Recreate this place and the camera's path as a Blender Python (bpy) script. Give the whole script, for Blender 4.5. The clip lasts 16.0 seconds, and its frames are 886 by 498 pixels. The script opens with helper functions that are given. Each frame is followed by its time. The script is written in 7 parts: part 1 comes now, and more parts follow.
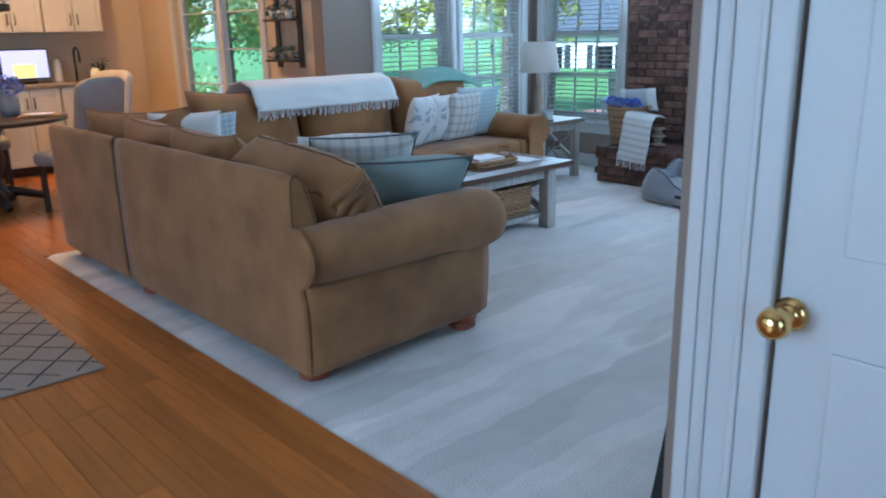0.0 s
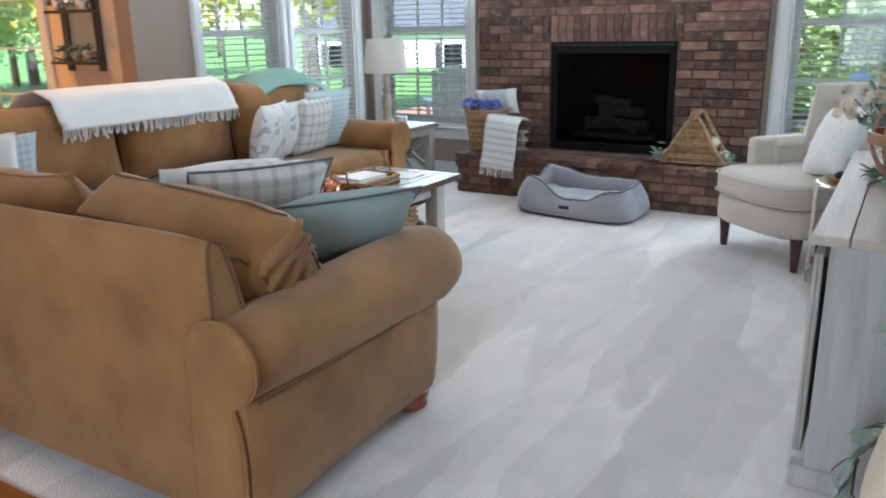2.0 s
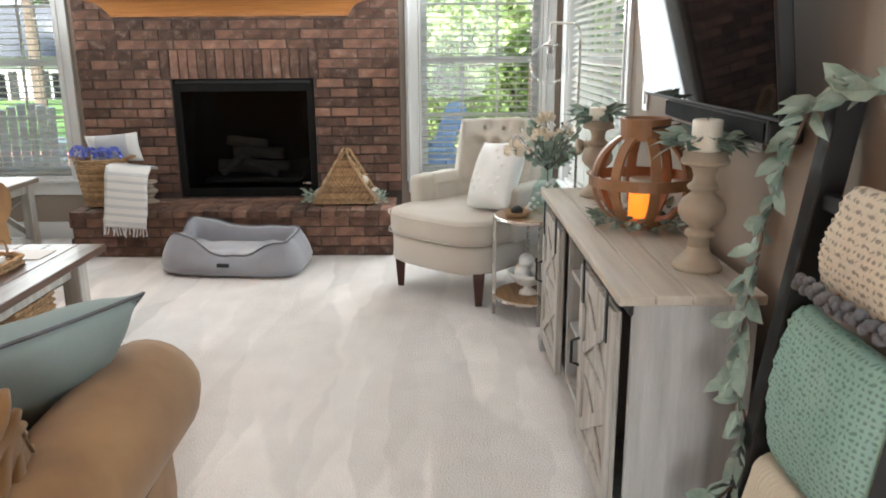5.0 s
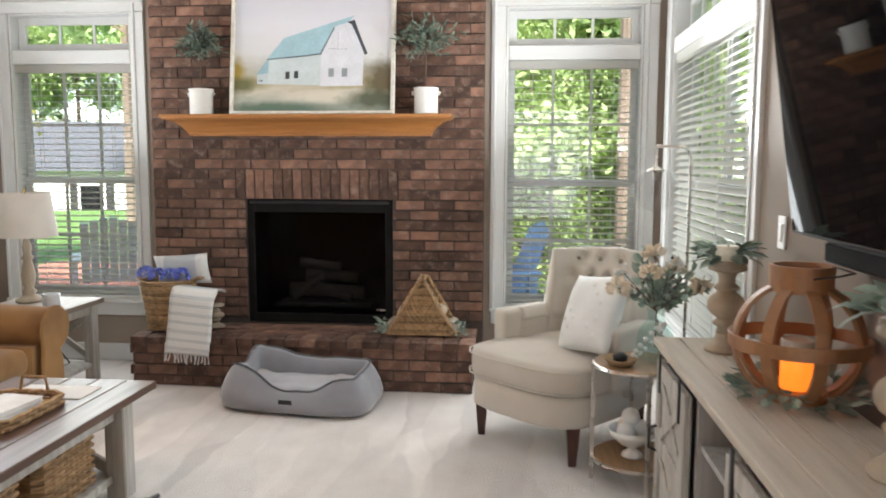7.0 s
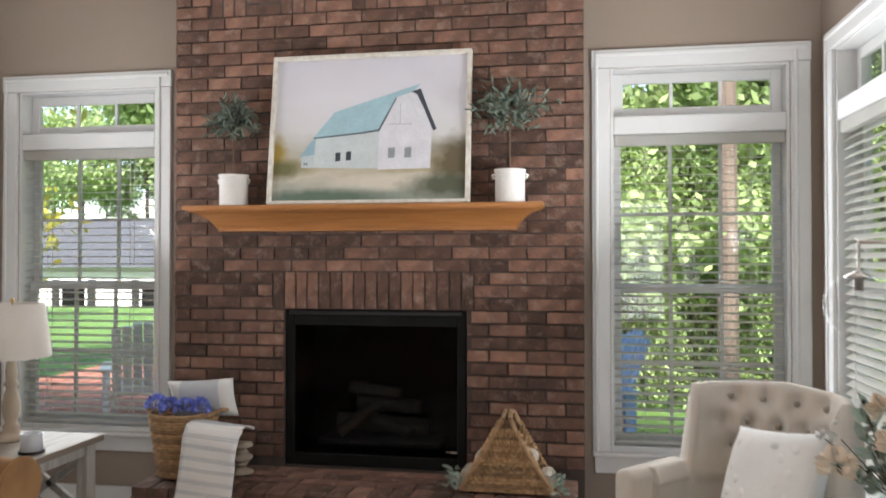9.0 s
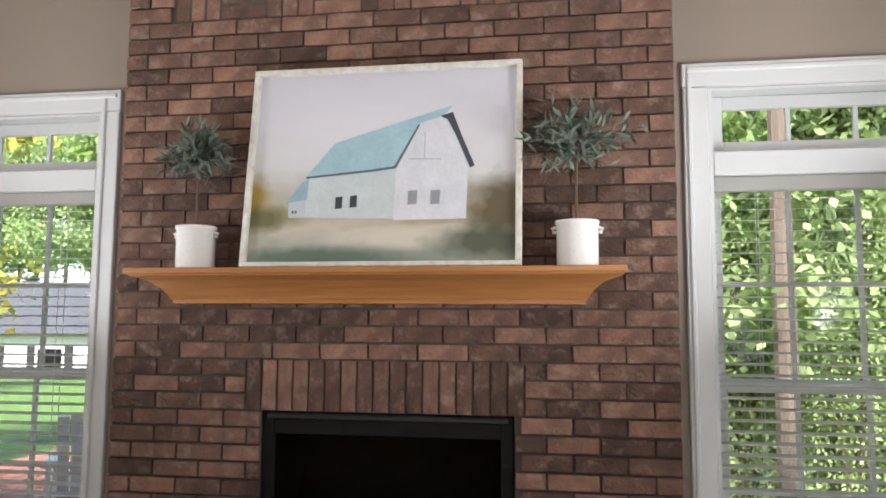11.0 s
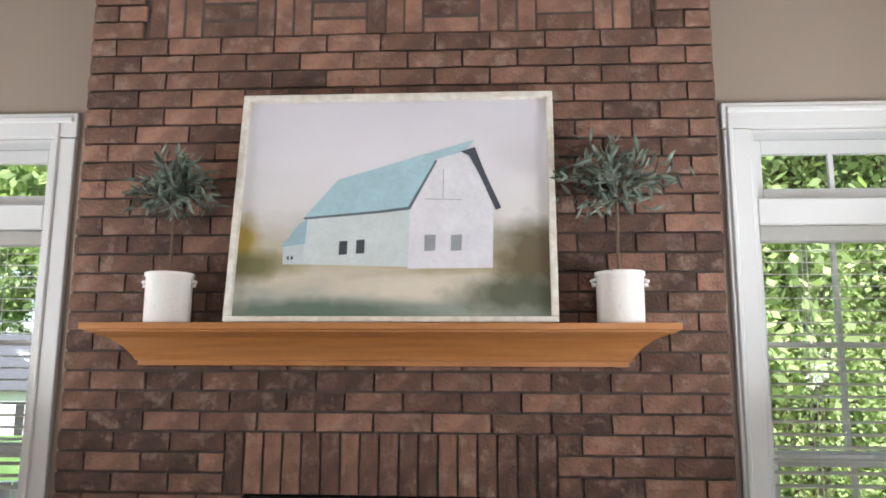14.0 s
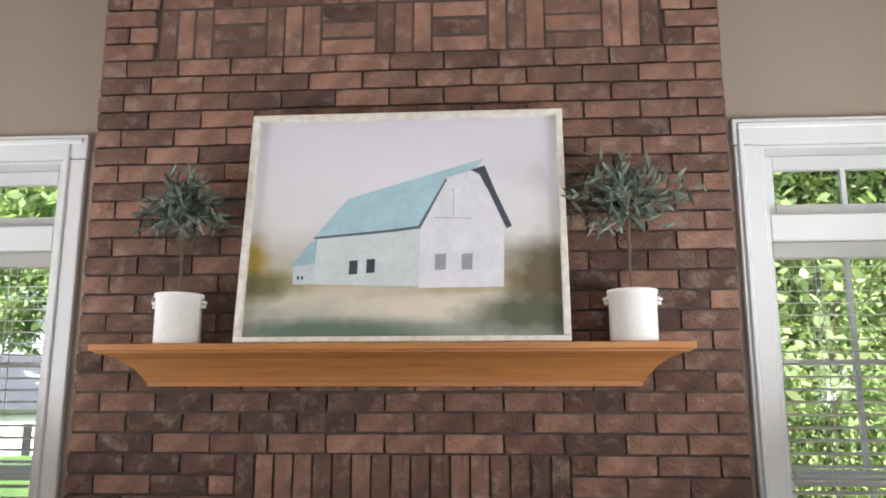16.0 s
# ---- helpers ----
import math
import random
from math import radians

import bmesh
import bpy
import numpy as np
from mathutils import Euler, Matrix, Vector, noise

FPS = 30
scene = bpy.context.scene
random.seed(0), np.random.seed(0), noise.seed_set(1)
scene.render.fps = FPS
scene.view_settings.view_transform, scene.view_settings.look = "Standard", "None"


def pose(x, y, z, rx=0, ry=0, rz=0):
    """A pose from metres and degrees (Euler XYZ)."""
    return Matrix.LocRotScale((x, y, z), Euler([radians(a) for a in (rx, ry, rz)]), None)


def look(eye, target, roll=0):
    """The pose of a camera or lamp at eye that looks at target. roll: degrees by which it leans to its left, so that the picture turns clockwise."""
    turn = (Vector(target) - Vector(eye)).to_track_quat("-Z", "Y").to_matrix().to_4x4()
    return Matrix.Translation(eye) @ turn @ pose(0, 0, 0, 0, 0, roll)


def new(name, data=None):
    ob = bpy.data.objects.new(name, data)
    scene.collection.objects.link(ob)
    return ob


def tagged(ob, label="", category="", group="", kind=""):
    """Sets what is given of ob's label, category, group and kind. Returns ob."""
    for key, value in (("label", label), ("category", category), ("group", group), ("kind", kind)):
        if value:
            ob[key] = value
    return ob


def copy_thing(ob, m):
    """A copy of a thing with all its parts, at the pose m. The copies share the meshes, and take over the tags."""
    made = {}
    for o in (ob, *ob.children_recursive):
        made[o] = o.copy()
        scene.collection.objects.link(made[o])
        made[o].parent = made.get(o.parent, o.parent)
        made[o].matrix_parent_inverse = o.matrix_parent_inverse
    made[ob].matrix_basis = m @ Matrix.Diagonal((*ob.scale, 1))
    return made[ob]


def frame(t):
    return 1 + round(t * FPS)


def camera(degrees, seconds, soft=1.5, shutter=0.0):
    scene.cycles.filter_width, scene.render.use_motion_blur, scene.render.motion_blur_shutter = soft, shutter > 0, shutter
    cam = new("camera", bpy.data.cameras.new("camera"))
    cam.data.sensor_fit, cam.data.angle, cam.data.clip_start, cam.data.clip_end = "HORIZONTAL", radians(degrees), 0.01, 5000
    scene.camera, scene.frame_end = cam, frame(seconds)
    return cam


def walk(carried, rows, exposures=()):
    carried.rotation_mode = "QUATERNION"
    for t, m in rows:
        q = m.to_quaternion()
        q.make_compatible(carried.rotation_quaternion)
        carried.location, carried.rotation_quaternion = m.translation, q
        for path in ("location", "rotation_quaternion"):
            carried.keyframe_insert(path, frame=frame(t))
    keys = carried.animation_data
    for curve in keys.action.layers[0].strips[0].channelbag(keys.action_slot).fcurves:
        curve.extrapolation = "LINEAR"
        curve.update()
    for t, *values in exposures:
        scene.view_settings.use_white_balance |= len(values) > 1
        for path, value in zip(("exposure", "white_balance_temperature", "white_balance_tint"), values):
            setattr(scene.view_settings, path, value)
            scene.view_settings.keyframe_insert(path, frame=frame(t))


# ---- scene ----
cam = camera(59.6, 16.0, soft=1.75, shutter=0.4)
METRES, EYE, TILT, LEAN, TURN = 5.32, 1.37, 0.0, 0.0, -42.4
ROWS = [
    (0.0, 0.0, 0.0, 0.0, -0.33, -15.6, 1.2),
    (0.5, -0.0368, 0.0409, 0.0016, -4.51, -14.49, 1.89),
    (1.0, -0.0582, 0.0881, -0.0017, -6.5, -14.39, 0.78),
    (1.5, -0.0744, 0.1355, -0.0035, -10.15, -14.86, -0.2),
    (2.0, -0.0994, 0.18, -0.0023, -16.82, -16.02, 1.07),
    (2.5, -0.1118, 0.2173, -0.004, -21.45, -17.43, 2.2),
    (3.0, -0.1091, 0.2545, -0.0042, -25.48, -18.82, 1.35),
    (3.5, -0.1134, 0.2803, -0.0036, -33.74, -19.59, 0.78),
    (4.0, -0.1271, 0.2977, 0.0008, -44.71, -19.06, 1.42),
    (6.5, -0.0988, 0.3571, 0.0158, -44.39, -8.67, 0.13),
    (7.0, -0.0752, 0.3902, 0.0161, -42.22, -6.12, -0.22),
    (7.5, -0.054, 0.4369, 0.0184, -41.8, -4.27, 1.2),
    (8.0, -0.0211, 0.4752, 0.0181, -40.35, -3.19, 0.9),
    (8.5, 0.0197, 0.5172, 0.0191, -37.83, -1.6, -0.25),
    (9.0, 0.0489, 0.5704, 0.0238, -37.82, 0.82, 0.01),
    (9.5, 0.0834, 0.6182, 0.0281, -36.95, 2.82, -0.49),
    (12.0, 0.1609, 0.8391, 0.0426, -41.12, 8.48, -0.08),
    (12.5, 0.1545, 0.8595, 0.0442, -43.48, 9.05, 0.17),
    (13.0, 0.1522, 0.8654, 0.045, -44.49, 9.46, -0.36),
    (13.5, 0.1525, 0.8646, 0.0451, -44.64, 9.76, -0.33),
    (14.0, 0.153, 0.8647, 0.0455, -44.16, 9.64, -0.31),
    (14.5, 0.1535, 0.8663, 0.0457, -43.72, 9.4, -0.11),
    (15.0, 0.1528, 0.8677, 0.0464, -43.56, 9.71, 0.11),
    (15.5, 0.1521, 0.8673, 0.0472, -43.63, 10.47, 0.11),
    (16.0, 0.1527, 0.8683, 0.0474, -43.62, 10.87, -0.0),
]
EXPOSURES = [(0.0, 1.67, 4350, -1), (0.5, 1.78, 4600, 1), (1.0, 1.98, 4680, -1), (2.0, 2.22, 5450, 4), (4.0, 2.48, 6200, 7), (7.0, 2.18, 6550, 9), (9.0, 1.85, 6500, 12), (13.0, 1.95, 6400, 12), (16.0, 1.95, 6400, 12)]
walk(cam, [(t, pose(0, 0, EYE, TILT, LEAN, TURN) @ pose(METRES * x, METRES * y, METRES * z, 90 + pitch, roll, yaw)) for t, x, y, z, yaw, pitch, roll in ROWS], EXPOSURES)

# ---- light ----
world = bpy.data.worlds.new("sky")
scene.world = world
world.use_nodes = True
wn = world.node_tree.nodes
sky = wn.new("ShaderNodeTexSky")
sky.sky_type, sky.sun_disc = "NISHITA", False
sky.sun_elevation, sky.sun_rotation = radians(43), radians(271)
world.node_tree.links.new(sky.outputs[0], wn["Background"].inputs[0])
wn["Background"].inputs[1].default_value = 0.15
sun = new("sun", bpy.data.lights.new("sun", "SUN"))
sun.data.energy, sun.data.angle, sun.data.color = 5.0, radians(12), (1, 0.95, 0.88)
sun.matrix_world = look((-20, 0.5, 18.7), (0, 0, 0))


def window_lamp(m, w, h, watts, colour=(0.93, 0.97, 1.0)):
    ob = new("window_light", bpy.data.lights.new("window_light", "AREA"))
    ob.data.shape, ob.data.size, ob.data.size_y = "RECTANGLE", w, h
    ob.data.energy, ob.data.color = watts, colour
    ob.matrix_world = m
    return ob


# ---- materials ----
def mat(name, colour, colour2=None, scale=8.0, rough=0.6, metal=0.0, bump=0.2, fine=120.0, stretch=(1, 1, 1), rand="", spread=0.3, sheen=0.0, trans=0.0, sss=0.0, coat=0.0, dist=0.004):
    """Base colour with a broad and a fine variation, roughness variation and bump, in object space."""
    m = bpy.data.materials.new(name)
    m.use_nodes = True
    n, l = m.node_tree.nodes, m.node_tree.links
    b = n["Principled BSDF"]
    tc = n.new("ShaderNodeTexCoord")
    mp = n.new("ShaderNodeMapping")
    mp.inputs["Scale"].default_value = stretch
    l.new(tc.outputs["Object"], mp.inputs[0])
    broad = n.new("ShaderNodeTexNoise")
    broad.inputs["Scale"].default_value, broad.inputs["Detail"].default_value = scale, 5
    l.new(mp.outputs[0], broad.inputs["Vector"])
    small = n.new("ShaderNodeTexNoise")
    small.inputs["Scale"].default_value, small.inputs["Detail"].default_value = fine, 3
    l.new(mp.outputs[0], small.inputs["Vector"])
    ramp = n.new("ShaderNodeMapRange")
    ramp.inputs[1].default_value, ramp.inputs[2].default_value = 0.3, 0.7
    l.new(broad.outputs[0], ramp.inputs[0])
    mix = n.new("ShaderNodeMix")
    mix.data_type = "RGBA"
    c2 = colour2 or tuple(min(1, c * 0.8) for c in colour)
    mix.inputs[6].default_value, mix.inputs[7].default_value = (*colour, 1), (*c2, 1)
    l.new(ramp.outputs[0], mix.inputs[0])
    out = mix.outputs[2]
    hsv = n.new("ShaderNodeHueSaturation")
    l.new(out, hsv.inputs["Color"])
    val = n.new("ShaderNodeMapRange")
    val.inputs[3].default_value, val.inputs[4].default_value = 0.88, 1.12
    l.new(small.outputs[0], val.inputs[0])
    src = val.outputs[0]
    if rand:
        r = n.new("ShaderNodeObjectInfo") if rand == "object" else n.new("ShaderNodeNewGeometry")
        rv = n.new("ShaderNodeMapRange")
        rv.inputs[3].default_value, rv.inputs[4].default_value = 1 - spread, 1 + spread
        l.new(r.outputs["Random" if rand == "object" else "Random Per Island"], rv.inputs[0])
        mul = n.new("ShaderNodeMath")
        mul.operation = "MULTIPLY"
        l.new(src, mul.inputs[0]), l.new(rv.outputs[0], mul.inputs[1])
        src = mul.outputs[0]
    l.new(src, hsv.inputs["Value"])
    l.new(hsv.outputs[0], b.inputs["Base Color"])
    rr = n.new("ShaderNodeMapRange")
    rr.inputs[3].default_value, rr.inputs[4].default_value = max(0, rough - 0.1), min(1, rough + 0.1)
    l.new(broad.outputs[0], rr.inputs[0]), l.new(rr.outputs[0], b.inputs["Roughness"])
    b.inputs["Metallic"].default_value = metal
    b.inputs["Sheen Weight"].default_value = sheen
    b.inputs["Transmission Weight"].default_value = trans
    b.inputs["Coat Weight"].default_value = coat
    if sss:
        b.inputs["Subsurface Weight"].default_value = sss
        b.inputs["Subsurface Radius"].default_value = (0.02, 0.02, 0.02)
    if bump:
        bp = n.new("ShaderNodeBump")
        bp.inputs["Strength"].default_value, bp.inputs["Distance"].default_value = bump, dist
        l.new(small.outputs[0], bp.inputs["Height"]), l.new(bp.outputs[0], b.inputs["Normal"])
    return m


def glow(name, colour, strength):
    m = bpy.data.materials.new(name)
    m.use_nodes = True
    b = m.node_tree.nodes["Principled BSDF"]
    b.inputs["Base Color"].default_value = (*colour, 1)
    b.inputs["Emission Color"].default_value, b.inputs["Emission Strength"].default_value = (*colour, 1), strength
    return m


def glass_mat(name, colour=(1, 1, 1), thin=True, gloss=0.12):
    m = bpy.data.materials.new(name)
    m.use_nodes = True
    n, l = m.node_tree.nodes, m.node_tree.links
    if not thin:
        b = n["Principled BSDF"]
        b.inputs["Base Color"].default_value = (*colour, 1)
        b.inputs["Transmission Weight"].default_value, b.inputs["Roughness"].default_value, b.inputs["IOR"].default_value = 1, 0.03, 1.3
        return m
    n.remove(n["Principled BSDF"])
    t, g, f, mx = n.new("ShaderNodeBsdfTransparent"), n.new("ShaderNodeBsdfGlossy"), n.new("ShaderNodeLayerWeight"), n.new("ShaderNodeMixShader")
    t.inputs[0].default_value = (*colour, 1)
    g.inputs["Roughness"].default_value = 0.02
    f.inputs[0].default_value = 0.5
    pw, ml = n.new("ShaderNodeMath"), n.new("ShaderNodeMath")
    pw.operation, ml.operation = "POWER", "MULTIPLY_ADD"
    pw.inputs[1].default_value, ml.inputs[1].default_value, ml.inputs[2].default_value = 4.0, gloss * 5, gloss * 0.25
    l.new(f.outputs["Facing"], pw.inputs[0]), l.new(pw.outputs[0], ml.inputs[0])
    l.new(ml.outputs[0], mx.inputs[0]), l.new(t.outputs[0], mx.inputs[1]), l.new(g.outputs[0], mx.inputs[2])
    l.new(mx.outputs[0], n["Material Output"].inputs[0])
    return m


WALL = mat("wall_paint", (0.27, 0.215, 0.17), (0.255, 0.2, 0.16), 1.5, 0.75, bump=0.06, fine=260, dist=0.001)
WALLK = mat("kitchen_paint", (0.62, 0.5, 0.35), (0.58, 0.47, 0.33), 1.5, 0.75, bump=0.06, fine=260, dist=0.001)
CEIL = mat("ceiling_paint", (0.85, 0.84, 0.82), (0.82, 0.81, 0.79), 2, 0.85, bump=0.1, fine=200, dist=0.001)
TRIM = mat("white_trim", (0.62, 0.62, 0.61), (0.59, 0.59, 0.58), 3, 0.38, bump=0.01, fine=420, dist=0.001)
CARPET = mat("carpet", (0.83, 0.79, 0.75), (0.75, 0.705, 0.665), 5, 0.95, bump=1.0, fine=130, sheen=0.2, dist=0.008)
def knit(m, scale, dark=0.45):
    """Rows of small holes between the stitches, their shade put into the colour."""
    n, l = m.node_tree.nodes, m.node_tree.links
    b = n["Principled BSDF"]
    src = b.inputs["Base Color"].links[0].from_socket
    tc, mp, vo, mr, hs = n.new("ShaderNodeTexCoord"), n.new("ShaderNodeMapping"), n.new("ShaderNodeTexVoronoi"), n.new("ShaderNodeMapRange"), n.new("ShaderNodeHueSaturation")
    mp.inputs["Rotation"].default_value = (radians(90), 0, 0)
    vo.voronoi_dimensions = "2D"
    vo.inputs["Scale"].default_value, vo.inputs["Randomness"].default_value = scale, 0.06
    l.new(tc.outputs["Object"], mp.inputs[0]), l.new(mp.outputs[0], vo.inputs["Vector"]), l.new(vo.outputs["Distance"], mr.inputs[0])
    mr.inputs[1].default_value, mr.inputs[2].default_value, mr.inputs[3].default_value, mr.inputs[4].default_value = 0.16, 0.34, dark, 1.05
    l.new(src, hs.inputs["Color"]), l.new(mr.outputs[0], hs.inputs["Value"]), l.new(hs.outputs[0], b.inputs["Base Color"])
    bp = n.new("ShaderNodeBump")
    bp.inputs["Strength"].default_value, bp.inputs["Distance"].default_value = 0.7, 0.006
    l.new(mr.outputs[0], bp.inputs["Height"]), l.new(bp.outputs[0], b.inputs["Normal"])


def vacuum_marks(m):
    """Pale and dark wedge-shaped strokes that a vacuum leaves in the pile, in two directions."""
    n, l = m.node_tree.nodes, m.node_tree.links
    b = n["Principled BSDF"]
    src = b.inputs["Base Color"].links[0].from_socket
    tc, no = n.new("ShaderNodeTexCoord"), n.new("ShaderNodeTexNoise")
    no.inputs["Scale"].default_value = 3.2
    l.new(tc.outputs["Object"], no.inputs["Vector"])
    for turn, size, lo, hi in ((16, (0.5, 3.4, 1), 0.85, 1.07), (-20, (0.7, 4.4, 1), 0.9, 1.07)):
        ad, mp, vo = n.new("ShaderNodeMixRGB"), n.new("ShaderNodeMapping"), n.new("ShaderNodeTexVoronoi")
        ad.inputs[0].default_value = 0.1
        mp.inputs["Rotation"].default_value = (0, 0, radians(turn))
        mp.inputs["Scale"].default_value = size
        vo.feature = "SMOOTH_F1"
        vo.inputs["Scale"].default_value, vo.inputs["Smoothness"].default_value = 1.5, 0.1
        l.new(tc.outputs["Object"], ad.inputs[1]), l.new(no.outputs["Color"], ad.inputs[2])
        l.new(ad.outputs[0], mp.inputs[0]), l.new(mp.outputs[0], vo.inputs["Vector"])
        sp, mr, hs = n.new("ShaderNodeSeparateColor"), n.new("ShaderNodeMapRange"), n.new("ShaderNodeHueSaturation")
        mr.inputs[3].default_value, mr.inputs[4].default_value = lo, hi
        l.new(vo.outputs["Color"], sp.inputs[0]), l.new(sp.outputs[0], mr.inputs[0])
        l.new(src, hs.inputs["Color"]), l.new(mr.outputs[0], hs.inputs["Value"])
        src = hs.outputs[0]
    l.new(src, b.inputs["Base Color"])


vacuum_marks(CARPET)
SUEDE = mat("tan_suede", (0.32, 0.163, 0.052), (0.195, 0.092, 0.028), 4.5, 0.85, bump=0.12, fine=420, sheen=0.15, dist=0.001)
# suede-coloured piping; the shadow beside it is put into this darker tone
PIPING = mat("shadowed_piping", (0.15, 0.08, 0.035), None, 10, 0.8, bump=0.1)
CHERRY = mat("cherry_wood", (0.28, 0.075, 0.025), (0.2, 0.05, 0.018), 6, 0.35, bump=0.1, fine=60, stretch=(1, 1, 6))
MAHOG = mat("dark_mahogany", (0.06, 0.016, 0.01), (0.04, 0.012, 0.008), 6, 0.35, bump=0.1, fine=60)
OAKFLOOR = mat("oak_floor", (0.43, 0.155, 0.025), (0.31, 0.103, 0.015), 3, 0.3, bump=0.1, fine=55, stretch=(9, 0.7, 1), rand="object", spread=0.2, coat=0.25, dist=0.001)
OAKFLOORJ = mat("oak_floor_far", (0.43, 0.155, 0.025), (0.31, 0.103, 0.015), 3, 0.3, bump=0.1, fine=55, stretch=(9, 0.7, 1), rand="island", spread=0.2, coat=0.25, dist=0.001)
OAKM = mat("honey_oak", (0.42, 0.18, 0.055), (0.34, 0.135, 0.038), 5, 0.4, bump=0.12, fine=50, stretch=(12, 0.8, 12), dist=0.001)
MORTAR = mat("mortar", (0.085, 0.06, 0.05), (0.06, 0.043, 0.036), 12, 0.95, bump=0.6, fine=160)


def brick_mat(name, rand):
    """Fired brick: brown to red from piece to piece, with pale scuffs and dark kiln marks."""
    m = mat(name, (0.22, 0.112, 0.073), (0.115, 0.063, 0.045), 9, 0.85, bump=0.75, fine=95, rand=rand, spread=0.55, dist=0.008)
    n, l = m.node_tree.nodes, m.node_tree.links
    b = n["Principled BSDF"]
    base = b.inputs["Base Color"].links[0].from_socket
    tc = n.new("ShaderNodeTexCoord")
    r = n.new("ShaderNodeObjectInfo") if rand == "object" else n.new("ShaderNodeNewGeometry")
    key = r.outputs["Random" if rand == "object" else "Random Per Island"]
    scale = n.new("ShaderNodeVectorMath")
    scale.operation = "ADD"
    l.new(tc.outputs["Object"], scale.inputs[0])
    off = n.new("ShaderNodeMath")
    off.operation = "MULTIPLY"
    off.inputs[1].default_value = 37.0
    l.new(key, off.inputs[0]), l.new(off.outputs[0], scale.inputs[1])
    no = n.new("ShaderNodeTexNoise")
    no.inputs["Scale"].default_value, no.inputs["Detail"].default_value, no.inputs["Roughness"].default_value = 14, 7, 0.65
    l.new(scale.outputs[0], no.inputs["Vector"])
    mr = n.new("ShaderNodeMapRange")
    mr.inputs[1].default_value, mr.inputs[2].default_value, mr.inputs[4].default_value = 0.52, 0.76, 0.6
    l.new(no.outputs[0], mr.inputs[0])
    mx = n.new("ShaderNodeMix")
    mx.data_type = "RGBA"
    mx.inputs[7].default_value = (0.4, 0.29, 0.225, 1)
    l.new(mr.outputs[0], mx.inputs[0]), l.new(base, mx.inputs[6])
    hue = n.new("ShaderNodeMix")
    hue.data_type = "RGBA"
    hue.blend_type = "MULTIPLY"
    hue.inputs[7].default_value = (0.74, 0.74, 0.76, 1)
    fr = n.new("ShaderNodeMath")
    fr.operation = "FRACT"
    k7 = n.new("ShaderNodeMath")
    k7.operation = "MULTIPLY"
    k7.inputs[1].default_value = 7.31
    l.new(key, k7.inputs[0]), l.new(k7.outputs[0], fr.inputs[0]), l.new(fr.outputs[0], hue.inputs[0])
    l.new(mx.outputs[2], hue.inputs[6]), l.new(hue.outputs[2], b.inputs["Base Color"])
    return m


BRICK = brick_mat("brick", "object")
BRICKJ = brick_mat("brick_far", "island")
BLACK = mat("black_metal", (0.012, 0.012, 0.013), (0.008, 0.008, 0.009), 8, 0.45, bump=0.05)
SOOT = mat("firebox_black", (0.011, 0.0105, 0.01), (0.008, 0.0075, 0.007), 8, 0.7, bump=0.3)
SOOT.node_tree.nodes["Principled BSDF"].inputs["Specular IOR Level"].default_value = 0.1
SCREEN = mat("tv_screen", (0.006, 0.006, 0.007), None, 8, 0.1, bump=0)
SCREEN.node_tree.nodes["Principled BSDF"].inputs["IOR"].default_value = 1.2
for link in list(SCREEN.node_tree.nodes["Principled BSDF"].inputs["Roughness"].links):
    SCREEN.node_tree.links.remove(link)
SCREEN.node_tree.nodes["Principled BSDF"].inputs["Roughness"].default_value = 0.03
LOG = mat("ceramic_log", (0.065, 0.055, 0.045), (0.035, 0.029, 0.024), 20, 0.9, bump=0.8, fine=60, dist=0.01)
LINEN = mat("linen", (0.53, 0.475, 0.405), (0.49, 0.435, 0.37), 6, 0.9, bump=0.35, fine=500, sheen=0.2, dist=0.001)
BUTTON = mat("linen_button", (0.36, 0.31, 0.25), None, 6, 0.9, bump=0.2)
WHITEW = mat("whitewashed_wood", (0.52, 0.5, 0.46), (0.33, 0.3, 0.26), 5, 0.7, bump=0.35, fine=70, stretch=(6, 6, 0.6), dist=0.002)
GREYW = mat("grey_washed_wood", (0.5, 0.49, 0.475), (0.36, 0.345, 0.325), 4, 0.65, bump=0.25, fine=70, stretch=(7, 7, 0.5), dist=0.001)
GREYTOP = mat("grey_washed_top", (0.54, 0.48, 0.4), (0.43, 0.375, 0.31), 4, 0.6, bump=0.25, fine=70, stretch=(0.5, 8, 8), dist=0.001)
TABTOP = mat("dark_stained_top", (0.115, 0.055, 0.03), (0.065, 0.03, 0.017), 4, 0.36, bump=0.15, fine=60, stretch=(0.6, 8, 8), coat=0.1, dist=0.001)
PLUSHLIGHT = mat("pale_grey_plush", (0.42, 0.42, 0.44), (0.36, 0.36, 0.385), 9, 0.95, bump=0.4, fine=350, sheen=0.4, dist=0.002)
ENDTOP = mat("worn_grey_brown_top", (0.27, 0.22, 0.175), (0.19, 0.15, 0.115), 4, 0.45, bump=0.25, fine=70, stretch=(0.6, 8, 8), dist=0.001)
DOGBED = mat("grey_plush", (0.3, 0.3, 0.325), (0.26, 0.26, 0.285), 7, 0.95, bump=0.4, fine=350, sheen=0.5, dist=0.002)
WICKER = mat("wicker", (0.44, 0.28, 0.145), (0.28, 0.165, 0.078), 30, 0.75, bump=0.5, fine=150, rand="island", spread=0.3, dist=0.002)
WHITECLOTH = mat("white_cotton", (0.75, 0.74, 0.71), (0.68, 0.67, 0.64), 6, 0.95, bump=0.5, fine=260, sheen=0.2, dist=0.002)
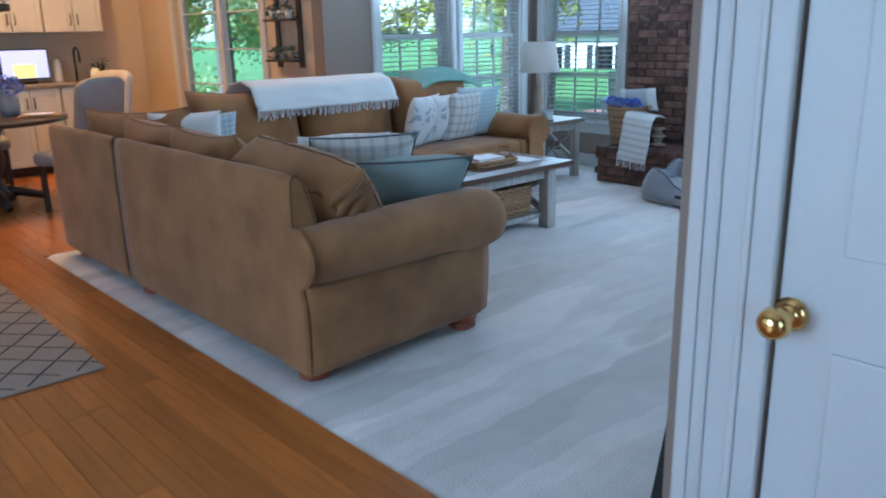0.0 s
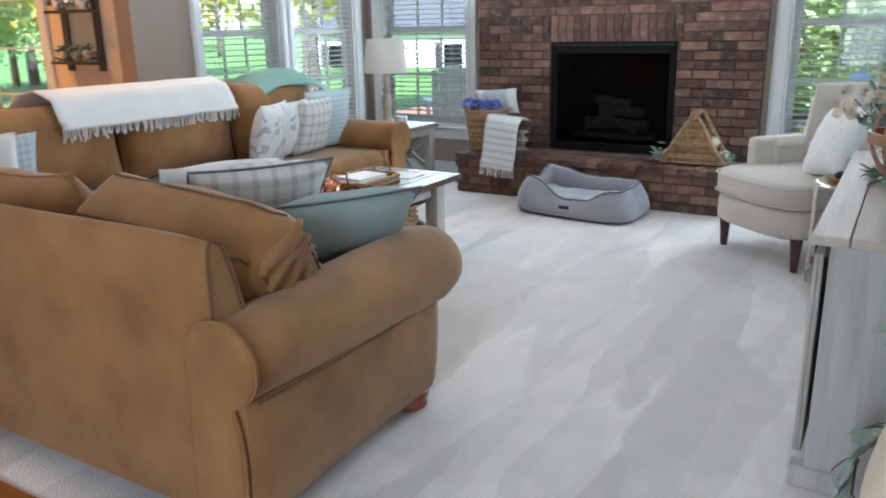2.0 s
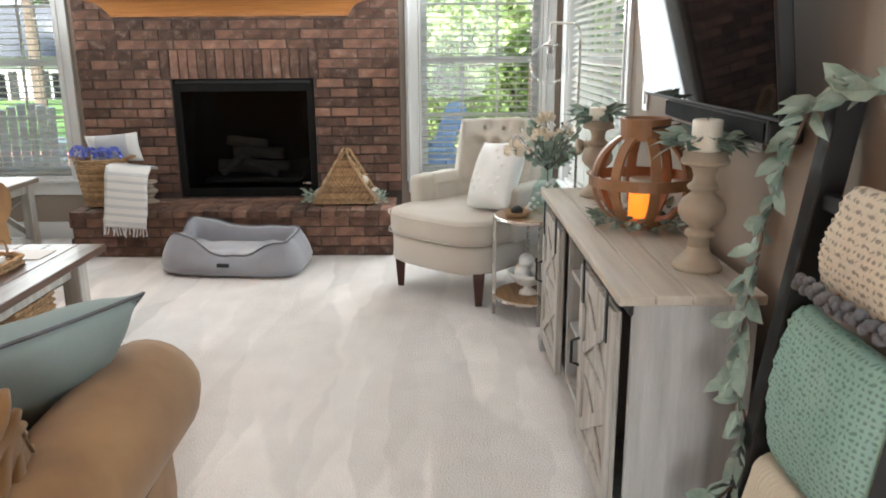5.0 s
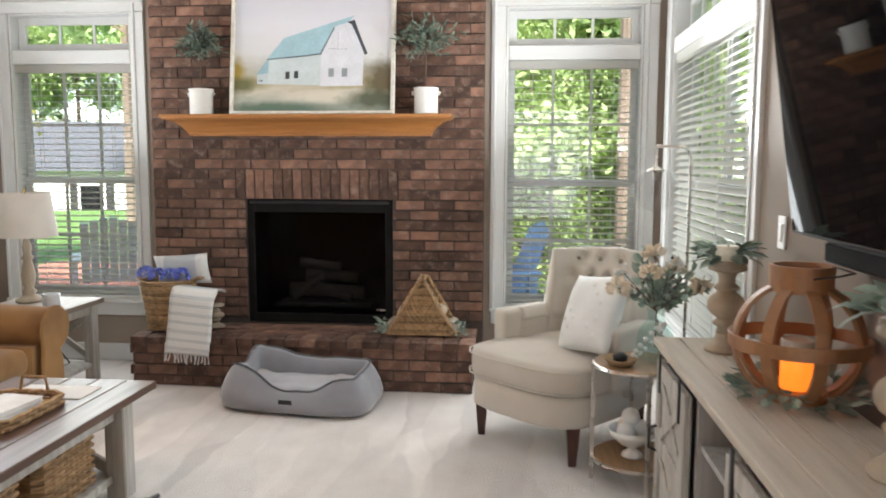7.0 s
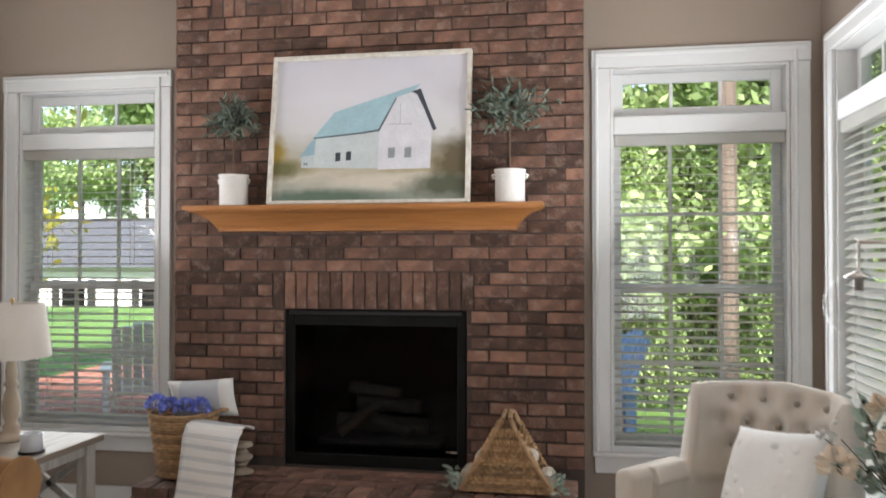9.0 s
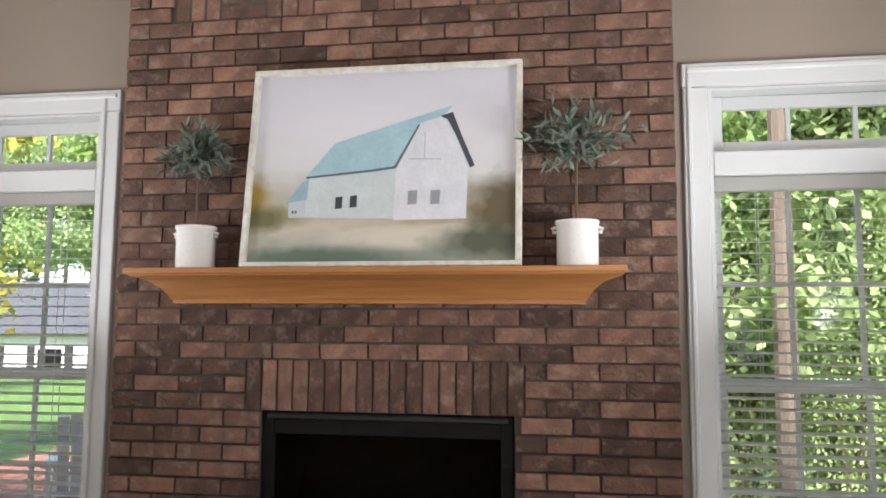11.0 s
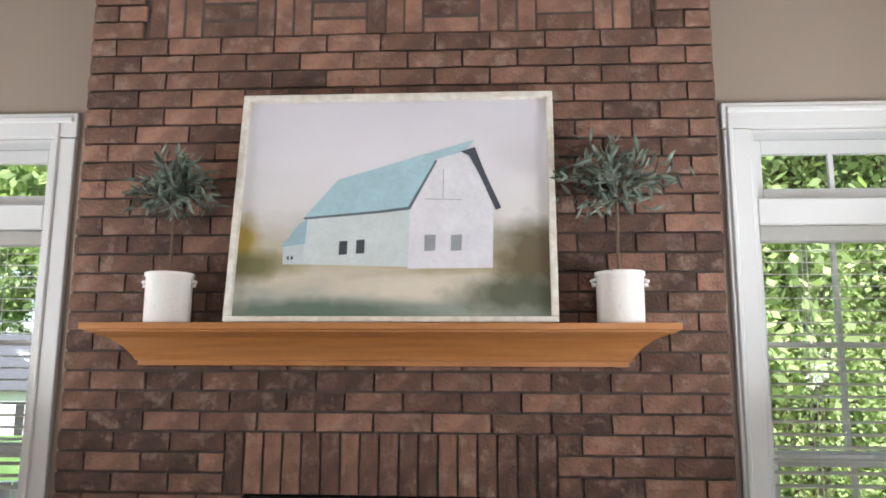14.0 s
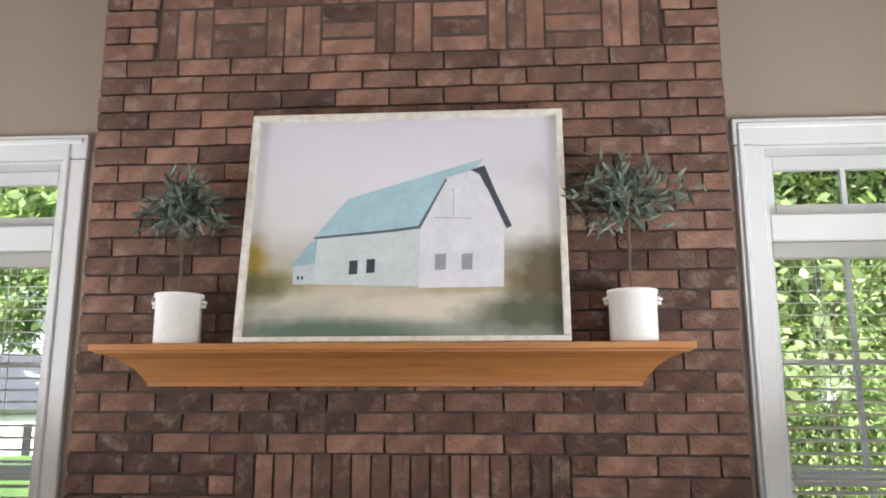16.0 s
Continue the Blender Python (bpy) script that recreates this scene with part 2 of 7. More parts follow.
CREAM = mat("cream_knit", (0.72, 0.64, 0.51), (0.65, 0.57, 0.45), 7, 0.95, bump=0.5, fine=220, dist=0.003)
MINT = mat("mint_cloth", (0.32, 0.39, 0.38), (0.28, 0.35, 0.34), 5, 0.9, bump=0.3, fine=320, dist=0.001)
TEALK = mat("mint_knit", (0.3, 0.47, 0.4), (0.25, 0.41, 0.345), 7, 0.95, bump=0.5, fine=220, dist=0.003)
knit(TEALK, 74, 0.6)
WAFFLE = mat("waffle_knit", (0.7, 0.62, 0.49), (0.64, 0.55, 0.43), 7, 0.95)
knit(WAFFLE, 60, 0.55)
GREYK = mat("grey_wool", (0.16, 0.16, 0.17), (0.12, 0.12, 0.13), 20, 0.95, bump=0.6, fine=200, dist=0.004)
TURNED = mat("weathered_turned_wood", (0.45, 0.37, 0.28), (0.3, 0.23, 0.165), 9, 0.75, bump=0.35, fine=70, stretch=(1, 1, 0.4), dist=0.002)
BRONZEW = mat("brown_bentwood", (0.33, 0.16, 0.07), (0.22, 0.1, 0.042), 8, 0.5, bump=0.2, fine=60, dist=0.001)
CROCK = mat("white_ceramic", (0.76, 0.74, 0.7), (0.72, 0.7, 0.66), 5, 0.3, bump=0.03, coat=0.3)
BRASS = mat("polished_brass", (0.83, 0.58, 0.22), (0.78, 0.53, 0.19), 10, 0.18, 1.0, bump=0.02)
NICKEL = mat("brushed_nickel", (0.55, 0.51, 0.46), (0.5, 0.46, 0.42), 10, 0.28, 1.0, bump=0.03)
LEAF = mat("eucalyptus_leaf", (0.3, 0.36, 0.3), (0.17, 0.235, 0.185), 20, 0.65, bump=0.1, rand="island", spread=0.35)
OLIVE = mat("olive_leaf", (0.15, 0.185, 0.145), (0.08, 0.11, 0.085), 20, 0.6, bump=0.1, rand="island", spread=0.5)
STEM = mat("brown_stem", (0.12, 0.075, 0.045), None, 20, 0.8)
SHADE = mat("lamp_shade_linen", (0.62, 0.57, 0.51), (0.58, 0.53, 0.47), 8, 0.9, bump=0.3, fine=400, dist=0.001)
BLUEFL = mat("blue_petals", (0.15, 0.2, 0.6), (0.24, 0.3, 0.72), 30, 0.7, rand="island", spread=0.3, bump=0.1)
PEACH = mat("peach_petals", (0.72, 0.6, 0.46), (0.76, 0.66, 0.53), 30, 0.7, rand="island", spread=0.15, bump=0.1)
WAX = mat("ivory_wax", (0.8, 0.74, 0.62), None, 8, 0.5, sss=0.2, bump=0.02)
FLAME = glow("led_candle_wax", (1.0, 0.22, 0.02), 0.32)
GLASS = glass_mat("clear_pane")
GREENGLASS = glass_mat("sea_green_glass", (0.93, 0.98, 0.965), gloss=0.04)
CLEARGLASS = glass_mat("clear_globe", (0.94, 0.94, 0.94), gloss=0.05)
SLAT = mat("blind_slat", (0.66, 0.65, 0.62), (0.62, 0.61, 0.58), 6, 0.5, bump=0.03, trans=0.0)
CABINET = mat("cream_cabinet", (0.72, 0.66, 0.55), (0.68, 0.62, 0.51), 4, 0.45, bump=0.04)
GRANITE = mat("speckled_granite", (0.35, 0.28, 0.2), (0.15, 0.11, 0.08), 60, 0.25, bump=0.02, fine=200)
GREYCH = mat("grey_upholstery", (0.3, 0.28, 0.27), (0.26, 0.245, 0.235), 6, 0.9, bump=0.3, fine=400, dist=0.001)
ESPRESSO = mat("espresso_wood", (0.045, 0.028, 0.02), (0.03, 0.018, 0.012), 6, 0.4, bump=0.1, fine=60)
GRASS = mat("lawn_grass", (0.1, 0.2, 0.035), (0.06, 0.13, 0.025), 2, 0.9, bump=0.8, fine=60, dist=0.03)
TREELEAF = mat("tree_leaf", (0.3, 0.38, 0.17), (0.2, 0.29, 0.11), 3, 0.6, rand="island", spread=0.5, bump=0)
YELLEAF = mat("yellow_leaf", (0.34, 0.32, 0.05), (0.2, 0.24, 0.04), 3, 0.6, rand="island", spread=0.4, bump=0)
def translucent(m, colour, amount=0.45):
    """Leaf blades let part of the light through."""
    n, l = m.node_tree.nodes, m.node_tree.links
    t, mx = n.new("ShaderNodeBsdfTranslucent"), n.new("ShaderNodeMixShader")
    t.inputs[0].default_value = (*colour, 1)
    mx.inputs[0].default_value = amount
    l.new(n["Principled BSDF"].outputs[0], mx.inputs[1]), l.new(t.outputs[0], mx.inputs[2]), l.new(mx.outputs[0], n["Material Output"].inputs[0])


translucent(SLAT, (0.8, 0.78, 0.74), 0.55)
translucent(TREELEAF, (0.34, 0.48, 0.13), 0.4)
translucent(YELLEAF, (0.45, 0.42, 0.06))
BARK = mat("bark", (0.13, 0.1, 0.075), (0.08, 0.06, 0.045), 6, 0.9, bump=0.8, fine=40, stretch=(1, 1, 0.2), dist=0.02)
SIDING = mat("white_siding", (0.74, 0.74, 0.72), (0.7, 0.7, 0.68), 3, 0.6, bump=0.05)
SHINGLE = mat("dark_shingles", (0.06, 0.065, 0.075), (0.04, 0.043, 0.05), 10, 0.9, bump=0.5)
PAVER = mat("red_paver", (0.3, 0.13, 0.09), (0.22, 0.09, 0.065), 12, 0.85, rand="island", spread=0.25, bump=0.4)


# ---- mesh tools ----
def part(name, bm, material, parent=None, label="", smooth=False):
    me = bpy.data.meshes.new(name)
    if bm.faces:
        bmesh.ops.recalc_face_normals(bm, faces=bm.faces)
    bm.to_mesh(me)
    bm.free()
    for m in material if isinstance(material, (list, tuple)) else [material]:
        me.materials.append(m)
    if smooth:
        for p in me.polygons:
            p.use_smooth = True
    ob = new(name, me)
    ob.parent = parent
    if label:
        ob["label"] = label
    return ob


def thing(name, at, label, category, group="", rz=0.0, kind=""):
    ob = new(name)
    ob.empty_display_size = 0.1
    ob.matrix_world = pose(*at, 0, 0, rz)
    return tagged(ob, label, category, group, kind)


def box(bm, lo, hi, bevel=0.0, seg=1, m=None):
    r = bmesh.ops.create_cube(bm, size=1)
    vs = r["verts"]
    c = [(a + b) / 2 for a, b in zip(lo, hi)]
    s = [abs(b - a) for a, b in zip(lo, hi)]
    bmesh.ops.transform(bm, matrix=(m or Matrix()) @ Matrix.LocRotScale(c, None, s), verts=vs)
    if bevel:
        es = list({e for v in vs for e in v.link_edges})
        bmesh.ops.bevel(bm, geom=es, offset=min(bevel, min(s) * 0.48), segments=seg, profile=0.5, affect="EDGES")
    return bm


def cube(lo, hi, bevel=0.0, seg=1, m=None):
    return box(bmesh.new(), lo, hi, bevel, seg, m)


def lathe(bm, profile, at=(0, 0, 0), seg=20, m=None):
    """Turn (radius, height) points about the upright axis."""
    mm = (m or Matrix()) @ Matrix.Translation(at)
    rings = []
    for r, z in profile:
        if r < 1e-5:
            rings.append([bm.verts.new(mm @ Vector((0, 0, z)))])
        else:
            rings.append([bm.verts.new(mm @ Vector((r * math.cos(6.28318 * i / seg), r * math.sin(6.28318 * i / seg), z))) for i in range(seg)])
    for a, b in zip(rings, rings[1:]):
        for i in range(seg):
            j = (i + 1) % seg
            if len(a) > 1 and len(b) > 1:
                bm.faces.new((a[i], a[j], b[j], b[i]))
            elif len(b) > 1:
                bm.faces.new((a[0], b[j], b[i]))
            elif len(a) > 1:
                bm.faces.new((a[i], a[j], b[0]))
    return bm


def tube(bm, pts, r, seg=8, closed=False):
    """A round bar along points; r is a number or one radius a point."""
    pts = [Vector(p) for p in pts]
    n = len(pts)
    rings = []
    up = Vector((0.13, 0.31, 0.94)).normalized()
    for i, p in enumerate(pts):
        a = pts[i - 1] if i or closed else p
        b = pts[(i + 1) % n] if i < n - 1 or closed else p
        d = (b - a).normalized()
        s = d.cross(up)
        if s.length < 1e-3:
            s = d.cross(Vector((1, 0, 0)))
        s.normalize()
        u = s.cross(d).normalized()
        rad = r[i] if isinstance(r, (list, tuple)) else r
        rings.append([bm.verts.new(p + rad * (math.cos(6.28318 * k / seg) * s + math.sin(6.28318 * k / seg) * u)) for k in range(seg)])
    pairs = list(zip(rings, rings[1:])) + ([(rings[-1], rings[0])] if closed else [])
    for a, b in pairs:
        for k in range(seg):
            j = (k + 1) % seg
            bm.faces.new((a[k], a[j], b[j], b[k]))
    if not closed:
        bm.faces.new(rings[0]), bm.faces.new(rings[-1])
    return bm


def pillow(bm, w, h, d, m=None, n=14, sag=0.0, pinch=0.06):
    """A stuffed cushion in the xz plane, w wide, h high, d thick, with drawn-out corners."""
    m = m or Matrix()
    sides = []
    for s in (1, -1):
        g = []
        for i in range(n + 1):
            row = []
            for j in range(n + 1):
                u, v = 2 * i / n - 1, 2 * j / n - 1
                t = max(0.0, (1 - abs(u) ** 2.6)) ** 0.55 * max(0.0, (1 - abs(v) ** 2.6)) ** 0.55
                x = u * w / 2 * (1 - pinch * (1 - v * v) * abs(u) ** 3)
                z = v * h / 2 * (1 - pinch * (1 - u * u) * abs(v) ** 3) - sag * (1 - u * u) * max(0, v)
                wob = 0.012 * noise.noise((x * 6 + w * 9, z * 6, s * 3.0 + h)) * (t + 0.15)
                edge = i in (0, n) or j in (0, n)
                row.append(bm.verts.new(m @ Vector((x, 0 if edge else s * (d / 2 * t) + wob, z))) if (s == 1 or not edge) else sides[0][i][j])
            g.append(row)
        sides.append(g)
        for i in range(n):
            for j in range(n):
                f = (g[i][j], g[i + 1][j], g[i + 1][j + 1], g[i][j + 1])
                bm.faces.new(f if s == 1 else f[::-1])
    return bm


def pillow_rim(w, h, pinch=0.06, n=14, sag=0.0):
    pts = []
    for k in range(4 * n):
        side, i = divmod(k, n)
        a = 2 * i / n - 1
        u, v = ((a, -1), (1, a), (-a, 1), (-1, -a))[side]
        pts.append((u * w / 2 * (1 - pinch * (1 - v * v) * abs(u) ** 3), 0, v * h / 2 * (1 - pinch * (1 - u * u) * abs(v) ** 3) - sag * (1 - u * u) * max(0, v)))
    return pts


def leaf(bm, at, d, up, length, width, bend=0.2):
    """One leaf blade of six faces, folded along its rib."""
    d = Vector(d).normalized()
    s = d.cross(Vector(up))
    if s.length < 1e-3:
        s = d.cross(Vector((1, 0.2, 0)))
    s.normalize()
    u = s.cross(d)
    at = Vector(at)
    rib = [bm.verts.new(at + d * length * k + u * (-bend * length * k * k)) for k in (0, 0.35, 0.7, 1.0)]
    lf = [bm.verts.new(at + d * length * k - s * width / 2 * q + u * (0.12 * width - bend * length * k * k)) for k, q in ((0.35, 1.0), (0.7, 0.85))]
    rt = [bm.verts.new(at + d * length * k + s * width / 2 * q + u * (0.12 * width - bend * length * k * k)) for k, q in ((0.35, 1.0), (0.7, 0.85))]
    bm.faces.new((rib[0], rib[1], lf[0])), bm.faces.new((rib[0], rt[0], rib[1]))
    bm.faces.new((rib[1], rib[2], lf[1], lf[0])), bm.faces.new((rib[1], rt[0], rt[1], rib[2]))
    bm.faces.new((rib[2], rib[3], lf[1])), bm.faces.new((rib[2], rt[1], rib[3]))


def rnd(a, b):
    return random.uniform(a, b)


def rdir(zmin=-1.0, zmax=1.0):
    z, a = rnd(zmin, zmax), rnd(0, 6.283)
    q = math.sqrt(max(0, 1 - z * z))
    return Vector((q * math.cos(a), q * math.sin(a), z))


# ---- shell of the place ----
XF, YL, YR, XD, XK, YK = 6.54, 5.68, 0.80, 1.38, 3.87, 9.5
CEILZ = 4.1


def wall(name, u0, u1, holes, m, material, height=CEILZ, thick=0.16, label="taupe painted drywall", z0=0.0):
    """A wall in its own plane (x along, y outward) with openings (u0, u1, z0, z1) through it."""
    bm = bmesh.new()
    us = sorted({u0, u1, *[h[0] for h in holes], *[h[1] for h in holes]})
    for a, b in zip(us, us[1:]):
        mid = (a + b) / 2
        cuts = sorted((h[2], h[3]) for h in holes if h[0] < mid < h[1])
        z = z0
        for c, d in cuts + [(height, height)]:
            if c - z > 1e-4:
                box(bm, (a, 0, z), (b, thick, c))
            z = d
    bmesh.ops.remove_doubles(bm, verts=bm.verts, dist=1e-5)
    ob = part(name, bm, material)
    ob.matrix_world = m
    return tagged(ob, label, "wall", kind="structure")


MF = pose(XF, 0, 0, 0, 0, -90)      # x along is -y
ML = pose(0, YL, 0)
MR = pose(0, YR, 0, 0, 0, 180)      # x along is -x
MK = pose(XK, 0, 0, 0, 0, -90)
OPENR = (-1.88, -0.96, 0.46, 2.54)   # in MF: -y
OPENL = (-5.49, -4.56, 0.46, 2.54)
wall("wall_fireplace", -YL - 0.16, -YR + 0.16, [OPENR, OPENL, (-3.71, -2.66, 0.33, 1.2185)], MF, WALL)
OPENS = [(4.48, 5.33, 0.46, 2.54), (5.5, 6.36, 0.46, 2.54)]
wall("wall_left", XK, XF, OPENS, ML, WALL)
OPENW = [(-6.32, -4.5, 0.46, 2.54)]
wall("wall_right", -XF, -XD, OPENW, MR, WALL)
SLIDER = (-8.55, -6.7, 0.0, 2.1)
wall("wall_kitchen_side", -YK - 0.16, -YL - 0.16, [SLIDER], MK, WALLK, label="warm cream painted drywall")
wall("wall_kitchen_back", -2.6, XK + 0.16, [], pose(0, YK, 0), WALLK, label="warm cream painted drywall")
DOORH = (-0.59, 0.24, 0.0, 2.04)
wall("wall_hall_door", -YR + 0.16, 3.0, [DOORH], pose(XD, 0, 0, 0, 0, -90), WALL, thick=0.12)
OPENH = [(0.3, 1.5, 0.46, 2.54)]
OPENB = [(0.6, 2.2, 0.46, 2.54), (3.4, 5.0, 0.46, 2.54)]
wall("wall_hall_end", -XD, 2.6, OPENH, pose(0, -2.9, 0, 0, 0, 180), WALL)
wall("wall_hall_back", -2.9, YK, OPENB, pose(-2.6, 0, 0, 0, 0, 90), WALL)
tagged(part("ceiling", cube((-2.8, -3.1, CEILZ), (6.8, 9.8, CEILZ + 0.15)), CEIL), "plain white painted ceiling", "ceiling", kind="structure")

floor = tagged(part("floor", cube((-2.8, -3.1, -0.3), (6.7, 9.7, -0.02)), MORTAR), "subfloor under carpet and oak boards", "floor", kind="structure")


def carpet():
    bm = bmesh.new()
    n = 90
    x0, x1, y0, y1 = XD, XF, YR, YL - 0.25
    g = [[bm.verts.new((x0 + (x1 - x0) * i / n, y0 + (y1 - y0) * j / n, 0.0 if i else -0.012)) for j in range(n + 1)] for i in range(n + 1)]
    for i in range(1, n):
        for j in range(n + 1):
            g[i][j].co.z = 0.003 * noise.noise((g[i][j].co.x * 3, g[i][j].co.y * 3, 0))
    for i in range(n):
        for j in range(n):
            bm.faces.new((g[i][j], g[i + 1][j], g[i + 1][j + 1], g[i][j + 1]))
    ob = part("carpet", bm, CARPET, smooth=True)
    return tagged(ob, "pale greige cut-pile wall-to-wall carpet with vacuum marks", "carpet", kind="structure")


carpet()
part("carpet_strip", cube((XK, YL - 0.25, -0.018), (XF, YL, -0.001)), CARPET, floor)


# ---- windows ----
def window(name, opening, m, mull=3, trim_l=0.1, trim_r=0.1, label="unseen white double-hung window with transom, added for light and open blind", tilt=8, blind=True, sashes=1):
    """Casing, sill, transom, two sashes with muntins and panes, in the wall's own plane."""
    u0, u1, z0, z1 = opening
    w = thing(name, (0, 0, 0), label, "window", kind="structure")
    w.matrix_world = m
    bm = bmesh.new()
    for a, b in ((u0 - trim_l, u0 - 0.004), (u1 + 0.004, u1 + trim_r)):
        box(bm, (a, -0.022, z0 - 0.02), (b, 0.003, z1 - 0.001), 0.004)
        box(bm, (a + 0.012, -0.032, z0 - 0.02), (a + 0.034, -0.02, z1 + 0.06), 0.006)
    box(bm, (u0 - trim_l - 0.004, -0.024, z1 + 0.002), (u1 + trim_r + 0.004, 0.003, z1 + 0.1), 0.004)
    box(bm, (u0 - trim_l + 0.012, -0.033, z1 + 0.06), (u1 + trim_r - 0.012, -0.02, z1 + 0.085), 0.006)
    part("casing", bm, TRIM, w)
    bm = bmesh.new()
    box(bm, (u0 - trim_l, -0.05, z0 - 0.022), (u1 + trim_r, 0.0, z0 + 0.002), 0.006)
    box(bm, (u0 - trim_l + 0.01, -0.02, z0 - 0.115), (u1 + trim_r - 0.01, 0.002, z0 - 0.024), 0.004)
    part("window_sill", bm, TRIM, w)
    bm = bmesh.new()
    zt = z1 - 0.36
    for a, b in ((u0, u0 + 0.015), (u1 - 0.015, u1)):
        box(bm, (a, 0.0, z0), (b, 0.16, z1))
    box(bm, (u0 + 0.015, 0.0, z1 - 0.012), (u1 - 0.015, 0.16, z1))
    box(bm, (u0 + 0.015, 0.0, z0), (u1 - 0.015, 0.16, z0 + 0.03))
    box(bm, (u0 + 0.015, 0.0, zt), (u1 - 0.015, 0.16, zt + 0.1), 0.006)
    part("window_frame", bm, TRIM, w)
    step = (u1 - u0) / sashes
    for s in range(sashes):
        a, b = u0 + s * step + 0.016, u0 + (s + 1) * step - 0.016
        for zz0, zz1, yy, rows in ((zt + 0.101, z1 - 0.013, 0.09, 1), (z0 + 0.031, z0 + 0.9, 0.085, 2), (z0 + 0.862, zt - 0.001, 0.115, 2)):
            bm = bmesh.new()
            r = 0.045 if rows == 2 else 0.055
            box(bm, (a, yy, zz0), (a + r, yy + 0.03, zz1), 0.003)
            box(bm, (b - r, yy, zz0), (b, yy + 0.03, zz1), 0.003)
            box(bm, (a + r, yy, zz0), (b - r, yy + 0.03, zz0 + r), 0.003)
            box(bm, (a + r, yy, zz1 - r), (b - r, yy + 0.03, zz1), 0.003)
            for k in range(1, mull):
                x = a + r + (b - a - 2 * r) * k / mull
                box(bm, (x - 0.009, yy + 0.006, zz0 + r), (x + 0.009, yy + 0.024, zz1 - r))
            if rows == 2:
                zm = (zz0 + zz1) / 2
                box(bm, (a + r, yy + 0.008, zm - 0.009), (b - r, yy + 0.022, zm + 0.009))
            sash = part("sash", bm, TRIM, w)
            pane = part("pane", cube((a + r, yy + 0.013, zz0 + r), (b - r, yy + 0.017, zz1 - r)), GLASS, w)
            pane.visible_shadow = False
    if blind:
        bl = thing("venetian_blind", (0, 0, 0), "white two-inch slatted blind, lowered with slats open", "blind", "window blinds")
        bl.matrix_world = m
        part("headrail", cube((u0 + 0.02, 0.012, zt - 0.06), (u1 - 0.02, 0.06, zt - 0.003), 0.004), SLAT, bl)
        part("bottom_rail", cube((u0 + 0.024, 0.02, z0 + 0.04), (u1 - 0.024, 0.066, z0 + 0.058), 0.003), SLAT, bl)
        bm = bmesh.new()
        box(bm, (u0 + 0.022, -0.021, -0.0014), (u1 - 0.022, 0.021, 0.0014))
        first = None
        z = z0 + 0.09
        while z < zt - 0.07:
            if first is None:
                s = first = part("slat", bm, SLAT, bl)
            else:
                s = new("slat", first.data)
                s.parent = bl
            s.matrix_basis = pose(0, 0.043, z, tilt, 0, 0)
            z += 0.044
        for k in ((0.2, 0.8) if u1 - u0 < 1.2 else (0.1, 0.37, 0.63, 0.9)):
            x = u0 + (u1 - u0) * k
            for y in (0.02, 0.066):
                part("ladder_cord", cube((x - 0.0012, y - 0.0012, z0 + 0.06), (x + 0.0012, y + 0.0012, zt - 0.06)), SLAT, bl)
    return w


window("window_1", OPENR, MF)
window("window_2", OPENL, MF)
window("window_3", OPENS[0], ML, trim_r=0.082)
window("window_4", OPENS[1], ML, trim_l=0.082)
window("window_5", OPENW[0], MR, mull=3, sashes=2, tilt=38)


# unseen hall windows, added behind the camera to account for light from there
window("window_6", OPENH[0], pose(0, -2.9, 0, 0, 0, 180), blind=False, label="unseen white double-hung window with transom, added for light")
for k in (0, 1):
    window("window_%d" % (7 + k), OPENB[k], pose(-2.6, 0, 0, 0, 0, 90), blind=True, tilt=65, sashes=2, label="unseen white double-hung window with closed blind and transom, added for light")

# area lamps inside the openings stand in for daylight; last three are added fill
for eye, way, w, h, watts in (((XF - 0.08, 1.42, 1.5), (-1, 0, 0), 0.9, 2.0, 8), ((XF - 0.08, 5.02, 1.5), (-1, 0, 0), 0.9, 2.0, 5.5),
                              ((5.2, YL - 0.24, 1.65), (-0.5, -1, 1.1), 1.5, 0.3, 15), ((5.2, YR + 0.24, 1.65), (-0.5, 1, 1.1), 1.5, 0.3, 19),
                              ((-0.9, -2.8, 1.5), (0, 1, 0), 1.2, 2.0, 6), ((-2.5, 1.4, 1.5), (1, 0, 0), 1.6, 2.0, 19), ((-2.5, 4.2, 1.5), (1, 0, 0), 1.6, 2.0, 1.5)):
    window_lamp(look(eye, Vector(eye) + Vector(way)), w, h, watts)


# ---- fireplace ----
BW, BC = 0.206, 0.0705
Y0, Y1, XB = 2.02, 4.39, 6.44
ZT = 1.43 + 21 * BC


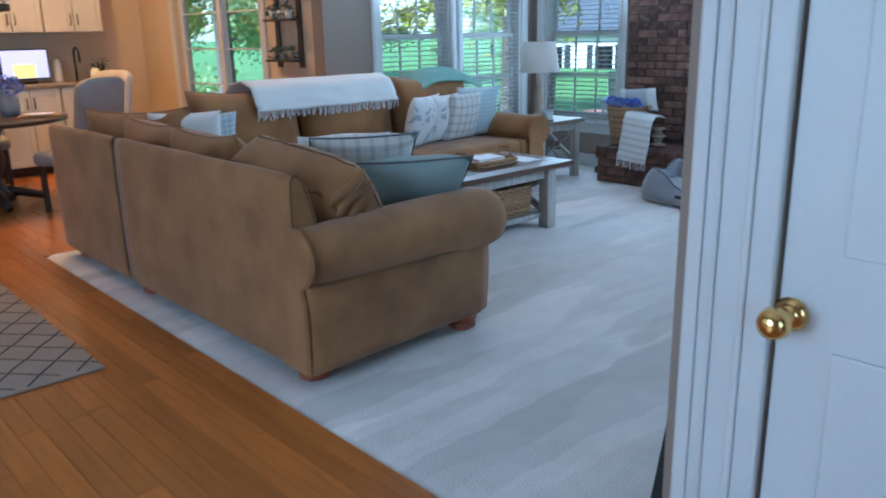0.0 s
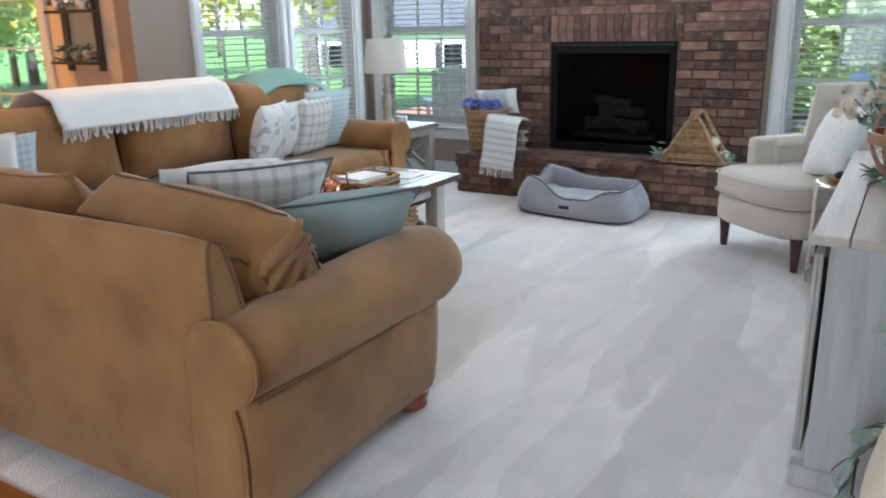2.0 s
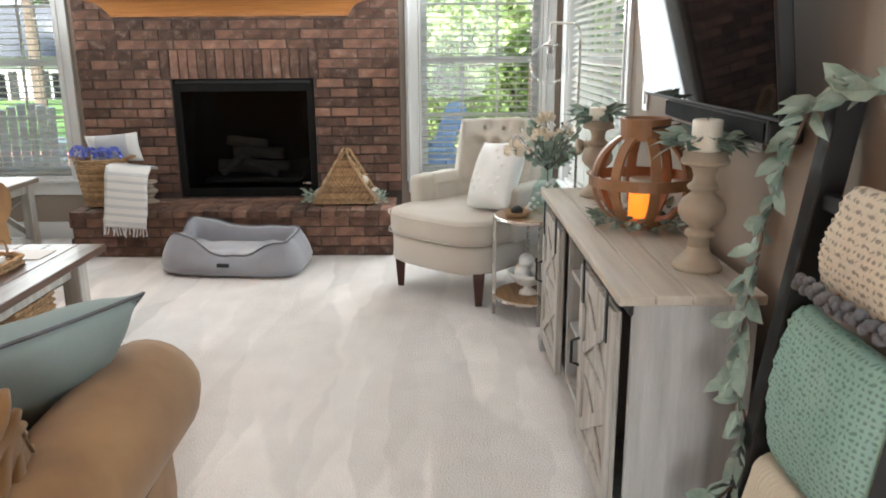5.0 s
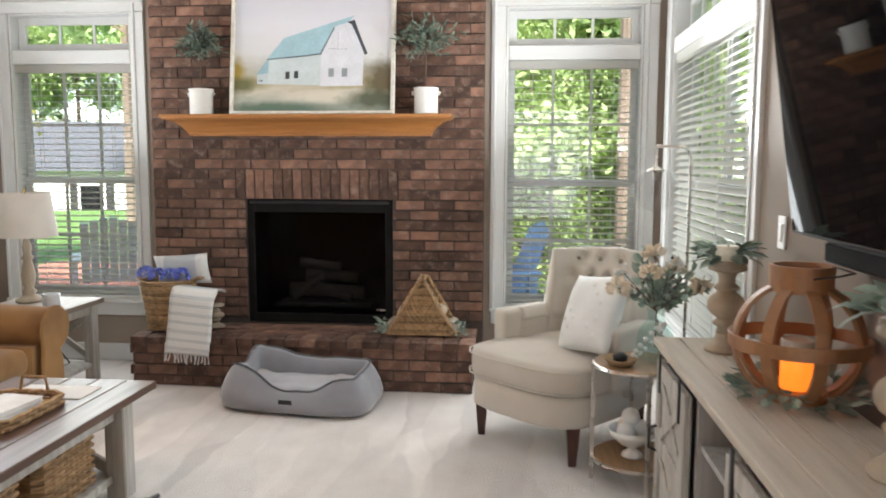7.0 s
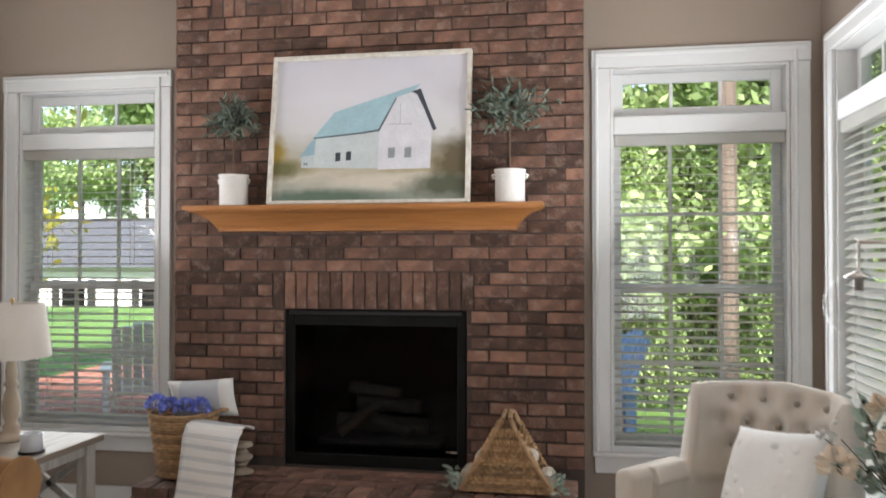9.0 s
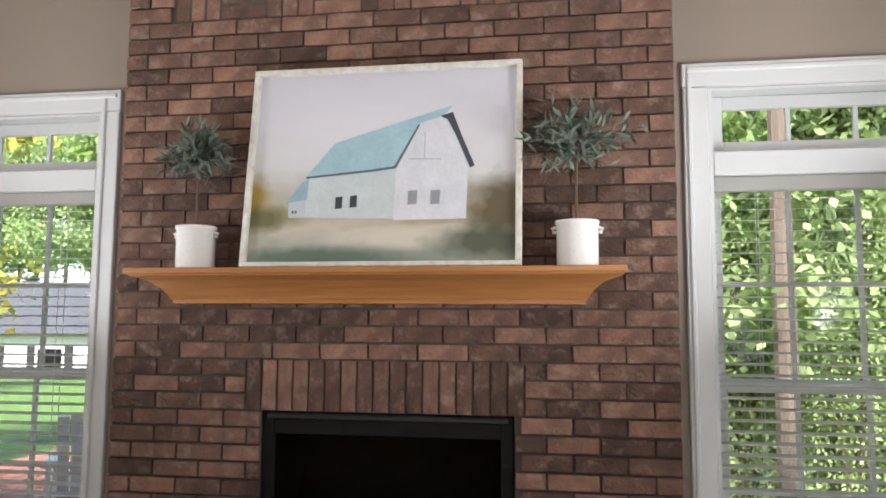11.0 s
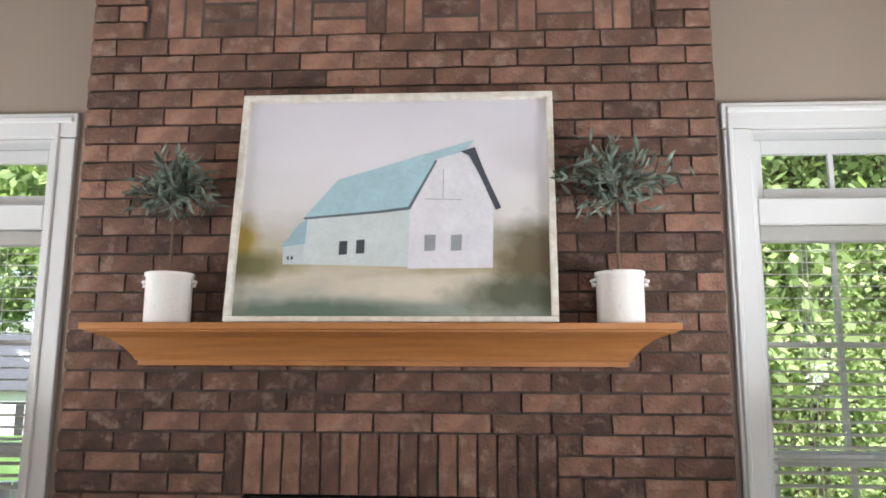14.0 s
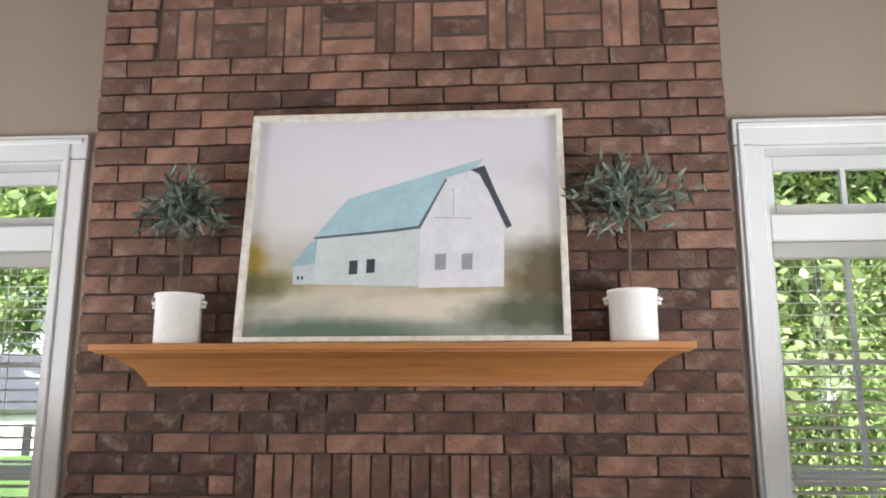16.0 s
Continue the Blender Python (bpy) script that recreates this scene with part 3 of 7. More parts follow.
def brick_meshes(name, sx, sz, n, material, depth=0.075):
    """A few rough-faced bricks of one size; the face looks to -x."""
    out = []
    for k in range(n):
        bm = bmesh.new()
        nu, nv = 4, 2
        g = []
        for i in range(nu + 1):
            row = []
            for j in range(nv + 1):
                u, v = (i / nu - 0.5) * sx, (j / nv - 0.5) * sz
                edge = i in (0, nu) or j in (0, nv)
                row.append(bm.verts.new((rnd(-0.0025, 0.0025) + (0.004 if edge else 0), u + rnd(-0.0015, 0.0015), v + rnd(-0.0012, 0.0012))))
            g.append(row)
        for i in range(nu):
            for j in range(nv):
                bm.faces.new((g[i][j], g[i][j + 1], g[i + 1][j + 1], g[i + 1][j]))
        rim = [g[i][0] for i in range(nu + 1)] + [g[nu][j] for j in range(1, nv + 1)] + [g[i][nv] for i in range(nu - 1, -1, -1)] + [g[0][j] for j in range(nv - 1, 0, -1)]
        back = [bm.verts.new((depth, v.co.y, v.co.z)) for v in rim]
        for a in range(len(rim)):
            b = (a + 1) % len(rim)
            bm.faces.new((rim[a], rim[b], back[b], back[a]))
        me = bpy.data.meshes.new(name)
        bmesh.ops.recalc_face_normals(bm, faces=bm.faces)
        bm.to_mesh(me)
        bm.free()
        me.materials.append(material)
        out.append(me)
    return out


def brick_layout():
    """Every brick of the breast as (y centre, z centre, length, upright, set-back)."""
    out = []
    z, k = 1.43 - 16 * BC, 0
    while z < CEILZ - 0.05:
        zc = z + BC / 2
        ranges = [(Y0, Y1)]
        if z + 0.001 < 1.2185:
            ranges = [(Y0, 2.66), (3.71, Y1)]
        elif z + 0.001 < 1.43:
            ranges = [(Y0, 2.62), (3.78, Y1)]
        elif ZT - 0.001 < z < ZT + 4 * 0.2144 - 0.02:
            ranges = [(Y0, 2.238), (4.172, Y1)]
        if zc > 0.36:
            cuts = [Y0] + [Y0 + BW * (j + (0.5 if k % 2 else 1.0)) for j in range(12)]
            cuts = [c for c in cuts if c < Y1 - 0.03] + [Y1]
            for a, b in zip(cuts, cuts[1:]):
                for r0, r1 in ranges:
                    lo, hi = max(a, r0), min(b, r1)
                    if hi - lo > 0.03:
                        out.append(((lo + hi) / 2, zc, hi - lo - 0.009, False, 0.0))
        z += BC
        k += 1
    n = 17
    for j in range(n):
        out.append((2.62 + (3.78 - 2.62) * (j + 0.5) / n, 1.324, 1.16 / n - 0.009, True, 0.0))
    u = 0.2144
    for row in range(4):
        for col in range(9):
            yc, zc = 2.24 + u * (col + 0.5), ZT + u * (row + 0.5)
            for q in range(3):
                d = (q - 1) * u / 3
                if (row + col) % 2 == 0:
                    out.append((yc + d, zc, u / 3 - 0.008, True, 0.014))
                else:
                    out.append((yc, zc + d, u - 0.009, False, 0.014))
    return out


def chimney():
    breast = part("wall_chimney", bmesh.new(), MORTAR)
    bm = bmesh.new()
    for lo, hi in (((XB + 0.017, Y0 + 0.004, 0.0), (XF, 2.66, CEILZ)), ((XB + 0.017, 3.71, 0.0), (XF, Y1 - 0.004, CEILZ)), ((XB + 0.017, 2.66, 1.2185), (XF, 3.71, CEILZ)), ((XB + 0.017, 2.66, 0), (XF, 3.71, 0.33))):
        box(bm, lo, hi)
    bm.to_mesh(breast.data)
    bm.free()
    tagged(breast, "brown-red brick chimney breast with soldier course and basket-weave panel", "chimney breast", kind="structure")
    cache = {}
    far = bmesh.new()
    for yc, zc, ln, up, back in brick_layout():
        tall = 0.205 if up else BC - 0.01
        key = (round(ln, 3), up)
        near = 1.2 < zc < 2.93
        if near:
            if key not in cache:
                cache[key] = brick_meshes("brick", ln, tall, 6 if ln > 0.19 or up else 2, BRICK)
            ob = new("brick", random.choice(cache[key]))
            ob.parent = breast
            ob.matrix_basis = pose(XB + back + rnd(-0.002, 0.003), yc, zc, rnd(-0.3, 0.3), 0, 0)
        else:
            x = XB + back + rnd(-0.002, 0.003)
            box(far, (x, yc - ln / 2, zc - tall / 2), (x + 0.06, yc + ln / 2, zc + tall / 2), 0.003)
    ob = part("brickwork", far, BRICKJ, breast)
    tagged(ob, kind="stuff")


def hearth():
    h = part("hearth", cube((5.94, 2.07, 0.0), (XB + 0.016, 4.32, 0.318)), MORTAR)
    tagged(h, "raised red-brown brick hearth with brick paver top", "hearth", kind="structure")
    cache = {}
    for zc, tall, off in ((0.036, 0.06, 0.0), (0.107, 0.06, 0.5), (0.178, 0.06, 0.0), (0.249, 0.06, 0.5)):
        for a in range(12):
            lo, hi = max(2.06, 2.06 + BW * (a - off)), min(4.33, 2.06 + BW * (a + 1 - off))
            if hi - lo > 0.03:
                key = round(hi - lo, 3)
                if key not in cache:
                    cache[key] = brick_meshes("brick", key - 0.009, tall, 4, BRICK, 0.02)
                ob = new("brick", random.choice(cache[key]))
                ob.parent = h
                ob.matrix_basis = pose(5.925, (lo + hi) / 2, zc)
    side = brick_meshes("brick", 0.19, 0.06, 4, BRICK, 0.02)
    for k in range(4):
        for j in range(3):
            if 5.94 + 0.2 * j + (0.1 if k % 2 else 0) < 6.4:
                ob = new("brick", random.choice(side))
                ob.parent = h
                ob.matrix_basis = pose(6.04 + 0.2 * j - (0.1 if k % 2 else 0) * 0.4, 4.335, 0.036 + 0.071 * k, 0, 0, -90)
    row = brick_meshes("paver", 0.095, 0.2, 5, BRICK, 0.05)
    flat = brick_meshes("paver", 0.2, 0.095, 5, BRICK, 0.05)
    for j in range(22):
        ob = new("paver", random.choice(row))
        ob.parent = h
        ob.matrix_basis = pose(6.0, 2.10 + 0.1035 * j, 0.336 + rnd(-0.002, 0.002), 0, 90, 0)
    for j in range(11):
        for k in range(3):
            ob = new("paver", random.choice(flat))
            ob.parent = h
            ob.matrix_basis = pose(6.165 + 0.1 * k, 2.16 + 0.2075 * j - (0.1 if k == 1 else 0) * (j > 0), 0.334 + rnd(-0.002, 0.002), 0, 90, 0)


def firebox():
    f = thing("fireplace_insert", (XB, 3.185, 0.33), "black steel gas fireplace insert with dark glass and logs", "fireplace")
    w, h = 1.04, 0.885
    for lo, hi in (((0.02, -w / 2, 0.004), (0.06, -w / 2 + 0.05, h)), ((0.02, w / 2 - 0.05, 0.004), (0.06, w / 2, h)), ((0.02, -w / 2 + 0.05, h - 0.09), (0.06, w / 2 - 0.05, h)), ((0.02, -w / 2 + 0.05, 0.004), (0.06, w / 2 - 0.05, 0.07))):
        part("surround", cube(lo, hi, 0.004), SOOT, f)
    bm = bmesh.new()
    box(bm, (0.01, -w / 2 + 0.02, h - 0.03), (0.03, w / 2 - 0.02, h - 0.005), 0.006)
    part("hood", bm, BLACK, f)
    p = part("glass_front", cube((0.036, -w / 2 + 0.05, 0.07), (0.042, w / 2 - 0.05, h - 0.09)), glass_mat("smoked_glass", (0.7, 0.7, 0.7), gloss=0.03), f)
    bm = bmesh.new()
    for lo, hi in (((0.46, -w / 2, 0.0), (0.47, w / 2, h)), ((0.07, -w / 2, 0), (0.46, -w / 2 + 0.01, h)), ((0.07, w / 2 - 0.01, 0), (0.46, w / 2, h)), ((0.07, -w / 2, h - 0.01), (0.46, w / 2, h)), ((0.07, -w / 2, 0.0), (0.46, w / 2, 0.01))):
        box(bm, lo, hi)
    part("firebox", bm, SOOT, f)
    for k, (a, b, r) in enumerate((((0.2, -0.28, 0.2), (0.22, 0.27, 0.22), 0.05), ((0.3, -0.22, 0.3), (0.24, 0.16, 0.33), 0.045), ((0.13, -0.2, 0.17), (0.15, 0.05, 0.26), 0.035), ((0.14, 0.24, 0.17), (0.2, 0.0, 0.34), 0.035), ((0.26, -0.1, 0.38), (0.22, 0.2, 0.42), 0.035))):
        bm = bmesh.new()
        pts = [Vector(a).lerp(Vector(b), t / 8) + Vector((0, 0, 0.012 * noise.noise((t * 0.9, k, 0)))) for t in range(9)]
        part("log", tube(bm, pts, [r * (1 + 0.18 * noise.noise((t, k * 3, 1))) for t in range(9)], 9), LOG, f, smooth=True)
    part("grate", cube((0.1, -0.36, 0.1), (0.36, 0.36, 0.13), 0.01), BLACK, f)
    part("badge", cube((0.016, -0.47, 0.1), (0.0205, -0.41, 0.112), 0.001), NICKEL, f)


def mantel():
    mt = thing("mantel_shelf", (0, 0, 0), "honey oak mantel shelf with crown moulding", "mantel")
    bm = bmesh.new()
    rings = []
    for z, o in ((1.66, 0.145), (1.676, 0.145), (1.678, 0.137), (1.69, 0.132), (1.72, 0.108), (1.75, 0.07), (1.764, 0.03), (1.768, 0.012), (1.773, 0.012), (1.7742, 0.012)):
        x, y0, y1 = 6.225 + o, 2.235 + o, 4.225 - o
        rings.append([bm.verts.new(p) for p in ((XB + 0.001, y0, z), (x, y0, z), (x, y1, z), (XB + 0.001, y1, z))])
    for a, b in zip(rings, rings[1:]):
        for k in range(4):
            bm.faces.new((a[k], a[(k + 1) % 4], b[(k + 1) % 4], b[k]))
    bm.faces.new(rings[0]), bm.faces.new(rings[-1])
    part("crown_moulding", bm, OAKM, mt)
    part("shelf", cube((6.223, 2.233, 1.7745), (XB + 0.0005, 4.227, 1.7982), 0.004, 2), OAKM, mt)


def painting():
    """A framed canvas of a white barn, leaning on the mantel."""
    p = thing("framed_picture", (6.285, 3.185, 1.812), "framed painting of a white barn with blue roof", "painting", rz=-90)
    p.matrix_world = pose(6.29, 3.185, 1.7995, -7.5, 0, -90)
    w, h = 1.13, 0.85
    bm = bmesh.new()
    for lo, hi in (((-w / 2, -0.026, 0), (w / 2, 0.02, 0.02)), ((-w / 2, -0.026, h - 0.024), (w / 2, 0.02, h)), ((-w / 2, -0.026, 0.02), (-w / 2 + 0.024, 0.02, h - 0.024)), ((w / 2 - 0.024, -0.026, 0.02), (w / 2, 0.02, h - 0.024))):
        box(bm, lo, hi, 0.003)
    part("picture_frame", bm, mat("chipped_white_paint", (0.7, 0.68, 0.62), (0.55, 0.5, 0.42), 30, 0.7, bump=0.5, fine=80), p)
    m = bpy.data.materials.new("painted_sky_and_field")
    m.use_nodes = True
    n, l = m.node_tree.nodes, m.node_tree.links
    tc, sep, no, add, ramp = n.new("ShaderNodeTexCoord"), n.new("ShaderNodeSeparateXYZ"), n.new("ShaderNodeTexNoise"), n.new("ShaderNodeMath"), n.new("ShaderNodeValToRGB")
    mp = n.new("ShaderNodeMapping")
    mp.inputs["Scale"].default_value = (2.5, 1, 7)
    no.inputs["Scale"].default_value = 2.0
    l.new(tc.outputs["Object"], mp.inputs[0]), l.new(mp.outputs[0], no.inputs["Vector"])
    l.new(tc.outputs["Object"], sep.inputs[0])
    mad = n.new("ShaderNodeMath")
    mad.operation = "MULTIPLY_ADD"
    mad.inputs[1].default_value, mad.inputs[2].default_value = 0.16, -0.08
    l.new(no.outputs[0], mad.inputs[0]), l.new(mad.outputs[0], add.inputs[0]), l.new(sep.outputs[2], add.inputs[1])
    el = ramp.color_ramp.elements
    el[0].position, el[0].color = 0.02, (0.2, 0.24, 0.2, 1)
    el[1].position, el[1].color = 0.8, (0.6, 0.59, 0.64, 1)
    for pos, c in ((0.09, (0.36, 0.36, 0.3, 1)), (0.16, (0.52, 0.47, 0.38, 1)), (0.21, (0.38, 0.33, 0.2, 1)), (0.3, (0.42, 0.4, 0.34, 1)), (0.4, (0.6, 0.59, 0.58, 1)), (0.6, (0.65, 0.64, 0.68, 1))):
        e = el.new(pos)
        e.color = c
    l.new(add.outputs[0], ramp.inputs[0])
    src = ramp.outputs[0]
    soft = n.new("ShaderNodeTexNoise")
    soft.inputs["Scale"].default_value, soft.inputs["Detail"].default_value = 14, 4
    l.new(tc.outputs["Object"], soft.inputs["Vector"])
    # blurred shrubs: centre x, centre z, half width, half height, colour
    for cx, cz, rx, rz, c in ((0.1, 0.12, 0.25, 0.04, (0.6, 0.55, 0.45)), (0.5, 0.23, 0.15, 0.12, (0.1, 0.075, 0.035)), (0.44, 0.1, 0.2, 0.06, (0.07, 0.08, 0.045)), (-0.53, 0.29, 0.06, 0.08, (0.32, 0.22, 0.03)), (-0.5, 0.2, 0.12, 0.05, (0.12, 0.115, 0.04)), (-0.25, 0.04, 0.32, 0.04, (0.09, 0.14, 0.1))):
        mr, mixc = n.new("ShaderNodeMapRange"), n.new("ShaderNodeMix")
        mp2, ln, dif = n.new("ShaderNodeMapping"), n.new("ShaderNodeVectorMath"), n.new("ShaderNodeMath")
        mp2.inputs["Location"].default_value, mp2.inputs["Scale"].default_value = (-cx / rx, 0, -cz / rz), (1 / rx, 0, 1 / rz)
        ln.operation, dif.operation = "LENGTH", "ADD"
        l.new(tc.outputs["Object"], mp2.inputs[0]), l.new(mp2.outputs[0], ln.inputs[0])
        l.new(ln.outputs["Value"], dif.inputs[0]), l.new(soft.outputs[0], dif.inputs[1])
        mr.inputs[1].default_value, mr.inputs[2].default_value, mr.inputs[3].default_value, mr.inputs[4].default_value = 1.05, 1.95, 0.95, 0.0
        mixc.data_type = "RGBA"
        mixc.inputs[7].default_value = (*c, 1)
        l.new(dif.outputs[0], mr.inputs[0]), l.new(mr.outputs[0], mixc.inputs[0]), l.new(src, mixc.inputs[6])
        src = mixc.outputs[2]
    l.new(src, n["Principled BSDF"].inputs["Base Color"])
    n["Principled BSDF"].inputs["Roughness"].default_value = 0.6
    cv = part("canvas", cube((-w / 2 + 0.02, -0.004, 0.02), (w / 2 - 0.02, 0.012, h - 0.02)), m, p)
    # the barn, as thin layers of paint: x to the right, z up
    px = lambda a, b: (-w / 2 + w * (a - 420) / 582, h * (600 - b) / 412)
    lay = [("sidewall", [(548, 412), (742, 398), (740, 505), (552, 500)], (0.56, 0.62, 0.62), 1), ("gable", [(742, 398), (788, 312), (836, 296), (872, 340), (892, 405), (890, 507), (740, 508)], (0.68, 0.68, 0.72), 1),
           ("roof", [(548, 418), (608, 348), (858, 276), (840, 297), (788, 312), (738, 400)], (0.36, 0.54, 0.6), 2), ("lean_to_wall", [(514, 466), (552, 462), (552, 500), (516, 500)], (0.5, 0.57, 0.58), 1),
           ("lean_to_roof", [(510, 470), (540, 430), (556, 420), (554, 464)], (0.3, 0.45, 0.52), 2), ("eave", [(832, 298), (858, 290), (878, 340), (906, 402), (896, 406), (866, 340), (848, 306)], (0.05, 0.06, 0.08), 3),
           ("eave", [(548, 417), (690, 405), (738, 399), (786, 314), (790, 314), (742, 404), (690, 410), (550, 421)], (0.1, 0.13, 0.15), 3)]
    lay += [("barn_window", [(x, y), (x + 15, y - 1), (x + 15, y + 23), (x, y + 24)], (0.04, 0.05, 0.06), 3) for x, y in ((616, 460), (647, 458))]
    lay += [("barn_window", [(x, y), (x + 20, y - 1), (x + 19, y + 27), (x, y + 28)], (0.3, 0.32, 0.34), 3) for x, y in ((769, 450), (816, 450))]
    lay += [("barn_window", [(x, 486), (x + 4, 486), (x + 4, 492), (x, 492)], (0.05, 0.06, 0.07), 3) for x in (523, 530)]
    lay += [("barn_door", [(800, 330), (802, 330), (802, 385), (800, 385)], (0.42, 0.44, 0.48), 3), ("barn_door", [(768, 384), (836, 386), (836, 388), (768, 386)], (0.42, 0.44, 0.48), 3)]
    for nm, poly, c, lv in lay:
        bm = bmesh.new()
        y = -0.004 - 0.0006 * lv
        bm.faces.new([bm.verts.new((px(a, b)[0], y, px(a, b)[1])) for a, b in poly])
        part(nm, bm, mat("paint_" + nm, c, tuple(q * 0.86 for q in c), 9, 0.6, bump=0.2, fine=60), p)


def topiary(at, seed, spread_x, wild):
    random.seed(seed)
    t = thing("olive_topiary", at, "faux olive topiary in a white handled crock", "plant", "mantel topiaries")
    part("crock", lathe(bmesh.new(), [(0, 0), (0.075, 0), (0.079, 0.005), (0.079, 0.16), (0.084, 0.164), (0.084, 0.176), (0.073, 0.176), (0.071, 0.15), (0, 0.15)], seg=28), CROCK, t, smooth=True)
    for s in (-1, 1):
        part("crock_handle", tube(bmesh.new(), [(0, s * 0.076, 0.135), (0, s * 0.092, 0.133), (0, s * 0.096, 0.145), (0, s * 0.076, 0.153)], 0.007, 6), CROCK, t, smooth=True)
    bm = bmesh.new()
    tube(bm, [(0, 0, 0.14), (0.004, 0.003, 0.26), (-0.003, 0.0, 0.465)], 0.0055, 6)
    part("stem", bm, STEM, t)
    bm = bmesh.new()
    for k in range(58):
        d = rdir(-0.75, 1.0)
        stray = wild and k % 6 == 0
        ln = rnd(0.085, 0.165) * (1.75 if stray else 1)
        base = Vector((0, 0, 0.465 + rnd(-0.03, 0.05)))
        end = base + Vector((d.x * ln * 0.8, d.y * ln * spread_x, d.z * ln))
        mid = base.lerp(end, 0.5) + rdir() * 0.014
        if stray:
            end.z += 0.03
        part("twig", tube(bmesh.new(), [base, mid, end], 0.0016, 4), STEM, t)
        for q in range(10):
            a = base.lerp(mid, 0.3 + 0.14 * q) if q < 5 else mid.lerp(end, (q - 4) / 5)
            leaf(bm, a, d * 0.8 + rdir() * 0.8, rdir(), rnd(0.04, 0.068), rnd(0.009, 0.016), rnd(-0.5, 0.7))
    part("foliage", bm, OLIVE, t)


chimney()
hearth()
firebox()
mantel()
painting()
topiary((6.325, 3.965, 1.7985), 3, 1.0, False)
topiary((6.325, 2.41, 1.7985), 8, 1.25, True)
random.seed(5)


# ---- sectional sofa ----
def sofa():
    s = thing("sectional_sofa", (0, 0, 0), "L-shaped tan suede sectional sofa with rolled arms and bun feet", "sofa")
    # the back: upright outside, sloping inside, with a piped end above the arm
    side = [(1.503, 0.075), (1.497, 0.45), (1.5, 0.8), (1.504, 0.845), (1.516, 0.865), (1.535, 0.868), (1.552, 0.855), (1.57, 0.81), (1.6, 0.7), (1.65, 0.5), (1.7, 0.075)]
    for ya, yb in ((2.487, 4.262), (4.27, 5.36)):
        bm = bmesh.new()
        rows = []
        n = 16
        for k in range(n + 1):
            y = ya + (yb - ya) * k / n
            g = 0.006 if k in (0, n) else 0.0
            rows.append([bm.verts.new((x + (g if x < 1.53 else -g) + (0.004 * noise.noise((y * 2.3, z * 3, 4)) if x < 1.51 else 0), y, z - (g if z > 0.8 else 0) + (0.006 * noise.noise((y * 3, 1, 2)) if z > 0.8 else 0))) for x, z in side])
        for a, b in zip(rows, rows[1:]):
            for q in range(len(side) - 1):
                bm.faces.new((a[q], a[q + 1], b[q + 1], b[q]))
        bm.faces.new(rows[0]), bm.faces.new(rows[-1])
        ob = part("back_panel", bm, SUEDE, s, smooth=True)
        for p in ob.data.polygons:
            p.use_smooth = len(p.vertices) < 5
        part("piping", tube(bmesh.new(), [(x, ya - 0.001, z) for x, z in side[1:]], 0.0045, 5), PIPING, s)
    part("back_panel", cube((1.73, 5.14, 0.075), (5.06, 5.36, 0.865), 0.045, 3), SUEDE, s, smooth=True)
    part("seat_base", cube((1.6, 2.56, 0.075), (2.46, 4.4, 0.34), 0.03, 2), SUEDE, s)
    part("seat_base", cube((1.6, 4.41, 0.075), (5.0, 5.2, 0.34), 0.03, 2), SUEDE, s)
    for lo, hi in (((1.7, 2.7, 0.33), (2.5, 3.5, 0.485)), ((1.7, 3.51, 0.33), (2.5, 4.36, 0.485)), ((1.72, 4.37, 0.33), (2.6, 5.16, 0.485)), ((2.61, 4.37, 0.33), (3.78, 5.16, 0.485)), ((3.79, 4.37, 0.33), (4.94, 5.16, 0.485))):
        part("seat_cushion", cube(lo, hi, 0.06, 3), SUEDE, s, smooth=True)
    # rolled arms: a swept scroll over a bulging side; sg is the outer side, caps the ends that show a shaped panel
    for m, ln, sg, r0, r1, caps in ((pose(1.5, 2.47, 0), 1.09, -1, 0.118, 0.155, (0,)), (pose(5.12, 5.36, 0, 0, 0, -90), 1.0, 1, 0.13, 0.125, (1,))):
        bm = bmesh.new()
        seg, n = 24, 14
        rings = []
        for k in range(n + 1):
            u = k / n
            r = r0 + (r1 - r0) * u + 0.008 * math.sin(u * 3.14159)
            if k == n:
                r *= 0.9
            cy, cz = -sg * 0.06 * u * (r1 > r0), 0.552 - 0.025 * u * (r1 > r0)
            rings.append([bm.verts.new(m @ Vector((ln * u, cy + r * (1 + 0.02 * noise.noise((u * 4, q * 0.6, 1))) * math.cos(6.28318 * q / seg), cz + r * 0.94 * math.sin(6.28318 * q / seg)))) for q in range(seg)])
        for a, b in zip(rings, rings[1:]):
            for q in range(seg):
                bm.faces.new((a[q], a[(q + 1) % seg], b[(q + 1) % seg], b[q]))
        for ring, dx in ((rings[0], -0.01), (rings[-1], 0.02)):
            cen = sum((v.co for v in ring), Vector()) / seg
            inner = [bm.verts.new(cen + (v.co - cen) * 0.8 + m.to_3x3() @ Vector((dx, 0, 0))) for v in ring]
            for q in range(seg):
                bm.faces.new((ring[q], ring[(q + 1) % seg], inner[(q + 1) % seg], inner[q]))
            bm.faces.new(inner)
        part("arm", bm, SUEDE, s, smooth=True)
        bm = bmesh.new()
        g = []
        nx, nz = 12, 10
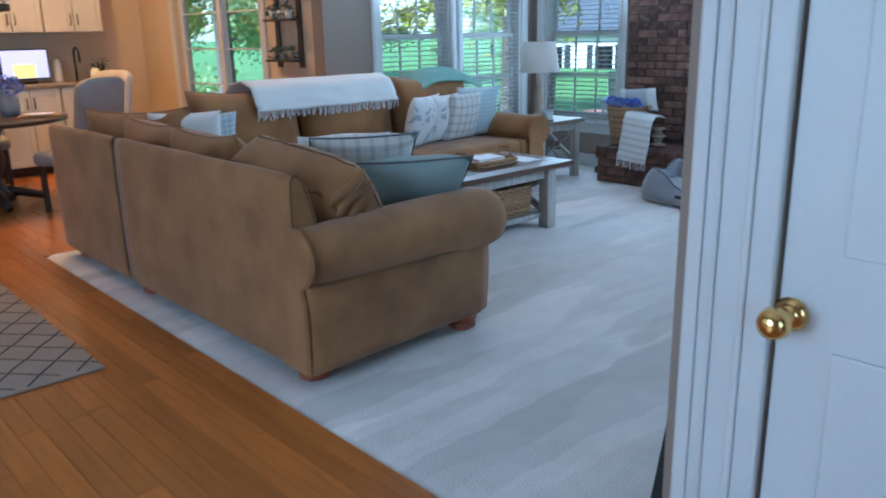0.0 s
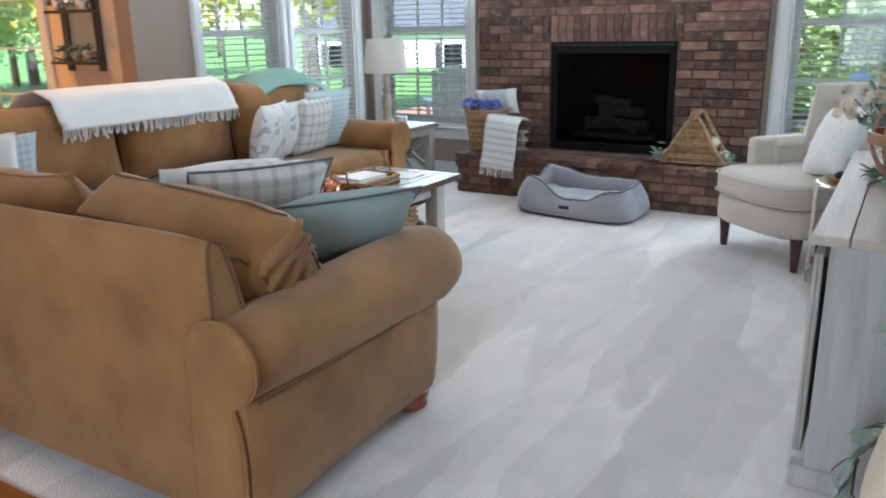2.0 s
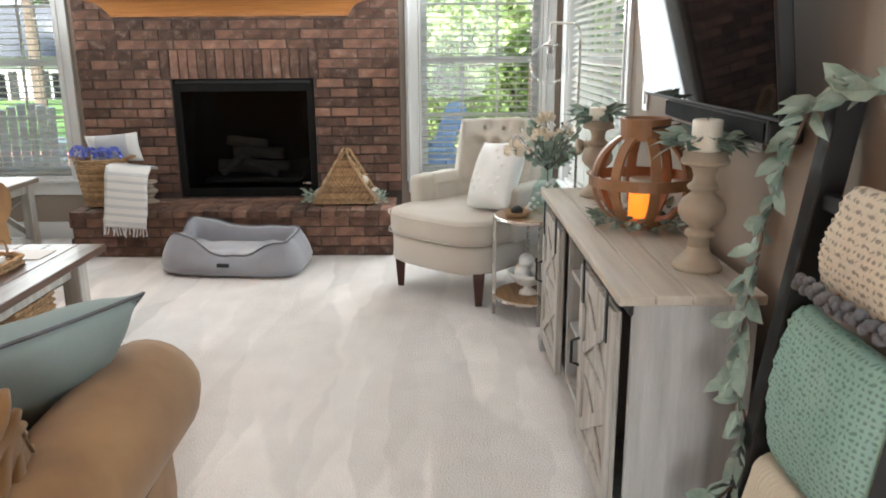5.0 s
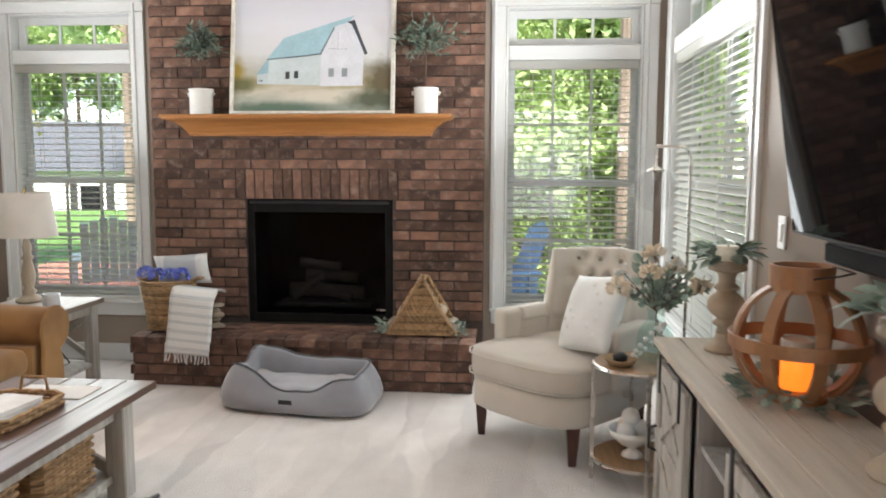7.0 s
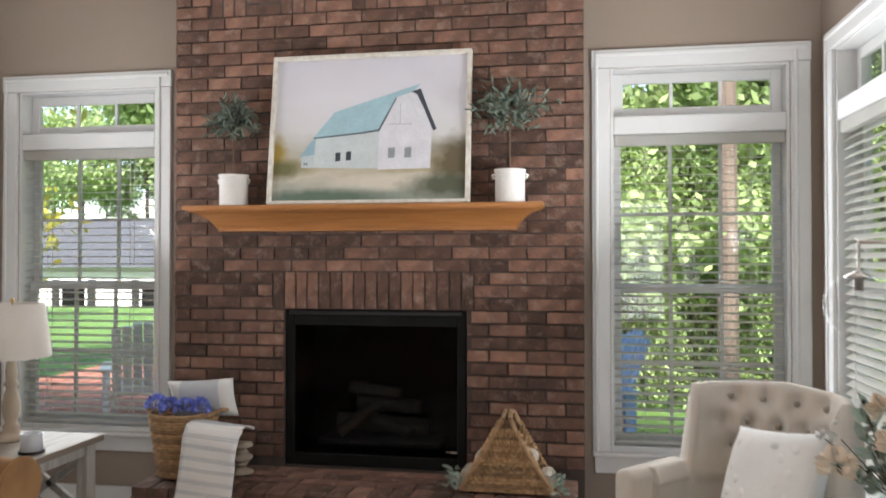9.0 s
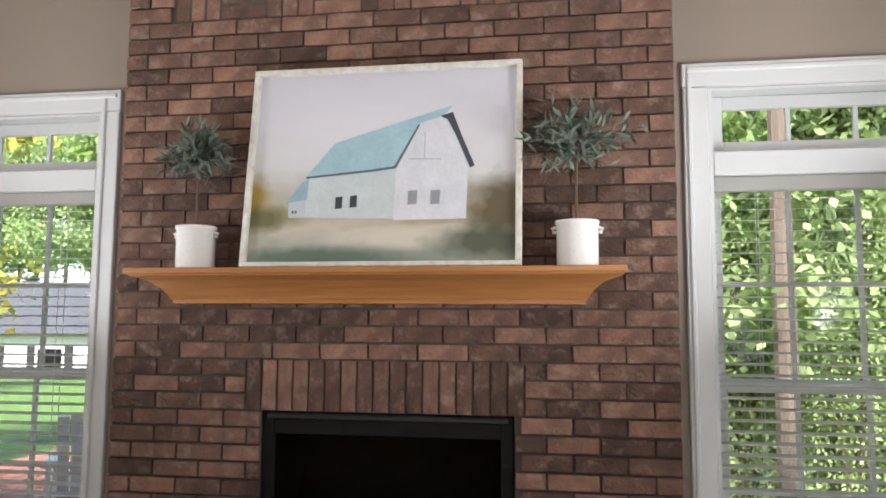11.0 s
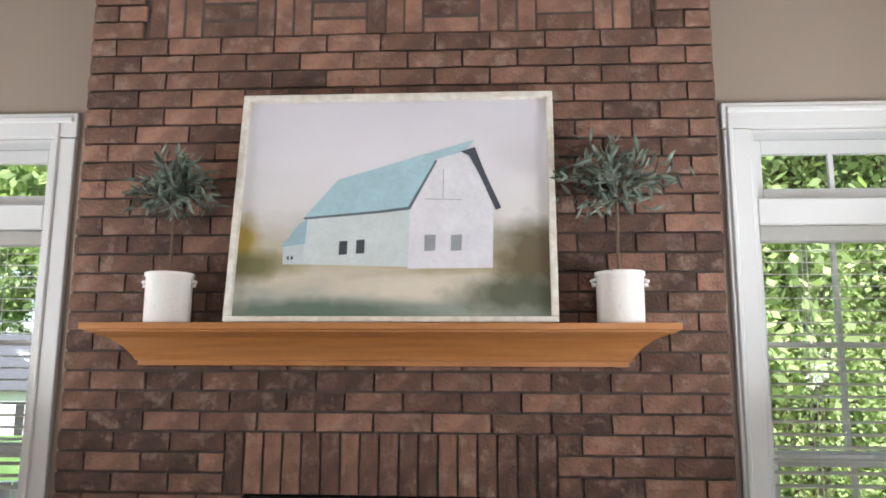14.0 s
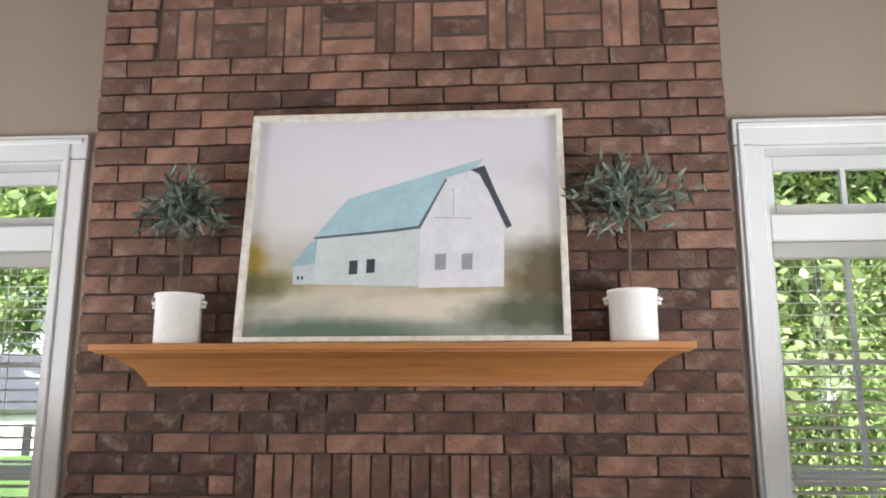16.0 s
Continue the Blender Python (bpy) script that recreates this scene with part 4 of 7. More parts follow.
        for i in range(nx + 1):
            u = i / nx
            row = []
            for j in range(nz + 1):
                v = j / nz
                out = 0.05 + 0.035 * math.sin(v * 2.6) * (0.45 + 0.55 * math.sin(u * 3.14159)) - 0.03 * (u > 0.95) + 0.004 * noise.noise((u * 5, v * 4, sg))
                row.append(bm.verts.new(m @ Vector((0.005 + (ln - 0.03) * u, sg * (out - 0.05 * u * (r1 > r0)), 0.075 + 0.4 * v))))
            g.append(row)
        back = [[bm.verts.new(m @ Vector((0.005 + (ln - 0.03) * i / nx, -sg * 0.16, 0.075 + 0.4 * j / nz))) for j in (0, nz)] for i in (0, nx)]
        for i in range(nx):
            for j in range(nz):
                bm.faces.new((g[i][j], g[i + 1][j], g[i + 1][j + 1], g[i][j + 1]))
        for i, e in ((0, 0), (nx, 1)):
            bm.faces.new([g[i][j] for j in range(nz + 1)] + [back[e][1], back[e][0]])
        bm.faces.new([g[i][0] for i in range(nx + 1)] + [back[1][0], back[0][0]])
        bm.faces.new([g[i][nz] for i in range(nx + 1)] + [back[1][1], back[0][1]])
        bm.faces.new((back[0][0], back[0][1], back[1][1], back[1][0]))
        ob = part("arm_side", bm, SUEDE, s, smooth=True)
        for p in ob.data.polygons:
            p.use_smooth = len(p.vertices) == 4
        for e in caps:
            r = (r1 if e else r0) + 0.006
            edge = [(sg * 0.05, 0.08), (sg * 0.056, 0.2), (sg * 0.058, 0.3), (sg * 0.05, 0.38), (sg * 0.036, 0.425)]
            edge += [(sg * r * math.cos(a), 0.552 + r * 0.94 * math.sin(a)) for a in [radians(-72 + 14 * k) for k in range(19)]]
            edge += [(-sg * 0.115, 0.46), (-sg * 0.124, 0.38), (-sg * 0.132, 0.25), (-sg * 0.135, 0.08)]
            bm = bmesh.new()
            x0 = ln + 0.002 if e else 0.0
            d = 1 if e else -1
            lay = []
            for dx, k in ((-0.004, 1.0), (0.012, 1.0), (0.019, 0.93)):
                lay.append([bm.verts.new(m @ Vector((x0 + d * dx, y * k, 0.4 + (z - 0.4) * (0.985 if k < 1 else 1)))) for y, z in edge])
            for a, b in zip(lay, lay[1:]):
                for q in range(len(edge)):
                    w = (q + 1) % len(edge)
                    bm.faces.new((a[q], a[w], b[w], b[q]))
            bm.faces.new(lay[-1])
            ob = part("arm_panel", bm, SUEDE, s, smooth=True)
            for p in ob.data.polygons:
                p.use_smooth = len(p.vertices) == 4
            part("piping", tube(bmesh.new(), [m @ Vector((x0 + d * 0.009, y * 1.015, z)) for y, z in edge], 0.0045, 5), SUEDE, s)
        q = [m @ Vector((0.03 + (ln - 0.08) * k / 14, sg * (0.085 + 0.02 * math.sin(k / 14 * 3.14) - 0.05 * k / 14 * (r1 > r0)), 0.452 - 0.02 * k / 14)) for k in range(15)]
        part("piping", tube(bmesh.new(), q, 0.0045, 5), PIPING, s)
    bm = bmesh.new()
    tube(bm, [(1.499, 4.265, 0.12), (1.499, 4.265, 0.85)], 0.005, 5)
    part("piping", bm, PIPING, s)
    # loose back cushions
    for at, w, h, d, rz, lean in (((1.83, 3.72, 0.69), 0.72, 0.5, 0.3, -90, 18), ((1.84, 4.36, 0.7), 0.74, 0.5, 0.3, -90, 18), ((1.95, 4.95, 0.72), 0.66, 0.5, 0.3, -45, 16),
                                  ((2.75, 5.06, 0.76), 0.85, 0.54, 0.3, 180, 10), ((3.62, 5.06, 0.77), 0.88, 0.54, 0.3, 180, 10), ((4.5, 5.05, 0.77), 0.86, 0.54, 0.3, 180, 10)):
        ob = part("back_cushion", pillow(bmesh.new(), w, h, d, n=16, pinch=0.035, sag=0.03), SUEDE, s, smooth=True)
        ob.matrix_basis = pose(*at, 0, 0, rz) @ pose(0, 0, 0, lean, 0, 0)
        rim = part("piping", tube(bmesh.new(), pillow_rim(w, h, 0.035, 16, 0.03), 0.005, 5, True), SUEDE, ob)
    bm = cube((-0.36, -0.13, -0.27), (0.36, 0.13, 0.27), 0.075, 4)
    bmesh.ops.subdivide_edges(bm, edges=[e for e in bm.edges if e.calc_length() > 0.12], cuts=5, use_grid_fill=True)
    for v in bm.verts:
        c = v.co
        belly = (1 - (c.x / 0.38) ** 2) * (1 - (c.z / 0.29) ** 2)
        c.y += (1 if c.y > 0 else -1) * 0.035 * belly + 0.02 * noise.noise((c.x * 5, c.y * 4, c.z * 5))
        c.z += 0.03 * noise.noise((c.x * 3.5, 1.7, c.y * 3)) - 0.05 * max(0, c.x / 0.36) ** 3 * (c.z > 0) - 0.035 * (1 - (c.x / 0.36) ** 2) * max(0, c.z / 0.27)
    skin = [v.co.copy() for v in bm.verts]
    end = part("back_cushion", bm, SUEDE, s, smooth=True)
    end.matrix_basis = pose(1.84, 2.86, 0.662, 0, 0, -86) @ pose(0, 0, 0, 33, 5, 0)
    for k in range(9):
        z = -0.2 + 0.048 * k
        pts = [(0.352 + 0.008 * math.sin(q * 0.9 + k), -0.105 + 0.21 * q / 8, z + 0.012 * math.sin(q * 0.8 + k * 1.7)) for q in range(9)]
        part("ruching", tube(bmesh.new(), pts, [0.008 + 0.016 * math.sin(q / 8 * 3.14) for q in range(9)], 6), SUEDE, end, smooth=True)
    for yy in (-0.1, 0.1):
        rim = []
        for k in range(15):
            x = -0.3 + 0.61 * k / 14
            rim.append(min(skin, key=lambda c: abs(c.x - x) * 2 + abs(c.y - yy) * 1.5 - c.z) + Vector((0, 0, 0.002)))
        part("piping", tube(bmesh.new(), rim, 0.005, 5), PIPING, end)
    for yy in (-0.1, 0.1):
        rim = [max((c for c in skin if abs(c.z - z) < 0.06), key=lambda c: c.x - 3 * abs(c.y - yy)) for z in (0.2, 0.1, 0.0, -0.1, -0.2)]
        part("piping", tube(bmesh.new(), rim, 0.005, 5), PIPING, end)
    for x, y in ((1.6, 2.56), (2.42, 2.53), (1.6, 4.15), (1.62, 5.2), (3.4, 5.25), (5.0, 4.5), (5.0, 5.2), (2.5, 4.5), (3.6, 4.5)):
        part("bun_foot", lathe(bmesh.new(), [(0, 0.002), (0.05, 0.002), (0.068, 0.014), (0.068, 0.034), (0.055, 0.046), (0.076, 0.055), (0.078, 0.076), (0, 0.076)], (x, y, 0), 18), CHERRY, s, "turned cherry bun foot", smooth=True)


def pattern(name, base, ink, kind):
    """Printed cloth: plaid bands, gingham, stripes, one middle band or loose sprigs on a pale ground."""
    m = mat(name, base, tuple(c * 0.93 for c in base), 6, 0.9, bump=0.3, fine=350, dist=0.001)
    n, l = m.node_tree.nodes, m.node_tree.links
    b = n["Principled BSDF"]
    src = b.inputs["Base Color"].links[0].from_socket
    tc = n.new("ShaderNodeTexCoord")
    mx = n.new("ShaderNodeMix")
    mx.data_type = "RGBA"
    mx.inputs[7].default_value = (*ink, 1)
    l.new(src, mx.inputs[6])
    if kind == "middle":
        sep, ab, mr = n.new("ShaderNodeSeparateXYZ"), n.new("ShaderNodeMath"), n.new("ShaderNodeMapRange")
        ab.operation = "ABSOLUTE"
        mr.inputs[1].default_value, mr.inputs[2].default_value, mr.inputs[3].default_value, mr.inputs[4].default_value = 0.105, 0.115, 0.9, 0.0
        l.new(tc.outputs["Object"], sep.inputs[0]), l.new(sep.outputs[0], ab.inputs[0]), l.new(ab.outputs[0], mr.inputs[0]), l.new(mr.outputs[0], mx.inputs[0])
    elif kind == "sprig":
        no = n.new("ShaderNodeTexNoise")
        no.inputs["Scale"].default_value, no.inputs["Detail"].default_value, no.inputs["Distortion"].default_value = 11, 2, 1.2
        l.new(tc.outputs["Object"], no.inputs["Vector"])
        mr = n.new("ShaderNodeMapRange")
        mr.inputs[1].default_value, mr.inputs[2].default_value, mr.inputs[4].default_value = 0.55, 0.62, 0.8
        l.new(no.outputs[0], mr.inputs[0]), l.new(mr.outputs[0], mx.inputs[0])
    else:
        fac = None
        for d in (("X", "Z") if kind != "stripe" else ("Z",)):
            wv = n.new("ShaderNodeTexWave")
            wv.bands_direction = d
            wv.inputs["Scale"].default_value = {"plaid": 4.5, "check": 9, "stripe": 5.5}[kind]
            l.new(tc.outputs["Object"], wv.inputs["Vector"])
            mr = n.new("ShaderNodeMapRange")
            lo = {"plaid": 0.72, "check": 0.45, "stripe": 0.62}[kind]
            mr.inputs[1].default_value, mr.inputs[2].default_value, mr.inputs[4].default_value = lo, lo + 0.08, 0.45 if kind != "stripe" else 0.85
            l.new(wv.outputs["Fac"], mr.inputs[0])
            if fac is None:
                fac = mr.outputs[0]
            else:
                ad = n.new("ShaderNodeMath")
                l.new(fac, ad.inputs[0]), l.new(mr.outputs[0], ad.inputs[1])
                fac = ad.outputs[0]
        if kind == "stripe":
            fine, cut, both = n.new("ShaderNodeTexWave"), n.new("ShaderNodeMapRange"), n.new("ShaderNodeMath")
            fine.bands_direction, both.operation = "Z", "MULTIPLY"
            fine.inputs["Scale"].default_value = 30
            cut.inputs[1].default_value, cut.inputs[2].default_value = 0.35, 0.6
            l.new(tc.outputs["Object"], fine.inputs["Vector"]), l.new(fine.outputs["Fac"], cut.inputs[0])
            l.new(fac, both.inputs[0]), l.new(cut.outputs[0], both.inputs[1])
            fac = both.outputs[0]
        l.new(fac, mx.inputs[0])
    l.new(mx.outputs[2], b.inputs["Base Color"])
    return m


FLORAL = pattern("floral_print", (0.72, 0.71, 0.68), (0.3, 0.36, 0.42), "sprig")
PLAID = pattern("grey_plaid", (0.68, 0.66, 0.61), (0.36, 0.36, 0.36), "plaid")
CHECK = pattern("blue_gingham", (0.6, 0.66, 0.68), (0.36, 0.47, 0.52), "check")
STRIPE = pattern("grey_stripe", (0.74, 0.73, 0.7), (0.36, 0.38, 0.4), "stripe")


def throw_pillow(at, w, h, d, rz, lean, material, label, piped=None, roll=0):
    p = thing("throw_pillow", at, label, "pillow", "sofa pillows")
    p.matrix_world = pose(*at, 0, 0, rz) @ pose(0, 0, 0, lean, roll, 0)
    part("cover", pillow(bmesh.new(), w, h, d), material, p, smooth=True)
    if piped:
        part("piping", tube(bmesh.new(), pillow_rim(w, h), 0.005, 5, True), piped, p)
    return p


sofa()
throw_pillow((2.275, 2.72, 0.67), 0.54, 0.44, 0.2, -26, 42, MINT, "mint green pillow with grey piping against the sofa arm", GREYK)
throw_pillow((2.285, 3.09, 0.735), 0.52, 0.44, 0.17, -28, 38, PLAID, "white and grey plaid pillow with dark piping", GREYK)
throw_pillow((2.36, 3.36, 0.71), 0.48, 0.42, 0.16, -26, 34, WHITECLOTH, "off-white pillow on the sofa seat")
throw_pillow((4.16, 4.78, 0.68), 0.44, 0.44, 0.16, 200, -14, FLORAL, "white pillow with a grey-blue sprig print")
throw_pillow((4.42, 4.84, 0.68), 0.42, 0.42, 0.15, 190, -14, FLORAL, "white pillow with a grey-blue sprig print")
throw_pillow((4.64, 4.8, 0.68), 0.42, 0.42, 0.15, 186, -14, PLAID, "white and grey plaid pillow")
throw_pillow((4.86, 4.86, 0.7), 0.46, 0.46, 0.16, 170, -14, CHECK, "pale blue checked pillow against the sofa arm")
throw_pillow((2.15, 4.75, 0.72), 0.44, 0.44, 0.15, 150, -16, WHITECLOTH, "white pillow in the corner of the sofa")
throw_pillow((2.32, 4.86, 0.7), 0.42, 0.42, 0.15, 160, -16, CHECK, "pale blue checked pillow in the sofa corner")


def drape(name, label, profile, x0, x1, material, fringe=0.0, nx=26, m=None, thick=0.012, wave=0.012, fringe_mat=None, cat="throw blanket"):
    """Cloth hung over an edge: a profile (y, z) carried along x with folds, with knotted fringe at its front end."""
    t = thing(name, (0, 0, 0), label, cat)
    if m:
        t.matrix_world = m
    pts = []
    for (a, b), (c, d) in zip(profile, profile[1:]):
        pts += [(a + (c - a) * k / 4, b + (d - b) * k / 4) for k in range(4)]
    pts.append(profile[-1])
    bm = bmesh.new()
    layers = []
    for s in (0, 1):
        g = []
        for i in range(nx + 1):
            x = x0 + (x1 - x0) * i / nx
            row = []
            for j, (y, z) in enumerate(pts):
                w = wave * noise.noise((x * 5, j * 0.25, 2)) * (1.5 if j > len(pts) * 0.6 else 0.7)
                row.append(bm.verts.new((x + 0.01 * noise.noise((j * 0.5, i * 0.4, 0)), y + w - s * thick * 0.6, z + w * 0.4 - s * thick * 0.6)))
            g.append(row)
        layers.append(g)
        for i in range(nx):
            for j in range(len(pts) - 1):
                bm.faces.new((g[i][j], g[i + 1][j], g[i + 1][j + 1], g[i][j + 1]))
    a, b = layers
    for i in range(nx):
        for j in (0, len(pts) - 1):
            bm.faces.new((a[i][j], a[i + 1][j], b[i + 1][j], b[i][j]))
    for j in range(len(pts) - 1):
        for i in (0, nx):
            bm.faces.new((a[i][j], a[i][j + 1], b[i][j + 1], b[i][j]))
    part("cloth", bm, material, t, smooth=True)
    if fringe:
        bm = bmesh.new()
        y, z = profile[-1]
        k = x0
        while k < x1:
            e = Vector((k + rnd(-0.012, 0.012), y + rnd(-0.01, 0.014), z - fringe * rnd(0.7, 1.1)))
            tube(bm, [(k, y, z + 0.004), Vector((k, y, z)).lerp(e, 0.5) + Vector((rnd(-0.006, 0.006), 0, 0)), e], [0.005, 0.004, 0.0055], 5)
            k += 0.018
        part("fringe", bm, fringe_mat or material, t)
    return t


drape("throw_blanket", "white woven throw with knotted fringe over the sofa back", [(5.4, 0.7), (5.39, 0.95), (5.3, 1.04), (5.12, 1.07), (4.99, 1.03), (4.93, 0.93), (4.9, 0.87)], 2.75, 4.02, WHITECLOTH, 0.07)
mint_throw = drape("throw_blanket", "folded mint throw heaped over the sofa back", [(5.4, 0.72), (5.39, 0.95), (5.3, 1.06), (5.15, 1.09), (5.02, 1.05), (4.96, 0.98)], 4.22, 5.08, TEALK, 0, 20)
for v in mint_throw.children[0].data.vertices:
    v.co.z -= 0.13 * abs((v.co.x - 4.65) / 0.43) ** 2.5


# ---- tables ----
def coffee_table():
    t = thing("coffee_table", (0, 0, 0), "farmhouse coffee table with dark top and distressed white base", "coffee table")
    x0, x1, y0, y1 = 3.05, 4.43, 3.43, 4.12
    for k in range(5):
        a = y0 + (y1 - y0) * k / 5
        part("top_board", cube((x0, a + 0.0015, 0.437), (x1, a + (y1 - y0) / 5 - 0.0015, 0.472), 0.004), TABTOP, t)
    part("apron", cube((x0 + 0.12, y0 + 0.08, 0.36), (x1 - 0.12, y1 - 0.08, 0.436), 0.003), WHITEW, t)
    for x in (x0 + 0.12, x1 - 0.24):
        for y in (y0 + 0.04, y1 - 0.13):
            part("leg", cube((x, y, 0.002), (x + 0.09, y + 0.09, 0.436), 0.006), WHITEW, t)
    part("shelf", cube((x0 + 0.1, y0 + 0.1, 0.075), (x1 - 0.16, y1 - 0.1, 0.11), 0.004), WHITEW, t)
    for x in (x0 + 0.15, x1 - 0.2):
        for sg in (1, -1):
            c = Vector((x, (y0 + y1) / 2, 0.24))
            part("cross_brace", cube((-0.015, -0.31, -0.025), (0.015, 0.31, 0.025), 0.004, 1, Matrix.Translation(c) @ pose(0, 0, 0, sg * 27, 0, 0)), WHITEW, t)


def wicker_box(name, at, w, d, h, label, rz=0.0, handles=True):
    b = thing(name, at, label, "basket", rz=rz)
    bm = bmesh.new()
    rows, n = max(3, int(h / 0.016)), 36
    for k in range(rows):
        z = 0.01 + (h - 0.02) * k / (rows - 1)
        pts = []
        for q in range(n):
            a = 6.28318 * q / n
            ca, sa = math.cos(a), math.sin(a)
            r = 1 / (abs(ca) ** 6 + abs(sa) ** 6) ** (1 / 6)
            wob = 0.006 * (1 if (q + k) % 2 else -1)
            pts.append((ca * r * (w / 2 + wob), sa * r * (d / 2 + wob), z))
        tube(bm, pts, 0.0085, 5, True)
    part("weave", bm, WICKER, b)
    part("base", cube((-w / 2 + 0.01, -d / 2 + 0.01, 0.002), (w / 2 - 0.01, d / 2 - 0.01, 0.012)), WICKER, b)
    if handles:
        for s in (-1, 1):
            part("handle", tube(bmesh.new(), [(s * w / 2, -0.06, h - 0.01), (s * w / 2, -0.05, h + 0.05), (s * w / 2, 0.05, h + 0.05), (s * w / 2, 0.06, h - 0.01)], 0.008, 6), WICKER, b)
    return b


def book(at, w, d, h, rz, colour, label):
    b = thing("book", at, label, "book", "books", rz=rz)
    part("pages", cube((-w / 2 + 0.004, -d / 2 + 0.004, 0.003), (w / 2 - 0.004, d / 2 - 0.004, h - 0.003)), WHITECLOTH, b)
    m = mat("book_cover", colour, None, 10, 0.5, bump=0.1)
    bm = bmesh.new()
    box(bm, (-w / 2, -d / 2, 0), (w / 2, d / 2, 0.003)), box(bm, (-w / 2, -d / 2, h - 0.003), (w / 2, d / 2, h)), box(bm, (-w / 2, -d / 2, 0.003), (-w / 2 + 0.003, d / 2, h - 0.003))
    part("cover", bm, m, b)


coffee_table()
wicker_box("tray", (3.88, 3.8, 0.473), 0.42, 0.3, 0.05, "woven wicker serving tray with looped handles")
book((3.86, 3.8, 0.487), 0.28, 0.21, 0.022, 8, (0.6, 0.6, 0.6), "pale grey hardback book in the tray")
book((3.87, 3.79, 0.51), 0.24, 0.18, 0.018, -6, (0.7, 0.69, 0.66), "white hardback book in the tray")
run = tagged(part("table_runner", cube((4.12, 3.62, 0.473), (4.3, 3.95, 0.476)), WHITECLOTH), "white cloth mat lying on the coffee table", "table mat")
wicker_box("storage_basket", (3.95, 3.77, 0.111), 0.42, 0.4, 0.21, "brown wicker basket on the table's lower shelf", handles=False)
wicker_box("storage_basket", (3.45, 3.77, 0.111), 0.42, 0.4, 0.21, "brown wicker basket on the table's lower shelf", handles=False)
cj = thing("jar_candle", (3.5, 3.72, 0.473), "copper jar candle, lit, on the coffee table", "candle")
part("jar", lathe(bmesh.new(), [(0, 0), (0.045, 0), (0.048, 0.005), (0.048, 0.085), (0.043, 0.085), (0.043, 0.06), (0, 0.06)], seg=24), mat("copper", (0.6, 0.28, 0.16), None, 10, 0.25, 1.0, bump=0.02), cj, smooth=True)
part("flame", lathe(bmesh.new(), [(0, 0.062), (0.008, 0.07), (0.006, 0.082), (0, 0.098)], seg=8), FLAME, cj, smooth=True)


def end_table():
    t = thing("end_table", (0, 0, 0), "distressed white end table with X-braced sides", "end table")
    x0, x1, y0, y1 = 5.42, 6.06, 4.58, 5.14
    part("tabletop", cube((x0, y0, 0.525), (x1, y1, 0.56), 0.004), ENDTOP, t)
    for x in (x0 + 0.03, x1 - 0.1):
        for y in (y0 + 0.03, y1 - 0.1):
            part("leg", cube((x, y, 0.002), (x + 0.07, y + 0.07, 0.524), 0.005), WHITEW, t)
    part("shelf", cube((x0 + 0.05, y0 + 0.05, 0.1), (x1 - 0.05, y1 - 0.05, 0.13), 0.004), WHITEW, t)
    part("apron", cube((x0 + 0.05, y0 + 0.05, 0.46), (x1 - 0.05, y1 - 0.05, 0.524), 0.003), WHITEW, t)
    for x in (x0 + 0.06, x1 - 0.06):
        for sg in (1, -1):
            part("cross_brace", cube((-0.012, -0.25, -0.02), (0.012, 0.25, 0.02), 0.003, 1, Matrix.Translation((x, (y0 + y1) / 2, 0.3)) @ pose(0, 0, 0, sg * 36, 0, 0)), WHITEW, t)


def table_lamp():
    l = thing("table_lamp", (5.84, 4.97, 0.561), "turned whitewashed wood table lamp with linen shade", "lamp")
    part("base", lathe(bmesh.new(), [(0, 0), (0.08, 0), (0.085, 0.012), (0.06, 0.03), (0.035, 0.05), (0.045, 0.07), (0.028, 0.09), (0.04, 0.13), (0.046, 0.18), (0.034, 0.24), (0.024, 0.27), (0.038, 0.29), (0.024, 0.31), (0.03, 0.36), (0.02, 0.4), (0.012, 0.42), (0.012, 0.47), (0, 0.47)], seg=22), TURNED, l, smooth=True)
    bm = lathe(bmesh.new(), [(0.19, 0.43), (0.155, 0.71), (0.152, 0.71), (0.187, 0.43)], seg=36)
    bmesh.ops.remove_doubles(bm, verts=bm.verts, dist=1e-5)
    part("shade", bm, SHADE, l, smooth=True)
    part("bulb", lathe(bmesh.new(), [(0, 0.47), (0.014, 0.48), (0.028, 0.53), (0.02, 0.56), (0, 0.57)], seg=12), CROCK, l, smooth=True)
    part("finial", lathe(bmesh.new(), [(0, 0.69), (0.004, 0.69), (0.004, 0.715), (0.01, 0.722), (0.008, 0.735), (0, 0.74)], seg=10), BRASS, l, smooth=True)


end_table()
table_lamp()
gj = thing("jar_candle", (5.62, 4.68, 0.561), "grey glass jar candle on the end table", "candle")
part("jar", lathe(bmesh.new(), [(0, 0), (0.05, 0), (0.052, 0.006), (0.052, 0.095), (0.046, 0.095), (0.046, 0.06), (0, 0.06)], seg=24), mat("smoked_jar", (0.5, 0.51, 0.52), None, 10, 0.15, bump=0.02), gj, smooth=True)
part("stand", lathe(bmesh.new(), [(0.056, 0.0), (0.06, 0.0), (0.06, 0.012), (0.056, 0.012), (0.056, 0.0)], seg=24), BLACK, gj, "thin black wire stand")
wf = thing("lantern_frame", (5.8, 4.85, 0.131), "small black wire geometric ornament on the lower shelf", "ornament")
